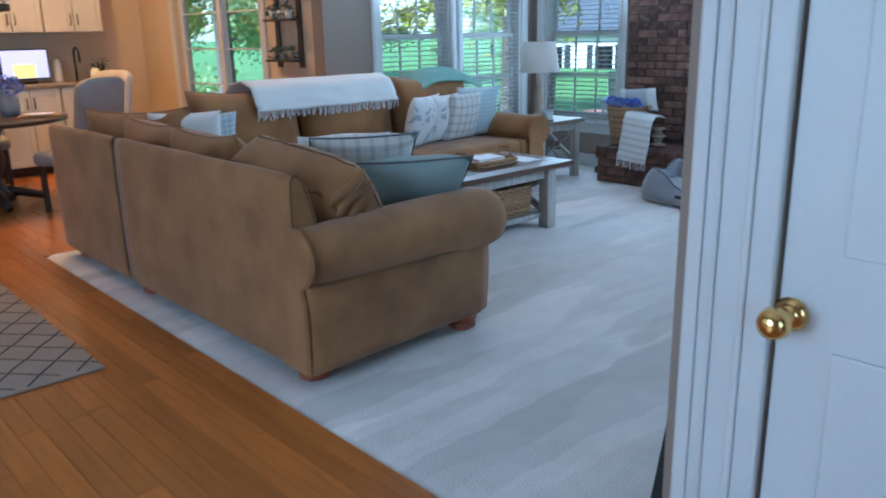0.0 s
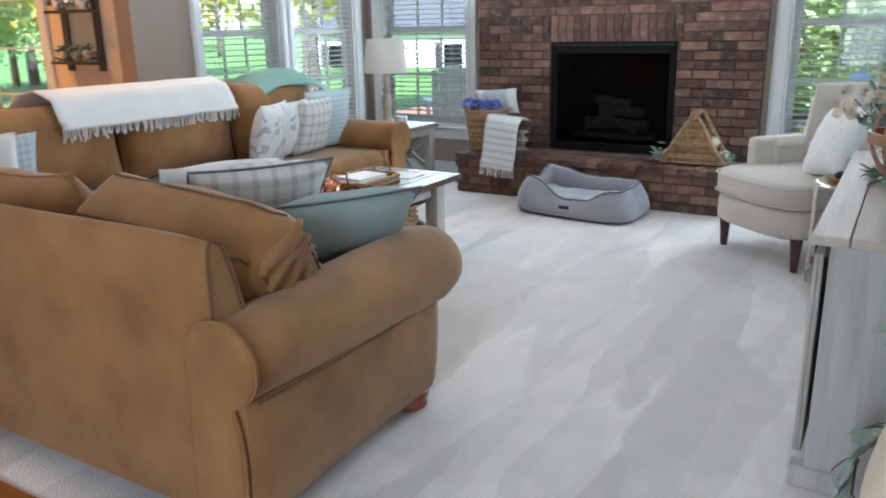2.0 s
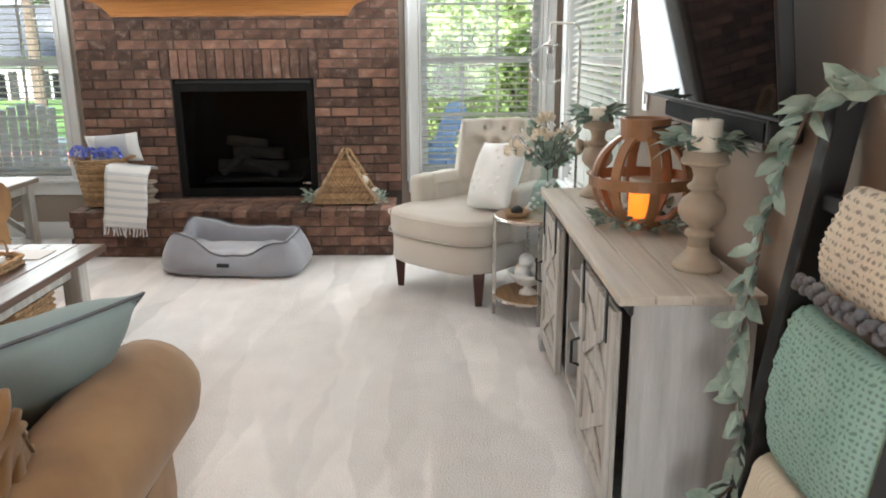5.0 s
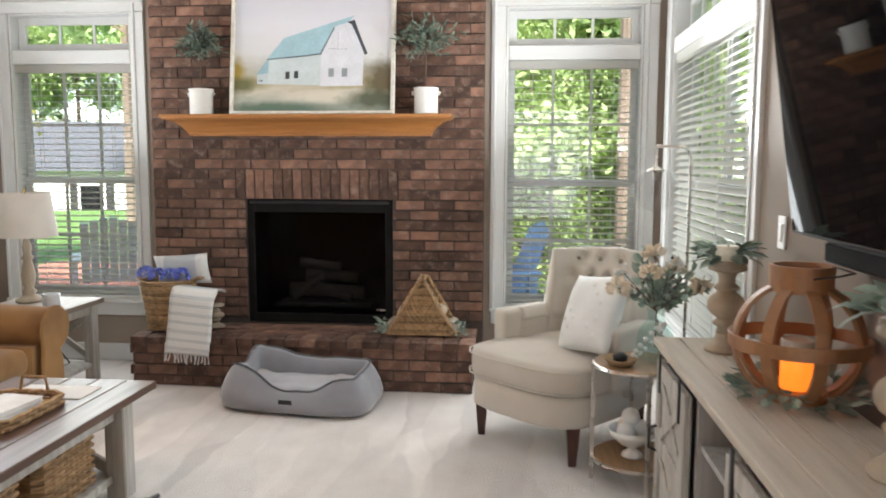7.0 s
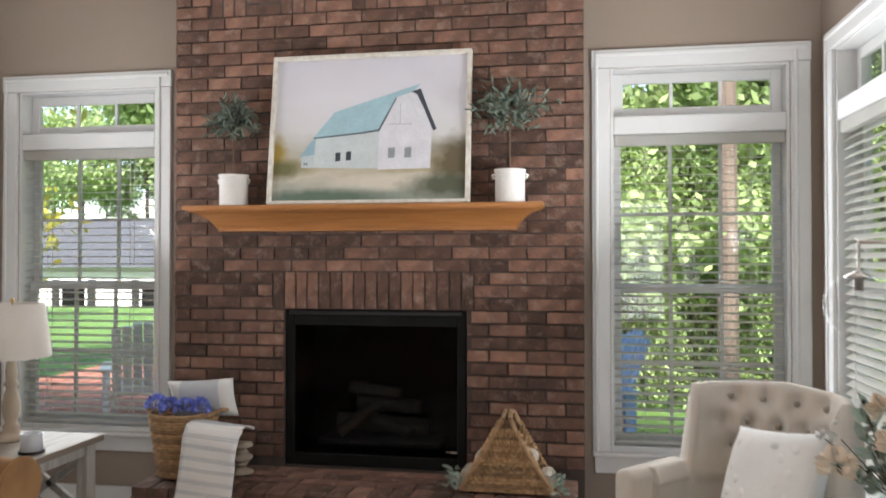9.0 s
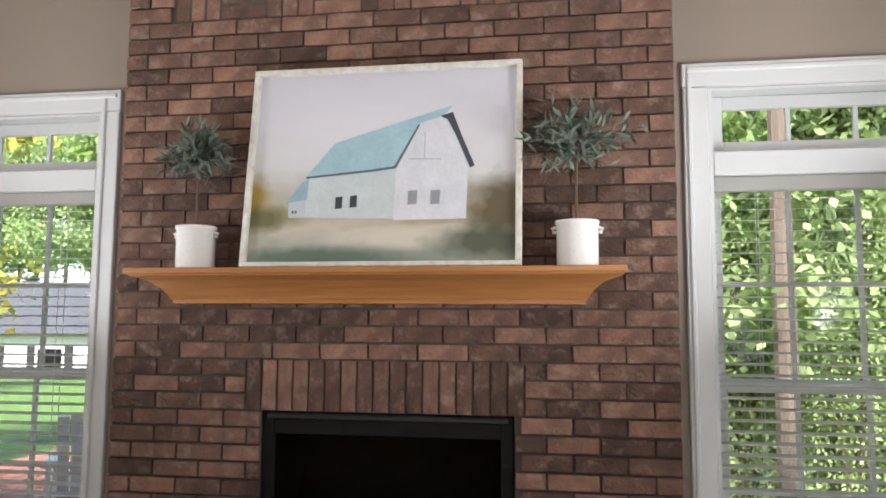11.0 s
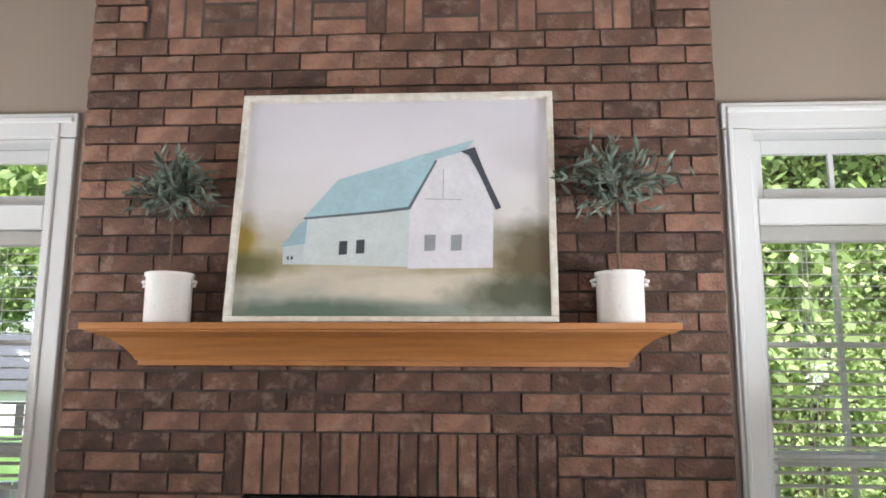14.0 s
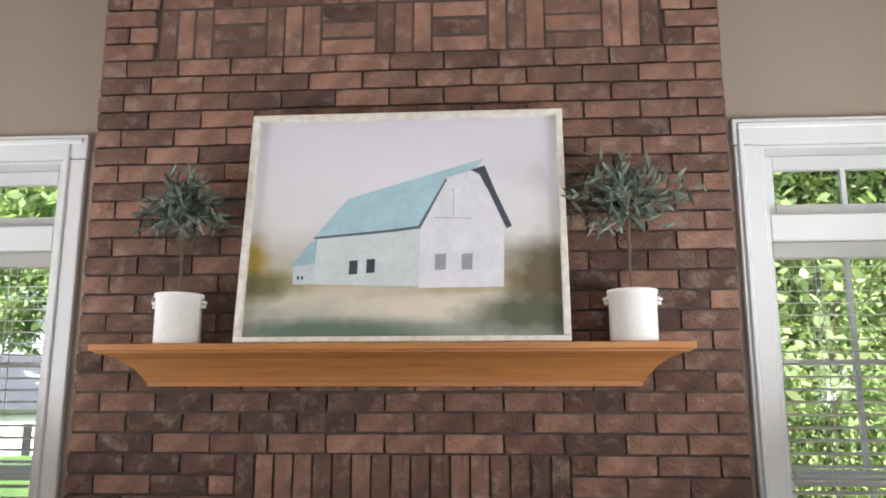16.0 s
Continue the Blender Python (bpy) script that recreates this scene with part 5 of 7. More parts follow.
part("wire", tube(bmesh.new(), [(-0.1, -0.1, 0.01), (0.1, -0.1, 0.01), (0.0, 0.0, 0.24), (0.1, 0.1, 0.01), (-0.1, 0.1, 0.01), (0, 0, 0.24), (-0.1, -0.1, 0.01)], 0.005, 5), BLACK, wf)
bm = bmesh.new()
for k in range(60):
    leaf(bm, (rnd(-0.06, 0.06), rnd(-0.06, 0.06), rnd(0.01, 0.1)), rdir(0, 1), rdir(), rnd(0.03, 0.06), 0.02)
gp = thing("faux_greenery", (5.62, 4.8, 0.131), "small green faux plant on the lower shelf", "plant")
part("foliage", bm, LEAF, gp)


# ---- by the hearth ----
def dog_bed():
    b = thing("dog_bed", (5.63, 3.085, 0), "grey plush bolster dog bed with dark piping on carpet", "dog bed", rz=-7)
    w, d = 0.93, 0.53
    bm = cube((-d / 2 + 0.06, -w / 2 + 0.06, 0.02), (d / 2 - 0.04, w / 2 - 0.06, 0.15), 0.055, 3)
    bmesh.ops.subdivide_edges(bm, edges=[e for e in bm.edges if e.calc_length() > 0.1], cuts=8, use_grid_fill=True)
    for v in bm.verts:
        if v.co.z > 0.1:
            v.co.z += 0.03 * noise.noise((v.co.x * 7, v.co.y * 7, 3)) + 0.012 * noise.noise((v.co.x * 22, v.co.y * 16, 8))
    part("mattress", bm, PLUSHLIGHT, b, smooth=True)
    n, seg = 64, 12
    bm = bmesh.new()
    rings, rim = [], []
    for k in range(n):
        a = 6.28318 * k / n
        ca, sa = math.cos(a), math.sin(a)
        r = 1 / (abs(ca) ** 7 + abs(sa) ** 7) ** (1 / 7)
        x, y = ca * r * (d / 2 - 0.06), sa * r * (w / 2 - 0.06)
        dip = math.exp(-((y + 0.02) / 0.2) ** 4) * (1 if ca < -0.2 else 0)
        corner = min(1.0, 2 * abs(ca * sa)) ** 3
        top = 0.235 + 0.015 * max(0, ca) + corner * (0.065 if ca > 0 and sa > 0 else 0.01 if ca > 0 else 0.04 if sa > 0 else -0.01) - 0.1 * dip + 0.012 * noise.noise((ca * 4, sa * 4, 1))
        nx, ny = ca * abs(ca) ** 3 * r, sa * abs(sa) ** 3 * r
        q = math.hypot(nx, ny) or 1
        nx, ny = nx / q, ny / q
        ring = []
        for e in range(seg):
            t = 6.28318 * e / seg
            o = 0.07 * math.cos(t) * (0.75 - 0.2 * math.sin(t)) - 0.03 * math.sin(t) + 0.008 * noise.noise((x * 9, y * 9, t))
            z = 0.012 + (top - 0.012) * (0.5 + 0.5 * math.sin(t))
            ring.append(bm.verts.new((x + nx * o, y + ny * o, z)))
        rings.append(ring)
        rim.append((x - nx * 0.012, y - ny * 0.012, top - 0.001))
    for k in range(n):
        p, q = rings[k], rings[(k + 1) % n]
        for e in range(seg):
            bm.faces.new((p[e], p[(e + 1) % seg], q[(e + 1) % seg], q[e]))
    part("bolster", bm, DOGBED, b, smooth=True)
    part("piping", tube(bmesh.new(), rim, 0.006, 5, True), GREYK, b)
    part("tag", cube((-d / 2 - 0.033, -0.05, 0.085), (-d / 2 - 0.026, 0.03, 0.11), 0.001), BLACK, b, "small black label patch")


def tri_basket():
    """A woven A-frame log basket seen end on."""
    t = thing("log_basket", (6.19, 2.41, 0.345), "woven seagrass A-frame basket with birch logs", "basket")
    bm = bmesh.new()
    h, w = 0.36, 0.46
    for x in (-0.11, 0.11):
        rows = 17
        for k in range(rows):
            z = 0.012 + (h - 0.05) * k / rows
            half = w / 2 * (1 - z / (h + 0.03)) + 0.012
            n = 20
            pts = [(x + 0.006 * (1 if (q + k) % 2 else -1), -half + 2 * half * q / n, z + 0.004 * noise.noise((q * 0.7, k, x * 9))) for q in range(n + 1)]
            tube(bm, pts, 0.0105, 5)
    part("weave", bm, WICKER, t)
    for s in (-1, 1):
        bm = bmesh.new()
        for x in (-0.12, 0.12):
            tube(bm, [(x, s * w / 2, 0.01), (x, s * w / 4, h * 0.5), (x * 0.9, 0.02 * s, h)], 0.012, 6)
        tube(bm, [(-0.11, 0.02 * s, h), (0, 0.012 * s, h + 0.022), (0.11, 0.02 * s, h)], 0.013, 6)
        part("frame", bm, WICKER, t)
    birch = mat("birch_bark", (0.6, 0.54, 0.46), (0.35, 0.29, 0.22), 12, 0.85, bump=0.5, fine=60)
    for k, (y, z) in enumerate(((-0.16, 0.05), (-0.05, 0.05), (0.06, 0.05), (0.16, 0.05), (-0.09, 0.14), (0.03, 0.14), (0.1, 0.14))):
        part("log", tube(bmesh.new(), [(-0.085, y * 1.25, z), (0, y * 1.25 + 0.006, z), (0.085, y * 1.25, z)], 0.04, 10), birch, t)
    part("floor", cube((-0.12, -w / 2, 0.002), (0.12, w / 2, 0.008)), WICKER, t)
    g = thing("faux_greenery", (6.12, 2.42, 0.345), "eucalyptus sprigs tucked round the log basket", "plant")
    bm = bmesh.new()
    for s in (-1, 1):
        for k in range(46):
            leaf(bm, (rnd(-0.1, 0.1), s * rnd(0.21, 0.29), rnd(0.008, 0.09)), rdir(-0.1, 0.8) + Vector((0, s * 0.6, 0)), rdir(), rnd(0.03, 0.06), rnd(0.012, 0.02))
    part("leaves", bm, LEAF, g)


def blanket_basket():
    at = (6.14, 4.16, 0.345)
    b = thing("wicker_basket", at, "tall round wicker basket with side handles on hearth", "basket")
    bm = bmesh.new()
    for k in range(20):
        z = 0.012 + 0.32 * k / 19
        r = 0.125 + 0.05 * z / 0.33
        tube(bm, [((r + 0.005 * (1 if (q + k) % 2 else -1)) * math.cos(6.28318 * q / 32), (r + 0.005 * (1 if (q + k) % 2 else -1)) * math.sin(6.28318 * q / 32), z) for q in range(32)], 0.0095, 5, True)
    part("weave", bm, WICKER, b)
    part("base", lathe(bmesh.new(), [(0, 0.002), (0.12, 0.002), (0.12, 0.012), (0, 0.012)], seg=20), WICKER, b)
    for s in (-1, 1):
        part("handle", tube(bmesh.new(), [(0, s * 0.165, 0.32), (0, s * 0.22, 0.35), (0.02, s * 0.24, 0.345), (0.03, s * 0.17, 0.33)], 0.011, 6), WICKER, b)
    throw_pillow((6.2, 4.08, 0.74), 0.38, 0.22, 0.12, 92, -12, pattern("grey_band", (0.7, 0.69, 0.66), (0.44, 0.46, 0.48), "middle"), "small white pillow with a grey middle band", roll=4)
    f = thing("hydrangea_stems", (6.1, 4.17, 0.68), "bunch of blue faux hydrangeas in the basket", "flowers")
    for c in ((-0.02, 0.12, 0.04), (-0.04, 0.03, 0.03), (-0.05, -0.06, 0.03), (-0.02, -0.13, 0.03)):
        bm = bmesh.new()
        for k in range(80):
            d = rdir(-0.3, 1)
            leaf(bm, Vector(c) + d * 0.04, d + rdir() * 0.6, rdir(), 0.026, 0.022, 0.1)
        part("flower_head", bm, BLUEFL, f)
    m = pose(6.0, 3.975, 0, 0, 5, -90)
    drape("throw_blanket", "white throw with grey stripes and fringe over the basket", [(0.14, 0.62), (0.04, 0.655), (-0.03, 0.65), (-0.07, 0.6), (-0.085, 0.46), (-0.1, 0.3), (-0.105, 0.23)], -0.13, 0.17, STRIPE, 0.07, 12, m=m, fringe_mat=WHITECLOTH)


def turned_stick(name, at, h, label, r=0.06, cat="candle holder", group=""):
    c = thing(name, at, label, cat, group)
    foot = [(0, 0), (1.0, 0), (1.05, 0.015), (1.05, 0.035), (0.95, 0.05), (0.92, 0.075), (0.72, 0.105), (0.52, 0.15), (0.46, 0.2), (0, 0.2)]
    stem = [(0, 0.201), (0.46, 0.201), (0.42, 0.27), (0.62, 0.295), (0.66, 0.315), (0.6, 0.335), (0.46, 0.35), (0.46, 0.37), (0.78, 0.42), (0.96, 0.48), (0.98, 0.54), (0.84, 0.6), (0.56, 0.645), (0.44, 0.67), (0.62, 0.69), (0.66, 0.71), (0.6, 0.73), (0.46, 0.75), (0.42, 0.8), (0.5, 0.86), (0.66, 0.885), (0, 0.886)]
    cup = [(0, 0.887), (0.7, 0.887), (0.95, 0.9), (1.0, 0.915), (0.98, 0.94), (0.9, 0.95), (0.92, 1.0), (0, 1.0)]
    for nm, prof in (("foot", foot), ("stem", stem), ("cup", cup)):
        part(nm, lathe(bmesh.new(), [(q * r, z * h) for q, z in prof], seg=26), TURNED, c, smooth=True)
    return c


def leaf_ring(name, at, r, n, label, size=0.05, parent_mat=None, tall=0.05):
    g = thing(name, at, label, "greenery")
    bm = bmesh.new()
    for k in range(n):
        a = rnd(0, 6.283)
        d = Vector((math.cos(a), math.sin(a), rnd(-0.2, 0.7)))
        leaf(bm, (math.cos(a) * r * rnd(0.7, 1.1), math.sin(a) * r * rnd(0.7, 1.1), rnd(0.005, tall)), d, Vector((0, 0, 1)) + rdir() * 0.5, size * rnd(0.7, 1.4), size * rnd(0.35, 0.6), rnd(-0.1, 0.4))
    part("leaves", bm, parent_mat or LEAF, g)
    return g


dog_bed()
tri_basket()
blanket_basket()
turned_stick("candle_stand", (6.2, 3.86, 0.345), 0.16, "short turned wooden pedestal stand on the hearth", 0.065, "stand")


# ---- armchair corner ----
def armchair():
    c = thing("armchair", (5.23, 1.535, 0), "cream linen armchair with tufted back and mahogany legs", "armchair", rz=48)
    # local: faces +y, x to its right
    w = 0.76
    buttons = [(x, z) for z, xs in ((0.93, (-0.2, -0.07, 0.07, 0.2)), (0.83, (-0.26, -0.13, 0.0, 0.13, 0.26)), (0.73, (-0.2, -0.07, 0.07, 0.2))) for x in xs]
    for x in (-0.31, 0.31):
        part("leg", lathe(bmesh.new(), [(0, 0.002), (0.026, 0.002), (0.046, 0.2), (0, 0.2)], (x, 0.31, 0), 4), MAHOG, c, "tapered mahogany leg")
        part("leg", lathe(bmesh.new(), [(0, 0.002), (0.02, 0.002), (0.033, 0.2), (0, 0.2)], (x * 0.85, -0.34, 0), 4), MAHOG, c, "tapered mahogany leg")

    def rounded(z0, z1, grow, bevel):
        bm = bmesh.new()
        pts = []
        for k in range(28):
            a = 6.28318 * k / 28
            ca, sa = math.cos(a), math.sin(a)
            r = 1 / (abs(ca) ** 4 + abs(sa) ** 4) ** 0.25
            pts.append((ca * r * (w / 2 + grow), sa * r * (0.38 + grow) + (0.05 if sa > 0 else 0)))
        rings = []
        for z, o in ((z0, -bevel), (z0 + bevel * 0.4, -bevel * 0.3), (z0 + bevel, 0), (z1 - bevel, 0), (z1 - bevel * 0.35, -bevel * 0.35), (z1, -bevel * 1.2)):
            rings.append([bm.verts.new((x * (1 + o * 2), y * (1 + o * 2), z)) for x, y in pts])
        for p, q in zip(rings, rings[1:]):
            for k in range(28):
                bm.faces.new((p[k], p[(k + 1) % 28], q[(k + 1) % 28], q[k]))
        bm.faces.new(rings[0]), bm.faces.new(rings[-1])
        return bm, [(x, y) for x, y in pts]

    bm, _ = rounded(0.19, 0.35, 0.0, 0.02)
    part("seat_base", bm, LINEN, c, smooth=True)
    bm, pts = rounded(0.35, 0.5, 0.012, 0.035)
    part("seat_cushion", bm, LINEN, c, smooth=True)
    for z in (0.372, 0.478):
        part("piping", tube(bmesh.new(), [(x * 1.02, y * 1.02, z) for x, y in pts], 0.005, 5, True), LINEN, c)
    # wrapped tufted back
    n, v = 60, 36
    outer, inner = [], []
    bm = bmesh.new()
    for i in range(n + 1):
        a = math.pi * (1.0 + i / n)
        ca, sa = math.cos(a), math.sin(a)
        r = 1 / (abs(ca) ** 3 + abs(sa) ** 3) ** 0.333
        side = max(0.0, (abs(ca) * r - 0.8) / 0.2)
        top = 1.0 - 0.03 * abs(ca)
        x, y = ca * r * 0.36, sa * r * 0.42 + 0.0
        if abs(ca) * r > 0.93:
            top = 0.97 if sa * r < -0.55 else 0.66
        ro, ri = [], []
        for j in range(v + 1):
            z = 0.3 + (top - 0.3) * j / v
            tilt = -0.1 * max(0, z - 0.5)
            nx, ny = ca, sa
            tuft = 0.016 - sum(0.045 * math.exp(-((x - p) ** 2 + (z - q) ** 2) / 0.0011) for p, q in buttons) if z > 0.6 else 0
            th = 0.05 * (1 - (j / v) ** 8)
            ro.append(bm.verts.new((x + nx * th, y + ny * th + tilt, z)))
            ri.append(bm.verts.new((x - nx * (th + 0.02 + tuft), y - ny * (th + 0.02 + tuft) + tilt, z)))
        outer.append(ro), inner.append(ri)
    for g, flip in ((outer, 1), (inner, 0)):
        for i in range(n):
            for j in range(v):
                bm.faces.new((g[i][j], g[i + 1][j], g[i + 1][j + 1], g[i][j + 1]))
    for i in range(n):
        bm.faces.new((outer[i][v], outer[i + 1][v], inner[i + 1][v], inner[i][v]))
        bm.faces.new((outer[i][0], outer[i + 1][0], inner[i + 1][0], inner[i][0]))
    for i in (0, n):
        for j in range(v):
            bm.faces.new((outer[i][j], outer[i][j + 1], inner[i][j + 1], inner[i][j]))
    part("backrest", bm, LINEN, c, smooth=True)
    for x, z in buttons:
        y = -0.42 * (1 - abs(x / 0.36) ** 3) ** 0.333 + 0.058 - 0.1 * (z - 0.5)
        part("tuft_button", lathe(bmesh.new(), [(0, -0.012), (0.014, -0.006), (0.014, 0.004), (0, 0.009)], (0, 0, 0), 10, pose(x, y, z, -90, 0, 0)), BUTTON, c, smooth=True)
    for x in (-0.37, 0.37):
        bm = bmesh.new()
        box(bm, (x - 0.05, -0.28, 0.34), (x + 0.05, 0.12, 0.66), 0.035, 3)
        part("arm", bm, LINEN, c, smooth=True)


armchair()
cp = throw_pillow((5.1, 1.4, 0.7), 0.45, 0.43, 0.17, 30, 24, WHITECLOTH, "white pillow with raised diamond tufts on the armchair", roll=8)
for i in range(-4, 5):
    for j in range(-4, 5):
        if (i + j) % 2 == 0 and abs(i) < 4 and abs(j) < 4:
            x, z = i * 0.044, j * 0.044
            t = max(0, 1 - abs(x / 0.225) ** 2.6) ** 0.55 * max(0, 1 - abs(z / 0.225) ** 2.6) ** 0.55
            part("tuft", lathe(bmesh.new(), [(0.021, -0.002), (0.015, 0.002), (0.007, 0.0036), (0, 0.004)], (0, 0, 0), 7, pose(x, 0.085 * t - 0.006, z, -90, 0, 0)), WHITECLOTH, cp, smooth=True)


def side_table():
    t = thing("side_table", (4.66, 1.22, 0), "round two-tier side table with wood tops and chrome legs", "side table")
    for z in (0.1, 0.54):
        part("tier", lathe(bmesh.new(), [(0, z), (0.205, z), (0.21, z + 0.004), (0.21, z + 0.018), (0.205, z + 0.022), (0, z + 0.022)], seg=36), mat("tabletop_wood", (0.3, 0.17, 0.08), (0.2, 0.11, 0.05), 6, 0.45, bump=0.15, fine=60, stretch=(1, 8, 1), dist=0.001), t)
        part("rim", tube(bmesh.new(), [(0.213 * math.cos(6.28318 * k / 36), 0.213 * math.sin(6.28318 * k / 36), z + 0.011) for k in range(36)], 0.009, 6, True), NICKEL, t)
    for k in range(4):
        a = 6.28318 * k / 4 + 1.6
        part("leg", cube((-0.009, -0.009, 0.002), (0.009, 0.009, 0.55), 0.002, 1, pose(0.214 * math.cos(a), 0.214 * math.sin(a), 0, 0, 0, math.degrees(a))), NICKEL, t)


def vase():
    at = (4.7, 1.15, 0.563)
    v = thing("glass_vase", at, "sea-green glass bottle vase on the side table", "vase")
    bm = lathe(bmesh.new(), [(0, 0.0), (0.07, 0.0), (0.088, 0.02), (0.09, 0.08), (0.075, 0.15), (0.042, 0.19), (0.036, 0.22), (0.048, 0.245), (0.044, 0.245), (0.032, 0.22), (0.038, 0.19), (0.07, 0.148), (0.085, 0.08), (0.083, 0.022), (0, 0.006)], seg=28)
    ob = part("bottle", bm, GREENGLASS, v, smooth=True)
    ob.visible_shadow = False
    for k in range(18):
        a = 6.28318 * k / 18
        part("bead", lathe(bmesh.new(), [(0, -0.011), (0.008, -0.008), (0.011, 0), (0.008, 0.008), (0, 0.011)], (0.075 * math.cos(a) - 0.05, 0.07 * math.sin(a) + 0.04, 0.1 + 0.09 * math.cos(a + 2.2)), 8), CROCK, v, smooth=True)
    f = thing("flower_bouquet", at, "bouquet of peach blooms, cotton and eucalyptus in the vase", "flowers")
    st, lf = bmesh.new(), bmesh.new()
    for k in range(22):
        d = rdir(0.35, 1)
        base = Vector((0, 0, 0.06))
        mid = Vector((0, 0, 0.23))
        end = mid + Vector((d.x * 0.24, d.y * 0.24, d.z * 0.26))
        tube(st, [base, mid, mid.lerp(end, 0.5) + rdir() * 0.01, end], 0.0022, 4)
        if k % 3:
            for q in range(12):
                leaf(lf, mid.lerp(end, 0.2 + 0.8 * q / 11), d + rdir() * 0.9, rdir(), rnd(0.04, 0.075), rnd(0.022, 0.036), 0.2)
        if k < 9:
            bm = bmesh.new()
            for q in range(26 if k < 6 else 14):
                e = rdir(-0.4, 1)
                leaf(bm, end + e * 0.014, e + rdir() * 0.3, rdir(), 0.046 if k < 6 else 0.024, 0.04 if k < 6 else 0.03, -0.3)
            part("bloom", bm, PEACH if k < 6 else WHITECLOTH, f)
    for k in range(14):
        p = Vector((rnd(-0.16, 0.16), rnd(-0.16, 0.16), rnd(0.32, 0.5)))
        part("berry", lathe(bmesh.new(), [(0, -0.01), (0.009, 0), (0, 0.01)], p, 7), BLACK if k < 5 else WHITECLOTH, f, smooth=True)
    part("stem", st, STEM, f)
    part("leaves", lf, LEAF, f)


def floor_lamp():
    l = thing("floor_lamp", (5.16, 0.92, 0), "brushed nickel floor lamp with clear glass globe", "lamp")
    part("base", lathe(bmesh.new(), [(0, 0.002), (0.1, 0.002), (0.1, 0.016), (0.09, 0.02), (0, 0.02)], seg=28), NICKEL, l, smooth=False)
    pts = [(0, 0, 0.02), (0, 0, 1.5)] + [(0, 0.05 * (1 - math.cos(a)), 1.5 + 0.06 * math.sin(a)) for a in (0.4, 0.8, 1.2, 1.57)] + [(0, 0.17, 1.56)]
    part("pole", tube(bmesh.new(), pts, 0.008, 8), NICKEL, l, smooth=True)
    part("socket", lathe(bmesh.new(), [(0, 1.56), (0.006, 1.56), (0.006, 1.46), (0.02, 1.455), (0.045, 1.44), (0.045, 1.432), (0.016, 1.43), (0.016, 1.39), (0, 1.39)], (0, 0.17, 0), 16), NICKEL, l, smooth=True)
    n = 14
    g = part("globe", lathe(bmesh.new(), [(0.115 * math.sin(0.4 + 2.74 * k / n), 1.338 + 0.115 * math.cos(0.4 + 2.74 * k / n)) for k in range(n)] + [(0, 1.223)], (0, 0.17, 0), 28), CLEARGLASS, l, smooth=True)
    g.visible_shadow = False
    part("bulb", lathe(bmesh.new(), [(0, 1.3), (0.018, 1.31), (0.026, 1.335), (0.016, 1.37), (0.012, 1.392), (0, 1.392)], (0, 0.17, 0), 14), CLEARGLASS, l, smooth=True)


side_table()
vase()
floor_lamp()
bw = thing("footed_bowl", (4.64, 1.25, 0.123), "white footed bowl holding white knitted balls", "bowl")
part("bowl", lathe(bmesh.new(), [(0, 0), (0.05, 0), (0.045, 0.015), (0.022, 0.03), (0.022, 0.045), (0.06, 0.06), (0.1, 0.1), (0.112, 0.13), (0.106, 0.13), (0.094, 0.102), (0.05, 0.07), (0, 0.06)], seg=28), CROCK, bw, smooth=True)
for k, p in enumerate(((0.045, 0.02, 0.13), (-0.04, 0.035, 0.13), (0.0, -0.045, 0.13), (0.0, 0.01, 0.185))):
    bl = thing("decor_ball", (4.64 + p[0], 1.25 + p[1], 0.123 + p[2]), "off-white textured decorative ball in the bowl", "ornament", "bowl balls")
    part("ball", lathe(bmesh.new(), [(0.042 * math.sin(3.14159 * q / 10) * (1 + 0.04 * (q % 2)), -0.042 * math.cos(3.14159 * q / 10)) for q in range(11)], (0, 0, 0), 14), WHITECLOTH if k else PEACH, bl, smooth=True)
bird = thing("small_basket", (4.6, 1.32, 0.563), "small twig dish with a dark ornament on the side table", "dish")
part("dish", lathe(bmesh.new(), [(0, 0), (0.05, 0.0), (0.075, 0.03), (0.07, 0.03), (0.048, 0.008), (0, 0.008)], seg=18), WICKER, bird, smooth=True)
part("ornament", lathe(bmesh.new(), [(0, 0.01), (0.03, 0.02), (0.035, 0.04), (0.015, 0.055), (0, 0.06)], seg=12), BLACK, bird, smooth=True)


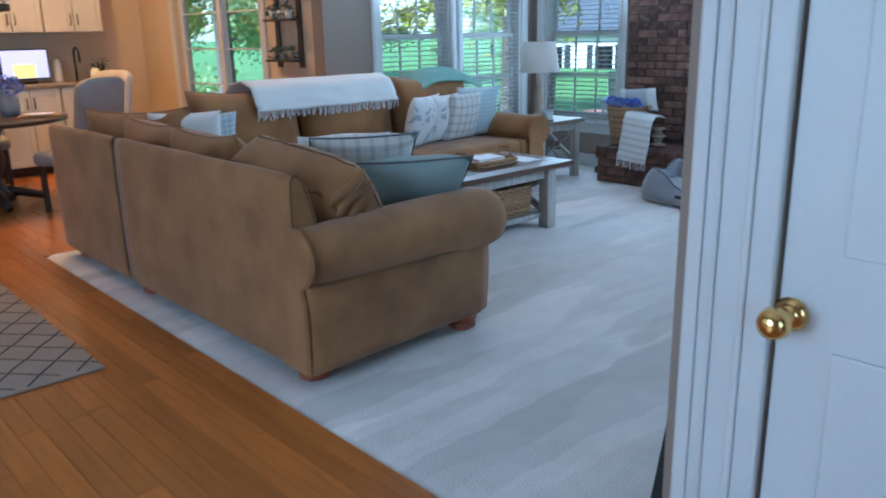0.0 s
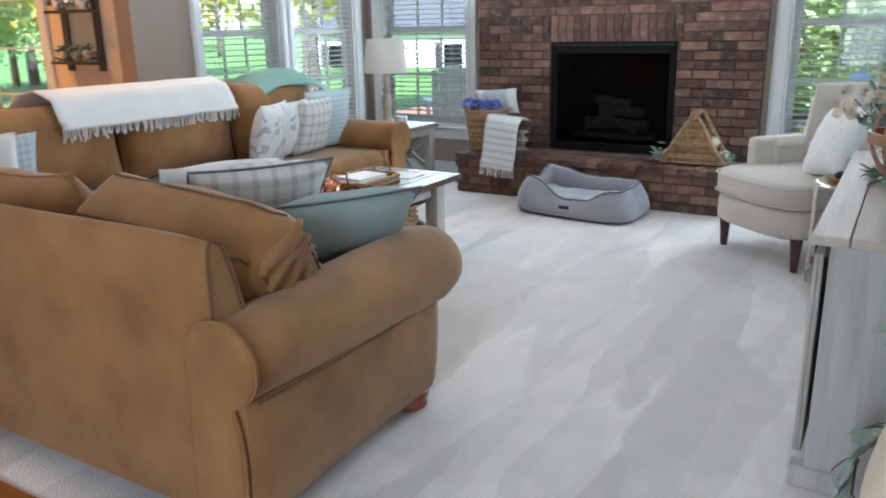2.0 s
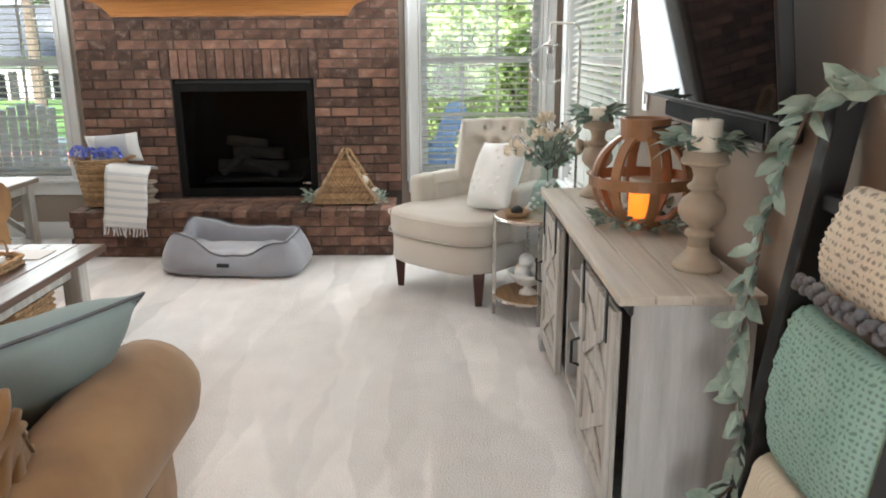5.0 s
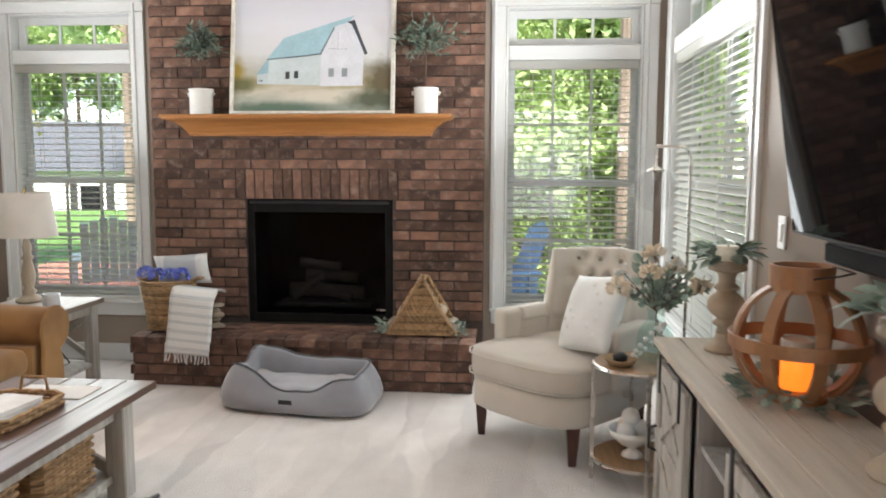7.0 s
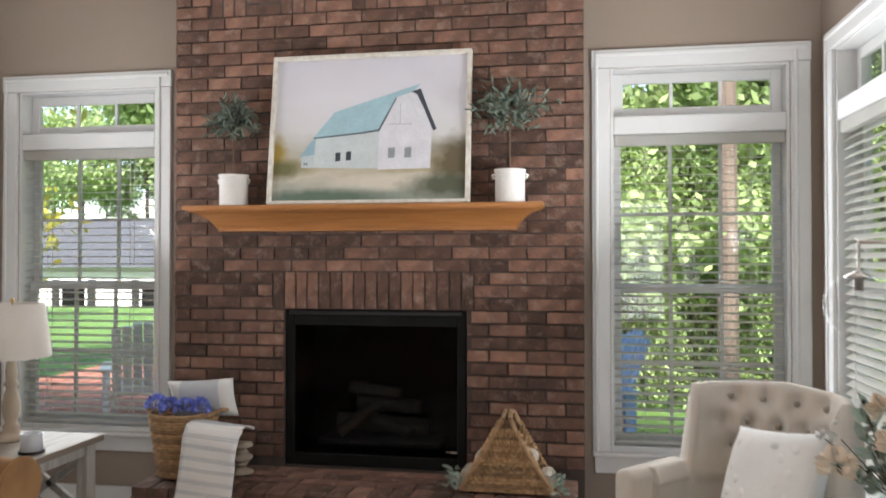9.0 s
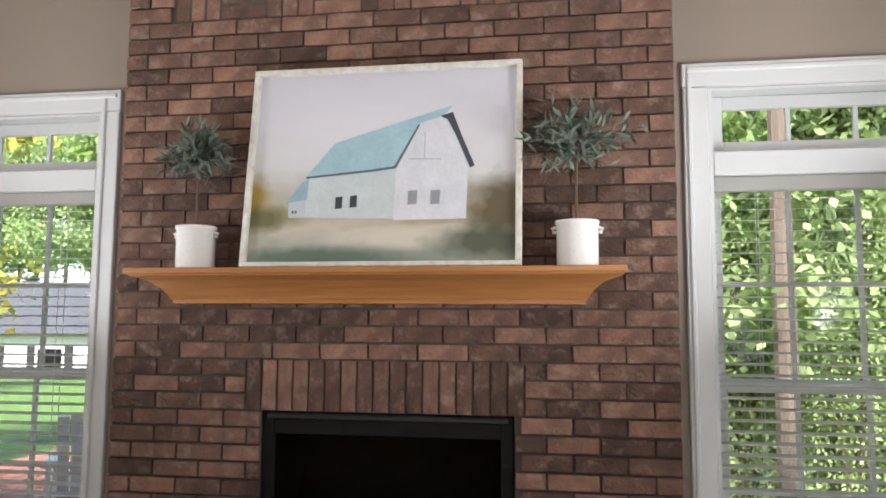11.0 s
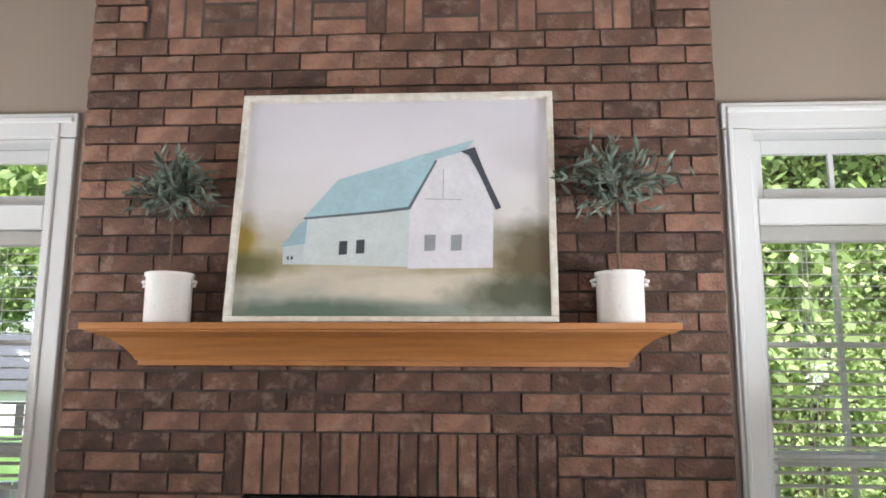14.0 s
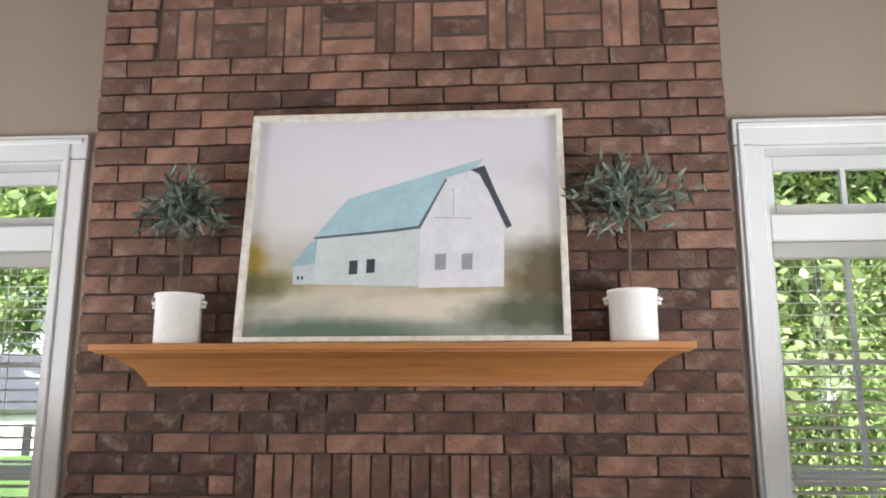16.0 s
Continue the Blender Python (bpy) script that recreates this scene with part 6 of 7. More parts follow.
# ---- media wall ----
def console():
    c = thing("media_console", (0, 0, 0), "grey-washed farmhouse media console with sliding barn doors", "console")
    x0, x1, y0, y1 = 2.56, 4.14, 0.87, 1.235
    for k in range(4):
        a = y0 - 0.01 + (y1 - y0 + 0.03) * k / 4
        part("top_board", cube((x0 - 0.03, a + 0.001, 0.762), (x1 + 0.03, a + (y1 - y0 + 0.03) / 4 - 0.001, 0.79), 0.003), GREYTOP, c)
    for x in (x0, (2 * x0 + x1) / 3 - 0.01, (x0 + 2 * x1) / 3 - 0.01, x1 - 0.025):
        part("upright", cube((x, y0, 0.06), (x + 0.025, y1 - 0.03, 0.761), 0.002), GREYW, c)
    part("back", cube((x0 + 0.025, y0, 0.08), (x1 - 0.025, y0 + 0.008, 0.761)), GREYW, c)
    part("bottom", cube((x0 + 0.026, y0 + 0.009, 0.07), (x1 - 0.026, y1 - 0.035, 0.092), 0.002), GREYW, c)
    for z in (0.32, 0.54):
        part("shelf", cube((x0 + 0.55, y0 + 0.009, z), (x1 - 0.55, y1 - 0.04, z + 0.02), 0.002), GREYW, c)
    part("plinth", cube((x0 - 0.012, y0, 0.002), (x0 + 0.05, y1 + 0.012, 0.07), 0.004), GREYW, c)
    part("plinth", cube((x1 - 0.05, y0, 0.002), (x1 + 0.012, y1 + 0.012, 0.07), 0.004), GREYW, c)
    part("rail", cube((x0, y1 - 0.028, 0.725), (x1, y1 - 0.018, 0.755), 0.001), BLACK, c, "black steel sliding rail")
    for a, b in ((x0 + 0.06, x0 + 0.56), (x1 - 0.52, x1 - 0.03)):
        d = part("door", cube((a, y1 - 0.014, 0.085), (b, y1, 0.715), 0.003), WHITEW, c)
        yf0, yf1 = y1, y1 + 0.012
        for lo, hi in (((a, yf0, 0.085), (a + 0.06, yf1, 0.715)), ((b - 0.06, yf0, 0.085), (b, yf1, 0.715)), ((a + 0.06, yf0, 0.655), (b - 0.06, yf1, 0.715)), ((a + 0.06, yf0, 0.085), (b - 0.06, yf1, 0.145)), ((a + 0.06, yf0, 0.37), (b - 0.06, yf1, 0.43))):
            part("door_rail", cube(lo, hi, 0.002), WHITEW, d)
        for zc in (0.26, 0.54):
            for sg in (1, -1):
                ln = math.hypot(b - a - 0.12, 0.22)
                an = math.degrees(math.atan2(0.22, b - a - 0.12))
                part("cross_brace", cube((-ln / 2, 0, -0.022), (ln / 2, 0.009, 0.022), 0.002, 1, Matrix.Translation(((a + b) / 2, y1 + 0.0005 + (0.0005 if sg > 0 else 0), zc)) @ pose(0, 0, 0, 0, sg * an, 0)), WHITEW, d)
        for x in (a + 0.07, b - 0.07):
            part("hanger", cube((x - 0.013, y1 + 0.012, 0.6), (x + 0.013, y1 + 0.018, 0.75), 0.002), BLACK, d, "black strap hanger")
        part("handle", tube(bmesh.new(), [(b - 0.03, y1 + 0.012, 0.36), (b - 0.03, y1 + 0.04, 0.37), (b - 0.03, y1 + 0.04, 0.45), (b - 0.03, y1 + 0.012, 0.46)], 0.006, 6), BLACK, d)


def television():
    t = thing("television", (3.25, 0.875, 1.25), "large black flat-screen television tilted on the wall", "television")
    t.matrix_world = pose(3.03, 0.915, 1.25, -8, 0, 0)
    part("bezel", cube((-0.615, -0.03, 0), (0.615, 0.012, 0.74), 0.005), BLACK, t)
    part("screen", cube((-0.605, 0.0125, 0.012), (0.605, 0.0145, 0.73)), SCREEN, t, "glossy black screen")
    part("wall_mount", cube((-0.2, -0.07, 0.25), (0.2, -0.031, 0.5), 0.004), BLACK, t)
    s = thing("soundbar", (3.0, 0.87, 1.18), "black soundbar mounted under the television", "speaker")
    part("body", cube((-0.45, -0.068, 0), (0.45, 0.03, 0.065), 0.01, 2), BLACK, s)
    part("grille", cube((-0.44, 0.0305, 0.008), (0.44, 0.034, 0.057), 0.003), SOOT, s)
    sp = thing("switch_plate", (4.1, 0.803, 1.15), "white light switch plate on the wall", "switch")
    part("plate", cube((-0.04, 0, 0), (0.04, 0.008, 0.125), 0.003), TRIM, sp)
    part("rocker", cube((-0.016, 0.0081, 0.03), (0.016, 0.013, 0.095), 0.002), TRIM, sp)
    w = thing("outlet_box", (2.86, 0.803, 1.13), "white cable cover plate on the wall", "outlet")
    part("plate", cube((-0.06, 0, 0), (0.06, 0.012, 0.075), 0.003), TRIM, w)


def orb_lantern():
    o = thing("orb_lantern", (3.37, 0.99, 0.791), "brown bentwood orb lantern with glass and candle", "lantern")
    R, zc = 0.178, 0.17
    for k in range(4):
        a = 3.14159 * k / 4
        bm = bmesh.new()
        n, rr = 40, []
        for q in range(n):
            t = 6.28318 * q / n
            for_r = []
            for dr, dw in ((-0.006, -0.017), (0.006, -0.017), (0.006, 0.017), (-0.006, 0.017)):
                x, z = (R + dr) * math.cos(t), (R + dr) * 0.97 * math.sin(t)
                for_r.append(bm.verts.new((x * math.cos(a) - dw * math.sin(a), x * math.sin(a) + dw * math.cos(a), zc + z)))
            rr.append(for_r)
        for q in range(n):
            for e in range(4):
                bm.faces.new((rr[q][e], rr[q][(e + 1) % 4], rr[(q + 1) % n][(e + 1) % 4], rr[(q + 1) % n][e]))
        part("hoop", bm, BRONZEW, o)
    z, r = 0.17, R + 0.014
    part("band", lathe(bmesh.new(), [(r - 0.008, z - 0.019), (r, z - 0.019), (r, z + 0.019), (r - 0.008, z + 0.019), (r - 0.008, z - 0.019)], seg=40), BRONZEW, o)
    part("foot_ring", lathe(bmesh.new(), [(0.07, 0.0), (0.085, 0.0), (0.085, 0.03), (0.0, 0.03), (0, 0.02), (0.07, 0.02), (0.07, 0)], seg=30), BRONZEW, o)
    part("collar", lathe(bmesh.new(), [(0.073, 0.315), (0.086, 0.315), (0.088, 0.39), (0.076, 0.39), (0.073, 0.315)], seg=30), BRONZEW, o)
    g = part("chimney_glass", lathe(bmesh.new(), [(0.068, 0.031), (0.068, 0.32)], seg=30), CLEARGLASS, o, smooth=True)
    g.visible_shadow = False
    part("wire_handle", tube(bmesh.new(), [(-0.088, 0, 0.36), (-0.1, -0.06, 0.37), (-0.06, -0.12, 0.375), (0.06, -0.12, 0.375), (0.088, 0, 0.36)], 0.003, 5), BLACK, o)
    c = thing("pillar_candle", (3.37, 0.99, 0.823), "lit ivory pillar candle glowing orange in the lantern", "candle")
    part("wax", lathe(bmesh.new(), [(0, 0), (0.045, 0), (0.045, 0.11), (0.04, 0.115), (0.03, 0.105), (0, 0.1)], seg=24), FLAME, c, smooth=True)
    part("wax_top", lathe(bmesh.new(), [(0.046, 0.111), (0.046, 0.14), (0.042, 0.145), (0.042, 0.116)], seg=24), WAX, c, smooth=True)
    leaf_ring("leaf_wreath", (3.37, 0.99, 0.792), 0.15, 130, "ring of faux eucalyptus round the lantern foot", 0.05)


console()
television()
orb_lantern()
turned_stick("candle_holder", (2.79, 0.967, 0.791), 0.345, "large turned weathered-wood candle pedestal", 0.068, group="candle pedestals")
turned_stick("candle_holder", (3.95, 1.04, 0.791), 0.33, "large turned weathered-wood candle pedestal", 0.068, group="candle pedestals")
for x, y, z, tall in ((2.79, 0.967, 1.137, 0.085), (3.95, 1.04, 1.122, 0.05)):
    pc = thing("pillar_candle", (x, y, z), "unlit white pillar candle on the pedestal", "candle")
    part("wax", lathe(bmesh.new(), [(0, 0), (0.04, 0), (0.042, 0.01), (0.042, tall), (0.037, tall + 0.004), (0.02, tall - 0.002), (0, tall - 0.004)], seg=24), WAX, pc, smooth=True)
    part("wick", tube(bmesh.new(), [(0, 0, tall - 0.005), (0.002, 0, tall + 0.008)], 0.0015, 4), BLACK, pc)
    leaf_ring("leaf_ring", (x, y, z), 0.065, 60, "ring of faux lamb's-ear leaves round the candle", 0.075)


def ladder():
    l = thing("blanket_ladder", (0, 0, 0), "black wooden blanket ladder leaning on the wall", "ladder")
    foot, top = Vector((0, 1.03, 0.003)), Vector((0, 0.84, 1.34))
    ang = math.degrees(math.atan2(foot.y - top.y, top.z))
    for x in (1.78, 2.28):
        part("rail", cube((-0.03, -0.03, 0), (0.03, 0.03, 1.36), 0.004, 1, pose(x, foot.y, 0.012, ang, 0, 0)), BLACK, l)
    for k in (0.16, 0.45, 0.81, 1.095):
        p = foot.lerp(top, k / 1.34)
        part("rung", cube((1.811, p.y - 0.018, p.z - 0.018), (2.249, p.y + 0.018, p.z + 0.018), 0.005), BLACK, l)
    return [foot.lerp(top, k / 1.34) for k in (0.16, 0.45, 0.81, 1.095)]


def fold(name, at_y, z, drop, x0, x1, material, label, cells, rib=0.0):
    """A thick folded blanket over a rung, with the relief of its knit."""
    t = thing(name, (0, 0, 0), label, "blanket", "ladder blankets")
    n, prof = cells, []
    for k in range(9):
        prof.append((at_y - 0.04 - 0.005 * k / 8, z - drop * 0.8 * (1 - k / 8)))
    for k in range(1, 10):
        a = math.pi * (1 - k / 10)
        prof.append((at_y + 0.045 * math.cos(a), z + 0.05 * math.sin(a)))
    for k in range(19):
        prof.append((at_y + 0.045 + 0.022 * math.sin(k / 18 * 3.1) + 0.012 * k / 18, z - drop * k / 18))
    bm = bmesh.new()
    g = []
    for i in range(n + 1):
        u = i / n
        x = x0 + (x1 - x0) * u
        row = []
        for j, (y, zz) in enumerate(prof):
            e = 0.035 * (1 - max(0, 1 - abs(2 * u - 1) ** 4)) * (1 if j > 4 else 0)
            bumpy = rib * math.sin(i * 1.2566) if rib else 0.006 * math.sin(i * 2.1) * math.sin(j * 2.1)
            row.append(bm.verts.new((x, y - e + bumpy, zz - e * 0.4 + bumpy * 0.5)))
        g.append(row)
    for i in range(n):
        for j in range(len(prof) - 1):
            bm.faces.new((g[i][j], g[i + 1][j], g[i + 1][j + 1], g[i][j + 1]))
    bottom = [(g[i][0], g[i][-1]) for i in range(n + 1)]
    for (a, b), (c, d) in zip(bottom, bottom[1:]):
        bm.faces.new((a, b, d, c))
    for i in (0, n):
        bm.faces.new(g[i])
    part("cloth", bm, material, t, smooth=True)
    return t


rungs = ladder()
fold("cream_blanket", rungs[1].y + 0.01, 0.465, 0.34, 1.815, 2.235, CREAM, "folded cream ribbed blanket over a ladder rung", 120, 0.0035)
fold("mint_blanket", rungs[2].y + 0.01, 0.825, 0.29, 1.815, 2.245, TEALK, "folded mint crocheted blanket over a ladder rung", 40)
kb = fold("waffle_blanket", rungs[3].y + 0.01, 1.105, 0.16, 1.815, 2.16, WAFFLE, "folded cream waffle-knit blanket with grey pompom trim", 40)
for k in range(25):
    u = k / 24
    p = (1.815 + 0.35 * u, rungs[3].y + 0.09 + 0.008 * math.sin(u * 3.1), 0.945 + 0.012 * math.sin(k * 2.3))
    part("pompom", lathe(bmesh.new(), [(0, -0.013), (0.01, -0.009), (0.0135, 0), (0.01, 0.009), (0, 0.013)], p, 9), GREYK, kb, "grey wool pompom", smooth=True)


def garland():
    g = thing("eucalyptus_garland", (0, 0, 0), "faux lamb's-ear garland draped down the ladder", "garland")
    bm, st = bmesh.new(), bmesh.new()
    pts = [Vector(p) for p in ((1.95, 0.89, 1.36), (2.1, 0.88, 1.34), (2.25, 0.88, 1.33), (2.32, 0.91, 1.28), (2.33, 0.945, 1.17), (2.33, 0.98, 0.99), (2.33, 1.0, 0.82), (2.33, 1.01, 0.65), (2.31, 0.975, 0.52), (2.29, 0.99, 0.4), (2.32, 1.07, 0.27), (2.33, 1.07, 0.15), (2.33, 1.0, 0.05))]
    tube(st, pts, 0.004, 5)
    for a, b in zip(pts, pts[1:]):
        n = int((b - a).length / 0.014)
        for k in range(n):
            p = a.lerp(b, k / n)
            d = rdir(-0.5, 0.6)
            d.y = abs(d.y) * 0.8
            leaf(bm, p, d + (b - a).normalized() * 0.5, Vector((0, 1, 0.3)) + rdir() * 0.5, rnd(0.055, 0.1), rnd(0.028, 0.046), rnd(0, 0.4))
    part("stem", st, STEM, g)
    part("leaves", bm, LEAF, g)


garland()


# ---- hall door ----
def hall_door():
    d = thing("door_1", (XD, 0, 0), "white panelled closet door with a brass knob, closed", "door", kind="structure")
    u0, u1, z1 = -0.59, 0.24, 2.04
    bm = bmesh.new()
    d.matrix_world = pose(XD, 0, 0, 0, 0, -90)
    for a, b, z0, zz in ((u0 - 0.182, u0 + 0.0, 0.002, z1 + 0.1), (u1, u1 + 0.1, 0.002, z1 + 0.1), (u0, u1, z1, z1 + 0.1)):
        part("casing", cube((a, -0.02, z0), (b, 0.0, zz), 0.006, 2), TRIM, d)
    for q, wd in ((0.006, 0.03), (0.06, 0.008), (0.118, 0.014)):
        part("casing_bead", cube((u0 - 0.18 + q, -0.027, 0.003), (u0 - 0.18 + q + wd, -0.0202, z1 + 0.04), 0.004, 2), TRIM, d)
    leaf_ob = part("door_leaf", cube((u0 + 0.004, 0.004, 0.012), (u1 - 0.004, 0.04, z1 - 0.004), 0.003), TRIM, d)
    for x0, x1 in ((u0 + 0.11, u0 + 0.37), (u0 + 0.46, u1 - 0.11)):
        for z0, zz in ((0.22, 0.8), (0.98, 1.6), (1.7, 1.92)):
            part("panel", cube((x0, -0.004, z0), (x1, 0.0039, zz), 0.008, 2), TRIM, leaf_ob)
    kn = part("door_knob", lathe(bmesh.new(), [(0, 0), (0.032, 0), (0.033, 0.006), (0.02, 0.012), (0.011, 0.016), (0.011, 0.045), (0.024, 0.052), (0.031, 0.068), (0.027, 0.086), (0.014, 0.095), (0, 0.097)], (0, 0, 0), 24, pose(u0 + 0.03, 0.003, 0.855, 90, 0, 0)), BRASS, d, "polished brass knob", smooth=True)
    tagged(part("baseboard", cube((XD - 0.015, 0.774, 0.0), (XD - 0.001, YR, 0.12), 0.003), TRIM), "white painted baseboard", "baseboard", kind="structure")


hall_door()
for k, (lo, hi) in enumerate((((4.2, YR + 0.001, 0.003), (XF - 0.02, YR + 0.016, 0.13)), ((XF - 0.016, YR + 0.02, 0.003), (XF - 0.001, 2.01, 0.13)), ((XF - 0.016, 4.4, 0.003), (XF - 0.001, YL - 0.02, 0.13)), ((XK + 0.02, YL - 0.016, 0.003), (XF - 0.02, YL - 0.001, 0.13)), ((XD + 0.01, YR + 0.001, 0.003), (2.5, YR + 0.016, 0.13)))):
    tagged(part("baseboard", cube(lo, hi, 0.003), TRIM), "white painted baseboard", "baseboard", kind="structure")


# ---- kitchen and dining area ----
def dining_chair(at, rz, material, label):
    c = thing("dining_chair", at, label, "chair", "dining chairs", rz=rz)
    for x in (-0.19, 0.19):
        for y in (-0.2, 0.2):
            part("leg", cube((x - 0.02, y - 0.02, 0.002), (x + 0.02, y + 0.02, 0.4), 0.004), ESPRESSO, c)
    part("seat", cube((-0.24, -0.25, 0.39), (0.24, 0.25, 0.5), 0.04, 3), material, c, smooth=True)
    bm = bmesh.new()
    n, v = 12, 10
    sides = []
    for s in (0, 1):
        g = [[bm.verts.new((0.24 * (2 * i / n - 1), -0.25 - 0.12 * j / v - 0.04 * (1 - (2 * i / n - 1) ** 2) + s * (0.07 + 0.008 * math.sin(i * 1.6) * math.sin(j * 1.6)), 0.42 + (0.67 - 0.06 * (2 * i / n - 1) ** 4) * j / v)) for j in range(v + 1)] for i in range(n + 1)]
        sides.append(g)
        for i in range(n):
            for j in range(v):
                bm.faces.new((g[i][j], g[i + 1][j], g[i + 1][j + 1], g[i][j + 1]))
    a, b = sides
    rim = [(i, v) for i in range(n + 1)]
    for (i, j), (k, q) in zip(rim, rim[1:]):
        bm.faces.new((a[i][j], a[k][q], b[k][q], b[i][j]))
    for i in (0, n):
        for j in range(v):
            bm.faces.new((a[i][j], a[i][j + 1], b[i][j + 1], b[i][j]))
    part("backrest", bm, material, c, smooth=True)
    for z, xs in ((0.92, (-0.12, 0, 0.12)), (0.8, (-0.06, 0.06)), (0.68, (-0.12, 0, 0.12))):
        for x in xs:
            part("tuft_button", lathe(bmesh.new(), [(0.012, 0), (0.01, 0.006), (0, 0.008)], (0, 0, 0), 8, pose(x, -0.225 - 0.12 * (z - 0.42) / 0.6 - 0.02, z, -90, 0, 0)), BUTTON, c)


dt = thing("dining_table", (1.6, 7.5, 0), "round espresso wood pedestal dining table", "dining table")
part("tabletop", lathe(bmesh.new(), [(0, 0.71), (0.62, 0.71), (0.66, 0.72), (0.66, 0.745), (0.64, 0.75), (0, 0.75)], seg=48), ESPRESSO, dt, smooth=False)
part("pedestal", lathe(bmesh.new(), [(0, 0.05), (0.16, 0.05), (0.1, 0.15), (0.07, 0.25), (0.12, 0.38), (0.1, 0.55), (0.16, 0.7), (0, 0.7)], seg=24), ESPRESSO, dt, smooth=True)
for k in range(4):
    part("foot", tube(bmesh.new(), [(0, 0, 0.14), (0.2 * math.cos(k * 1.5708), 0.2 * math.sin(k * 1.5708), 0.1), (0.4 * math.cos(k * 1.5708), 0.4 * math.sin(k * 1.5708), 0.035)], [0.05, 0.04, 0.033], 8), ESPRESSO, dt, smooth=True)
GREYT = "grey upholstered dining chair with dark legs"
dining_chair((2.1, 6.78, 0.0), 28, GREYCH, GREYT)
dining_chair((2.55, 7.75, 0), 110, LINEN, "cream tufted dining chair with dark legs")
dining_chair((1.75, 8.45, 0), 172, GREYCH, "grey tufted dining chair with dark legs")
dining_chair((0.7, 7.6, 0), -90, GREYCH, "grey tufted dining chair with dark legs")
pl = thing("charger_plate", (2.0, 7.3, 0.752), "round dark woven charger with a white plate", "plate", "place settings")
part("charger", lathe(bmesh.new(), [(0, 0), (0.16, 0), (0.17, 0.008), (0, 0.01)], seg=28), WICKER, pl)
part("plate", lathe(bmesh.new(), [(0, 0.011), (0.08, 0.011), (0.125, 0.024), (0.122, 0.026), (0.078, 0.015), (0, 0.015)], seg=28), CROCK, pl, smooth=True)
pv = thing("pitcher", (1.85, 7.6, 0.752), "grey pitcher of blue hydrangeas on the dining table", "vase")
part("jug", lathe(bmesh.new(), [(0, 0), (0.07, 0), (0.085, 0.05), (0.08, 0.14), (0.055, 0.2), (0.065, 0.23), (0.06, 0.23), (0.05, 0.2), (0, 0.19)], seg=22), mat("grey_glaze", (0.35, 0.36, 0.4), None, 8, 0.3, bump=0.05), pv, smooth=True)
for c in ((0, 0, 0.28), (0.08, 0.03, 0.26), (-0.07, 0.05, 0.26), (0.02, -0.08, 0.25)):
    bm = bmesh.new()
    for k in range(60):
        d = rdir()
        leaf(bm, Vector(c) + d * 0.05, d + rdir() * 0.5, rdir(), 0.03, 0.026, 0.1)
    part("flower_head", bm, BLUEFL, pv)


ch = thing("chandelier", (1.5, 7.4, 1.62), "black iron ring chandelier over the dining table", "chandelier")
part("ring", lathe(bmesh.new(), [(0.4, 0), (0.42, 0), (0.42, 0.05), (0.4, 0.05), (0.4, 0)], seg=48), BLACK, ch)
for k in range(6):
    a = 6.28318 * k / 6
    part("candle_sleeve", lathe(bmesh.new(), [(0, 0.05), (0.016, 0.05), (0.016, 0.15), (0, 0.15)], (0.41 * math.cos(a), 0.41 * math.sin(a), 0), 12), CROCK, ch)
    if k % 2 == 0:
        part("rod", tube(bmesh.new(), [(0.41 * math.cos(a), 0.41 * math.sin(a), 0.04), (0, 0, 0.7)], 0.006, 6), BLACK, ch)
part("stem", tube(bmesh.new(), [(0, 0, 0.69), (0, 0, CEILZ - 1.622)], 0.008, 6), BLACK, ch)


def cabinet(at, w, d, h, label, doors=2, group="kitchen cabinets", lower=False):
    c = thing("kitchen_cabinet", at, label, "cabinet", group)
    part("body", cube((0, 0, 0), (w, d, h), 0.002), CABINET, c)
    for k in range(doors):
        a, b = w * k / doors + 0.006, w * (k + 1) / doors - 0.006
        dr = part("door", cube((a, -0.02, 0.012), (b, -0.001, h - 0.012), 0.003), CABINET, c)
        for lo, hi in (((a, -0.028, 0.012), (a + 0.055, -0.0201, h - 0.012)), ((b - 0.055, -0.028, 0.012), (b, -0.0201, h - 0.012)), ((a + 0.055, -0.028, 0.012), (b - 0.055, -0.0201, 0.068)), ((a + 0.055, -0.028, h - 0.068), (b - 0.055, -0.0201, h - 0.012))):
            part("door_frame", cube(lo, hi, 0.002), CABINET, dr)
        hx = b - 0.03 if k % 2 == 0 else a + 0.03
        hz = h - 0.2 if lower else 0.08
        part("handle", tube(bmesh.new(), [(hx, -0.028, hz), (hx, -0.05, hz + 0.01), (hx, -0.05, hz + 0.1), (hx, -0.028, hz + 0.11)], 0.006, 6), BLACK, dr)


for k in range(5):
    cabinet((0.2 + 0.62 * k, 9.14, 1.46), 0.61, 0.355, 0.95, "cream shaker wall cabinet with black pulls")
    cabinet((0.2 + 0.62 * k, 8.9, 0.1), 0.61, 0.595, 0.8, "cream shaker base cabinet with black pulls", lower=True)
tagged(part("worktop", cube((0.18, 8.86, 0.902), (3.35, 9.495, 0.94), 0.006), GRANITE), "speckled granite kitchen worktop", "worktop")
tagged(part("toe_kick", cube((0.2, 8.97, 0.0), (3.3, 9.49, 0.099)), ESPRESSO), "dark recessed toe kick board", "trim", kind="structure")
kt = thing("small_television", (2.45, 9.2, 0.941), "small black television on the worktop, switched on", "television")
part("bezel", cube((-0.24, -0.02, 0.04), (0.24, 0.03, 0.36), 0.006), BLACK, kt)
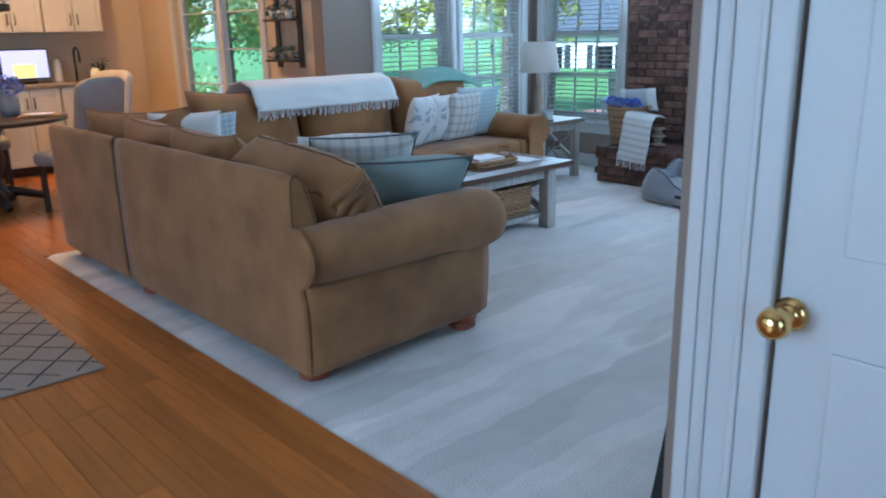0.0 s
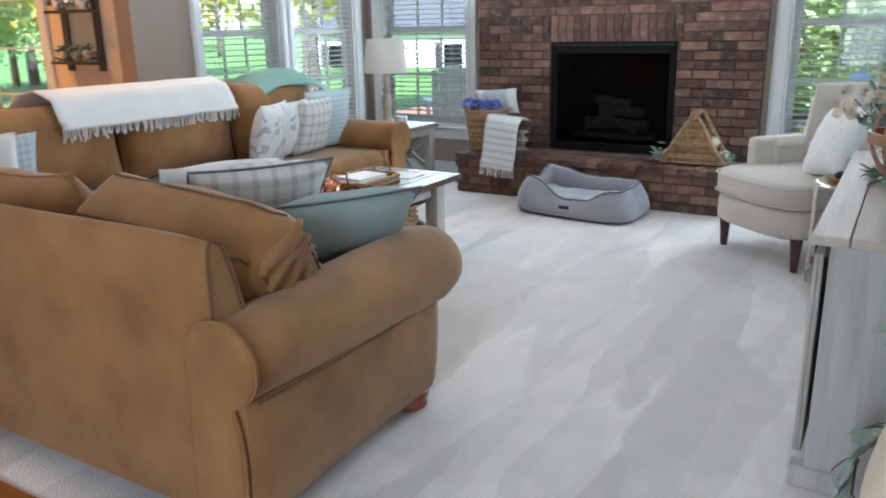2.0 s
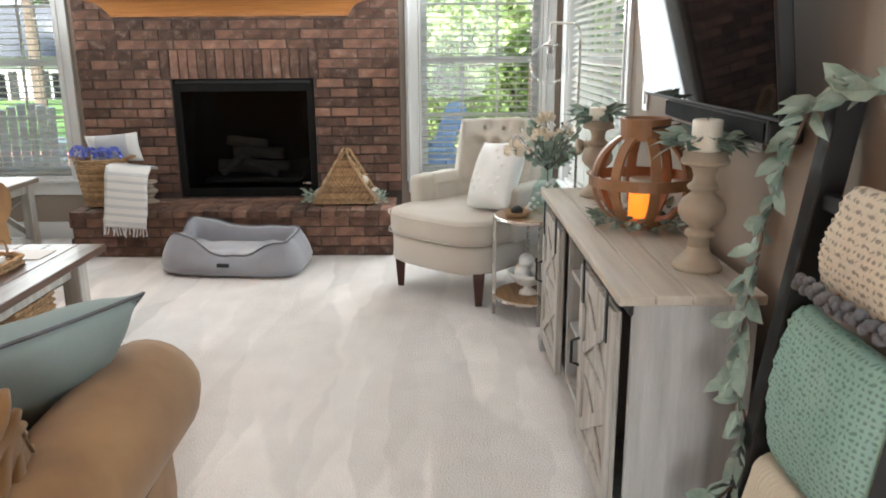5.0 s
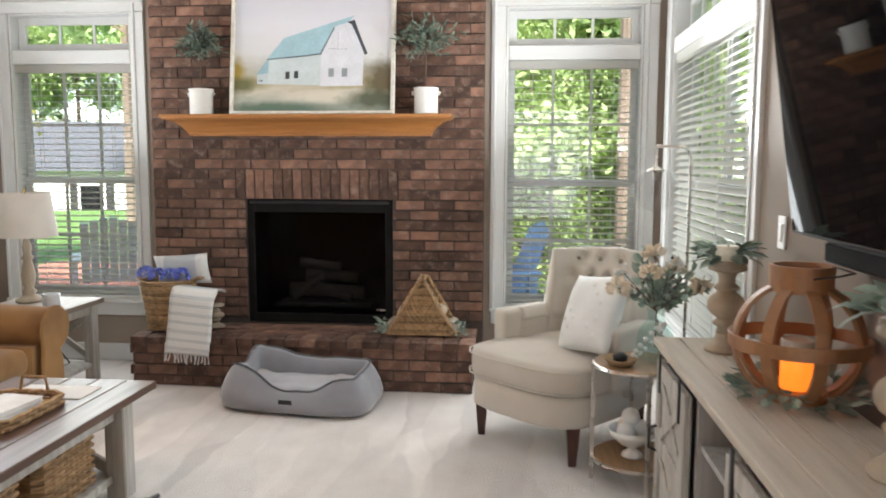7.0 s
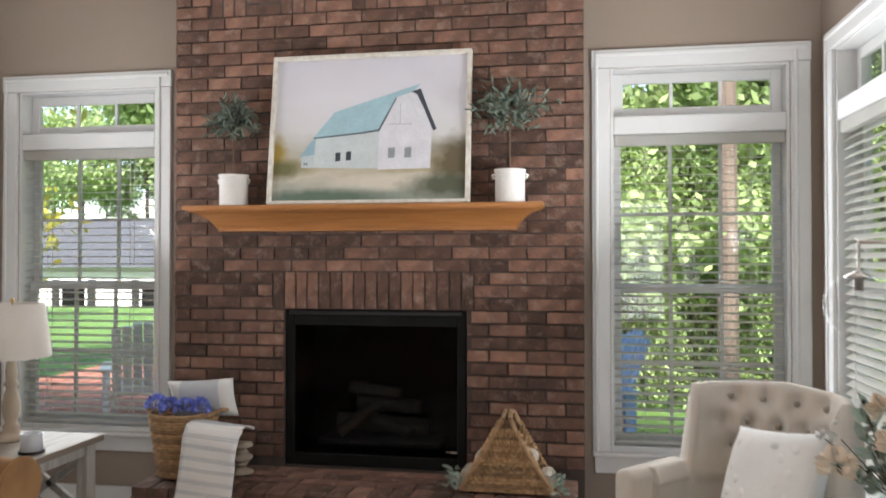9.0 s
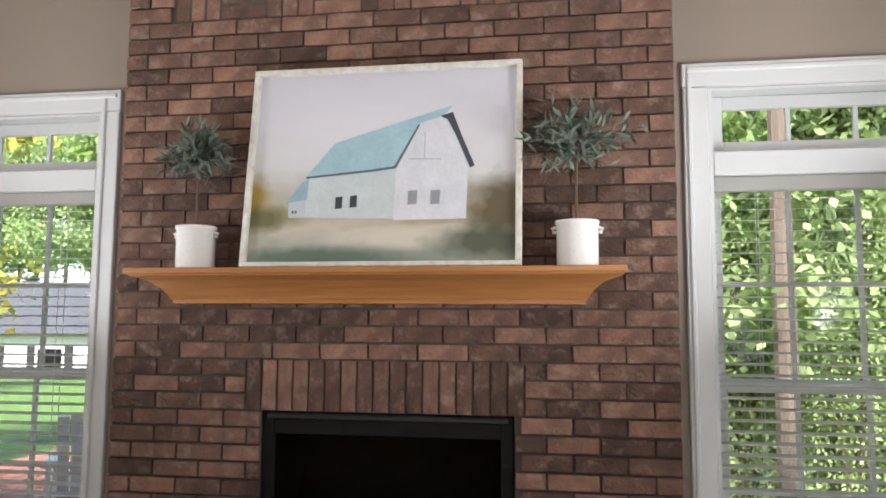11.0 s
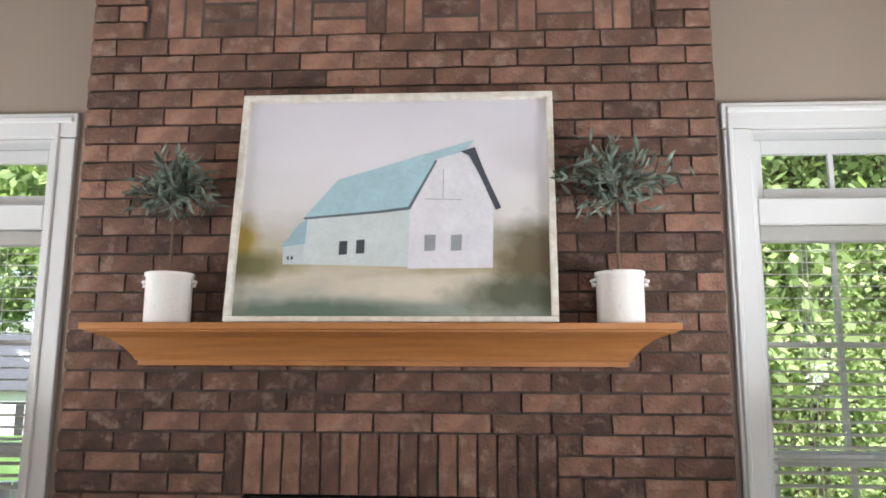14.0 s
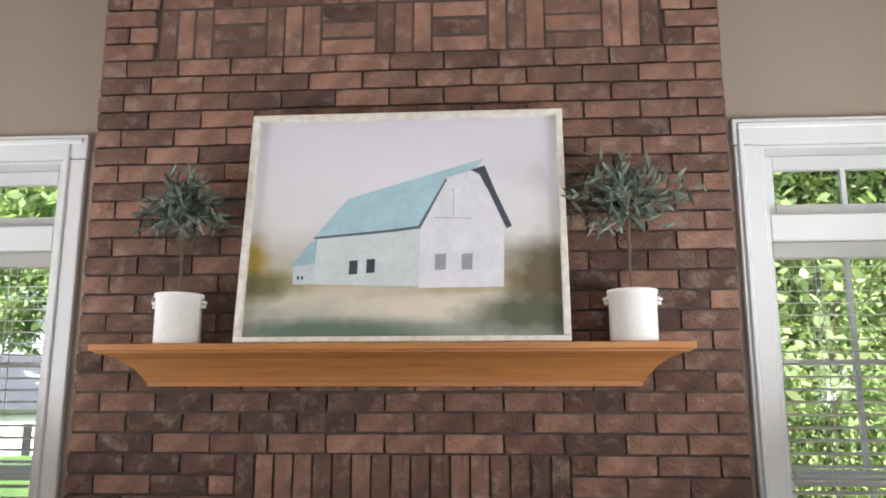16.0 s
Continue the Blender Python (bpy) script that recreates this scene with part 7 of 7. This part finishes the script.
part("stand", cube((-0.1, -0.06, 0), (0.1, 0.06, 0.039), 0.008), BLACK, kt)
part("screen", cube((-0.225, -0.024, 0.058), (0.225, -0.0205, 0.345)), glow("lit_screen", (0.55, 0.5, 0.75), 0.35), kt, "bright picture in violet and yellow")
part("picture", cube((-0.12, -0.027, 0.06), (0.1, -0.0245, 0.2)), glow("lit_screen_yellow", (0.9, 0.7, 0.2), 0.3), kt)
fc = thing("faucet", (3.0, 9.25, 0.941), "black gooseneck kitchen faucet", "faucet")
part("spout", tube(bmesh.new(), [(0, 0.06, 0), (0, 0.06, 0.28)] + [(0, 0.06 - 0.08 * (1 - math.cos(a)), 0.28 + 0.08 * math.sin(a)) for a in (0.5, 1.0, 1.57, 2.1, 2.6, 3.1)] + [(0, -0.1, 0.2)], 0.012, 8), BLACK, fc, smooth=True)
for k, (x, y, h, r, mt_) in enumerate(((3.2, 9.1, 0.2, 0.04, BLACK), (2.8, 9.3, 0.24, 0.045, CROCK), (3.1, 9.0, 0.14, 0.05, CROCK), (1.7, 9.25, 0.22, 0.06, CROCK), (1.2, 9.2, 0.26, 0.05, TURNED))):
    j = thing("canister", (x, y, 0.941), "small kitchen canister standing on the worktop", "canister", "worktop canisters")
    part("body", lathe(bmesh.new(), [(0, 0), (r, 0), (r * 1.02, 0.01), (r, h * 0.8), (r * 0.7, h * 0.86), (r * 0.72, h), (0, h)], seg=18), mt_, j, smooth=True)
kp = leaf_ring("herb_plant", (3.25, 9.25, 0.941), 0.05, 60, "leafy green plant on the worktop", 0.06, LEAF, 0.22)
part("pot", lathe(bmesh.new(), [(0, 0), (0.05, 0), (0.06, 0.1), (0.05, 0.1), (0, 0.09)], seg=16), CROCK, kp, smooth=True)


def slider():
    u0, u1, z0, z1 = SLIDER
    d = thing("door_2", (0, 0, 0), "white sliding patio door with divided panes, closed", "door", kind="structure")
    d.matrix_world = MK
    for a, b, c, e in ((u0 - 0.1, u0, 0.002, z1 + 0.1), (u1, u1 + 0.1, 0.002, z1 + 0.1), (u0, u1, z1, z1 + 0.1)):
        part("casing", cube((a, -0.022, c), (b, 0.0, e), 0.005), TRIM, d)
    mid = (u0 + u1) / 2
    for a, b, y in ((u0 + 0.01, mid + 0.04, 0.05), (mid - 0.04, u1 - 0.01, 0.09)):
        s = part("sash", cube((a, y, 0.01), (a + 0.08, y + 0.035, z1 - 0.01), 0.003), TRIM, d)
        part("stile", cube((b - 0.08, y, 0.01), (b, y + 0.035, z1 - 0.01), 0.003), TRIM, s)
        part("rail", cube((a + 0.08, y, 0.01), (b - 0.08, y + 0.035, 0.16), 0.003), TRIM, s)
        part("rail", cube((a + 0.08, y, z1 - 0.11), (b - 0.08, y + 0.035, z1 - 0.01), 0.003), TRIM, s)
        p = part("pane", cube((a + 0.081, y + 0.001, 0.161), (b - 0.081, y + 0.005, z1 - 0.111)), GLASS, s)
        p.visible_shadow = False
        for k in range(1, 5):
            z = 0.16 + (z1 - 0.27) * k / 5
            part("muntin", cube((a + 0.08, y + 0.009, z - 0.008), (b - 0.08, y + 0.027, z + 0.008)), TRIM, s)


slider()
wr = thing("wall_planter", (XK - 0.002, 6.2, 1.05), "rustic dark wood wall rack with hanging plants", "planter")
for y in (-0.18, 0.18):
    part("board", cube((-0.025, y - 0.03, 0.05), (-0.001, y + 0.03, 1.15), 0.003), ESPRESSO, wr)
for z in (0.1, 0.45, 0.8, 1.1):
    part("shelf", cube((-0.13, -0.24, z), (-0.026, 0.24, z + 0.02), 0.003), ESPRESSO, wr)
    bm = bmesh.new()
    for k in range(120):
        y = rnd(-0.2, 0.2)
        leaf(bm, (-0.08 + rnd(-0.03, 0.03), y, z + 0.03 + rnd(0, 0.1)), rdir(-0.8, 0.8), rdir(), rnd(0.03, 0.07), rnd(0.015, 0.03), 0.3)
    part("foliage", bm, OLIVE, wr)
    for y in (-0.13, 0.0, 0.13):
        part("pot", lathe(bmesh.new(), [(0, 0), (0.03, 0), (0.042, 0.07), (0.036, 0.07), (0, 0.06)], (-0.078, y, z + 0.021), 14), mat("clay_pot", (0.4, 0.33, 0.25), None, 12, 0.8, bump=0.3) if z == 0.1 else CROCK, wr, smooth=True)
# warm recessed kitchen lights
WARM = glow("warm_diffuser", (1.0, 0.72, 0.4), 3)
for x, y in ((0.9, 8.2), (2.6, 8.2), (2.4, 6.9)):
    r = thing("ceiling_light", (x, y, CEILZ - 0.012), "white recessed ceiling light giving warm light", "light", "recessed lights")
    part("trim_ring", lathe(bmesh.new(), [(0.07, 0.0), (0.1, 0.0), (0.1, 0.011), (0.07, 0.011), (0.07, 0)], seg=28), TRIM, r)
    part("diffuser", lathe(bmesh.new(), [(0, 0.004), (0.07, 0.004), (0.07, 0.01), (0, 0.01)], seg=24), WARM, r)
    lamp = new("recessed_lamp", bpy.data.lights.new("recessed_lamp", "SPOT"))
    lamp.data.energy, lamp.data.color, lamp.data.spot_size, lamp.data.spot_blend, lamp.data.shadow_soft_size = 105 if y > 8 else 55, (1.0, 0.42, 0.085), radians(110), 0.6, 0.06
    lamp.matrix_world = pose(x, y, CEILZ - 0.03)


def rug():
    r = thing("area_rug", (0, 0, 0), "grey-beige rug with a dark lattice pattern on wood floor", "rug")
    x0, x1, y0, y1 = 0.1, 1.0, 3.28, 5.0
    part("rug_body", cube((x0, y0, 0.001), (x1, y1, 0.012), 0.004), mat("rug_wool", (0.34, 0.29, 0.24), (0.29, 0.245, 0.2), 6, 0.95, bump=0.6, fine=260, dist=0.003), r)
    ink = mat("rug_lattice", (0.07, 0.06, 0.06), None, 20, 0.95, bump=0.4)
    for sg in (1, -1):
        for k in range(-8, 18):
            pts = []
            for q in range(60):
                x = x0 + (x1 - x0) * q / 59
                y = y0 + 0.22 * k + sg * (x - x0) * 1.15 + 0.012 * noise.noise((x * 12, k * 2.0, sg))
                if y0 + 0.02 < y < y1 - 0.02:
                    pts.append((x, y, 0.0125))
            if len(pts) > 3:
                bm = bmesh.new()
                v0 = [bm.verts.new((p[0], p[1] - 0.009, p[2])) for p in pts]
                v1 = [bm.verts.new((p[0], p[1] + 0.009, p[2])) for p in pts]
                for a in range(len(pts) - 1):
                    bm.faces.new((v0[a], v0[a + 1], v1[a + 1], v1[a]))
                part("lattice_line", bm, ink, r)


rug()


# ---- outdoors ----
tagged(part("ground", cube((-400, -400, -0.6), (400, 400, -0.42)), GRASS), "green mown lawn around the house", "ground", kind="structure")


def tree_mesh(seed, height, crown_lo, spread, leaves, size, leafmat, girth=0.16):
    random.seed(seed)
    t = thing("tree", (0, 0, -50), "leafy green broadleaf tree on the lawn", "tree", "garden trees")
    bm = bmesh.new()
    tube(bm, [(0.1 * noise.noise((k, seed, 0)), 0.1 * noise.noise((k, seed, 5)), height * 0.85 * k / 8) for k in range(9)], [girth * (1 - k / 9.5) + 0.02 for k in range(9)], 9)
    tips = []
    for k in range(16):
        z = height * rnd(crown_lo, 0.85)
        d = rdir(0.0, 0.7)
        ln = spread * rnd(0.5, 1.0) * (1.15 - 0.5 * z / height)
        a = Vector((0, 0, z))
        b = a + d * ln
        tube(bm, [a, a.lerp(b, 0.5) + Vector((0, 0, 0.1)), b], [0.05, 0.03, 0.012], 6)
        tips += [a.lerp(b, q) for q in (0.5, 0.75, 1.0)]
    tips.append(Vector((0, 0, height * 0.95)))
    part("trunk", bm, BARK, t)
    vs, fs = [], []
    for k in range(leaves):
        c = random.choice(tips) + rdir() * abs(random.gauss(0, 0.38)) * spread * 0.45
        d = rdir()
        s = d.cross(rdir()).normalized()
        ln, w = size * rnd(0.7, 1.4), size * rnd(0.4, 0.7)
        i = len(vs)
        vs += [c - d * ln / 2, c + s * w / 2, c + d * ln / 2, c - s * w / 2]
        fs.append((i, i + 1, i + 2, i + 3))
    me = bpy.data.meshes.new("crown")
    me.from_pydata([tuple(v) for v in vs], [], fs)
    me.materials.append(leafmat)
    cr = new("crown", me)
    cr.parent = t
    return t


def shrub_mesh(seed, height, radius, leaves, size):
    """A tall garden shrub, leafy from the ground up."""
    random.seed(seed)
    t = thing("tall_shrub", (0, 0, -50), "dense sunlit green shrub on the lawn", "shrub", "garden shrubs")
    bm = bmesh.new()
    for k in range(5):
        a = k * 1.257
        tube(bm, [(0.1 * math.cos(a), 0.1 * math.sin(a), 0), (0.3 * math.cos(a), 0.3 * math.sin(a), height * 0.4), (radius * 0.5 * math.cos(a), radius * 0.5 * math.sin(a), height * 0.8)], [0.05, 0.035, 0.012], 6)
    part("stem", bm, BARK, t)
    vs, fs = [], []
    for k in range(leaves):
        z = height * random.random() ** 0.9
        a = rnd(0, 6.2832)
        r = radius * (0.65 + 0.45 * noise.noise((math.cos(a) * 2.2, math.sin(a) * 2.2, z * 1.1 + seed)) + 0.2 * math.sin(3.14 * z / height)) * rnd(0.7, 1.05) * (1 - 0.55 * (z / height) ** 3)
        c = Vector((r * math.cos(a), r * math.sin(a), z + 0.1))
        d = (Vector((math.cos(a), math.sin(a), rnd(-0.9, 0.5))) + rdir() * 0.9).normalized()
        s = d.cross(rdir()).normalized()
        ln, w = size * rnd(0.7, 1.4), size * rnd(0.4, 0.7)
        i = len(vs)
        vs += [c - d * ln / 2, c + s * w / 2, c + d * ln / 2, c - s * w / 2]
        fs.append((i, i + 1, i + 2, i + 3))
    me = bpy.data.meshes.new("foliage")
    me.from_pydata([tuple(v) for v in vs], [], fs)
    me.materials.append(TREELEAF)
    new("foliage", me).parent = t
    return t


protos = [tree_mesh(1, 11, 0.12, 2.8, 14000, 0.16, TREELEAF), tree_mesh(2, 9, 0.05, 2.4, 14000, 0.13, TREELEAF), tree_mesh(3, 7, 0.08, 2.2, 6000, 0.16, YELLEAF), tree_mesh(4, 17, 0.3, 4.6, 15000, 0.3, TREELEAF), shrub_mesh(5, 6.2, 1.35, 30000, 0.08), shrub_mesh(6, 4.6, 1.2, 24000, 0.075), tree_mesh(7, 14, 0.4, 2.8, 20000, 0.1, TREELEAF, 0.085)]
random.seed(21)
spots = []
for k in range(26):
    spots.append((rnd(13, 22), -7 + 0.45 * k, 0 if k % 3 else 1))
for k in range(12):
    spots.append((rnd(42, 52), 8 + 3.4 * k, k % 2))
for k in range(14):
    spots.append((rnd(2, 18), rnd(19, 30), (0, 2, 1)[k % 3]))
for k in range(10):
    spots.append((1 + 2.4 * k, rnd(-22, -15), k % 2))
spots += [(9.5, 12.5, 2), (12.0, 11.0, 2), (7.0, 13.5, 1)]
spots += [(rnd(42, 47), 10 + 3.0 * k, 3) for k in range(10)] + [(24.0, 13.6, 3)]
spots += [(rnd(12.2, 13.4), -6.5 + 1.15 * k, 4 + k % 2) for k in range(9)] + [(rnd(15, 16.5), -5 + 1.7 * k, 4) for k in range(6)]
spots += [(11.0, 0.45, 6)]
first = {}
for x, y, k in spots:
    m = pose(x, y, -0.45, 0, 0, rnd(0, 360)) @ Matrix.Scale(rnd(0.8, 1.15), 4)
    if k not in first:
        first[k] = protos[k]
        protos[k].matrix_world = m
    else:
        c = copy_thing(protos[k], m)
        c.matrix_world = m


def neighbour_house():
    h = thing("house", (35, 21.5, -1.5), "white clapboard neighbour house with dark shingle roof", "house", rz=12)
    w, d, ht = 12.0, 8.0, 2.7
    bm = bmesh.new()
    for k in range(15):
        box(bm, (-d / 2 - 0.02 * 0, -w / 2, 0.18 * k), (d / 2, w / 2, 0.18 * k + 0.172))
    part("wall", cube((-d / 2 + 0.02, -w / 2 + 0.02, 0), (d / 2 - 0.02, w / 2 - 0.02, ht)), SIDING, h)
    part("clapboard", bm, SIDING, h)
    bm = bmesh.new()
    a = [bm.verts.new(p) for p in ((-d / 2 - 0.5, -w / 2 - 0.4, ht), (d / 2 + 0.5, -w / 2 - 0.4, ht), (0, -w / 2 - 0.4, ht + 2.2), (-d / 2 - 0.5, w / 2 + 0.4, ht), (d / 2 + 0.5, w / 2 + 0.4, ht), (0, w / 2 + 0.4, ht + 2.2))]
    for f in ((0, 1, 2), (3, 5, 4), (0, 2, 5, 3), (1, 4, 5, 2), (0, 3, 4, 1)):
        bm.faces.new([a[q] for q in f])
    part("roof", bm, SHINGLE, h)
    for y in (-4.2, -1.6, 1.6, 4.2):
        win = part("window", cube((-d / 2 - 0.06, y - 0.55, 0.9), (-d / 2 - 0.002, y + 0.55, 2.2)), TRIM, h)
        part("pane", cube((-d / 2 - 0.075, y - 0.45, 1.0), (-d / 2 - 0.061, y + 0.45, 2.1)), SCREEN, win)
        for s in (-1, 1):
            part("shutter", cube((-d / 2 - 0.05, y + s * 0.72 - 0.15, 0.9), (-d / 2 - 0.002, y + s * 0.72 + 0.15, 2.2)), BLACK, win)


neighbour_house()


def patio():
    p = tagged(part("pavement", cube((6.75, 1.5, -0.42), (13.5, 9.5, -0.2)), MORTAR), "red brick paver patio outside the windows", "patio", kind="structure")
    bm = bmesh.new()
    for i in range(32):
        for j in range(38):
            x, y = 6.78 + 0.21 * i + rnd(0, 0.004), 1.52 + 0.21 * j
            h = rnd(-0.004, 0.004)
            if (i + j) % 2:
                box(bm, (x, y, -0.2), (x + 0.2, y + 0.098, -0.165 + h)), box(bm, (x, y + 0.104, -0.2), (x + 0.2, y + 0.202, -0.165 - h))
            else:
                box(bm, (x, y, -0.2), (x + 0.098, y + 0.2, -0.165 + h)), box(bm, (x + 0.104, y, -0.2), (x + 0.202, y + 0.2, -0.165 - h))
    tagged(part("paver", bm, PAVER, p), kind="stuff")


patio()


def garden_chair(at, rz, colour, label):
    c = thing("adirondack_chair", at, label, "garden chair", "garden chairs", rz=rz)
    m = mat("painted_slats", colour, None, 8, 0.5, bump=0.1)
    for k in range(6):
        part("back_slat", cube((-0.3 + 0.1 * k, -0.01, 0), (-0.21 + 0.1 * k, 0.01, 0.85 - 0.03 * abs(k - 2.5)), 0.004, 1, pose(0, 0.1, 0.25, -22, 0, 0)), m, c)
    for k in range(5):
        part("seat_slat", cube((-0.3, -0.45 + 0.1 * k, 0.32 - 0.012 * k), (0.3, -0.36 + 0.1 * k, 0.34 - 0.012 * k), 0.003), m, c)
    for x in (-0.36, 0.36):
        part("armrest", cube((x - 0.06, -0.5, 0.52), (x + 0.06, 0.25, 0.545), 0.004), m, c)
        part("leg", cube((x - 0.02, -0.47, 0), (x + 0.02, -0.38, 0.519), 0.003), m, c)
        part("leg", cube((x - 0.02, 0.12, 0), (x + 0.02, 0.22, 0.519), 0.003), m, c)


garden_chair((9.3, 1.9, -0.165), 200, (0.22, 0.33, 0.55), "blue slatted adirondack chair on the patio")
garden_chair((9.8, 6.6, -0.165), 120, (0.7, 0.7, 0.68), "white slatted adirondack chair on the patio")
fern = leaf_ring("potted_fern", (9.6, 2.4, -0.165), 0.22, 260, "bright green fern in a pot on the patio", 0.22, TREELEAF, 0.9)
part("pot", lathe(bmesh.new(), [(0, 0), (0.14, 0), (0.19, 0.35), (0.17, 0.35), (0, 0.3)], seg=20), PAVER, fern, smooth=True)


# ---- oak boards ----
def boards():
    cache = {}
    far = bmesh.new()
    random.seed(9)
    wid = 0.083
    x = XD - wid
    while x > -2.55:
        y = -2.9 - rnd(0, 0.8)
        while y < YK:
            ln = rnd(0.5, 1.4)
            lo, hi = max(-2.9, y), min(YK, y + ln)
            if hi - lo > 0.05:
                if x > -0.2 and 0.9 < hi and lo < 7.0:
                    key = round(hi - lo, 1)
                    if key not in cache:
                        cache[key] = cube((0, -0.5, -0.02), (wid - 0.0012, 0.5, 0.0), 0.0012)
                        me = bpy.data.meshes.new("board")
                        cache[key].to_mesh(me)
                        me.materials.append(OAKFLOOR)
                        cache[key] = me
                    ob = new("board", cache[key])
                    ob.parent = floor
                    ob.matrix_basis = Matrix.LocRotScale((x, (lo + hi) / 2, rnd(-0.0004, 0.0004)), None, (1, hi - lo - 0.001, 1))
                else:
                    box(far, (x, lo + 0.0005, -0.02), (x + wid - 0.0012, hi - 0.0005, rnd(-0.0004, 0.0004)))
            y += ln
        x -= wid
    x = XD
    while x < XK:
        y = YL - 0.25
        while y < YK:
            ln = rnd(0.5, 1.4)
            hi = min(YK, y + ln)
            box(far, (x, y + 0.0005, -0.02), (min(XK, x + wid) - 0.0012, hi - 0.0005, rnd(-0.0004, 0.0004)))
            y += ln
        x += wid
    tagged(part("far_boards", far, OAKFLOORJ, floor), kind="stuff")


boards()
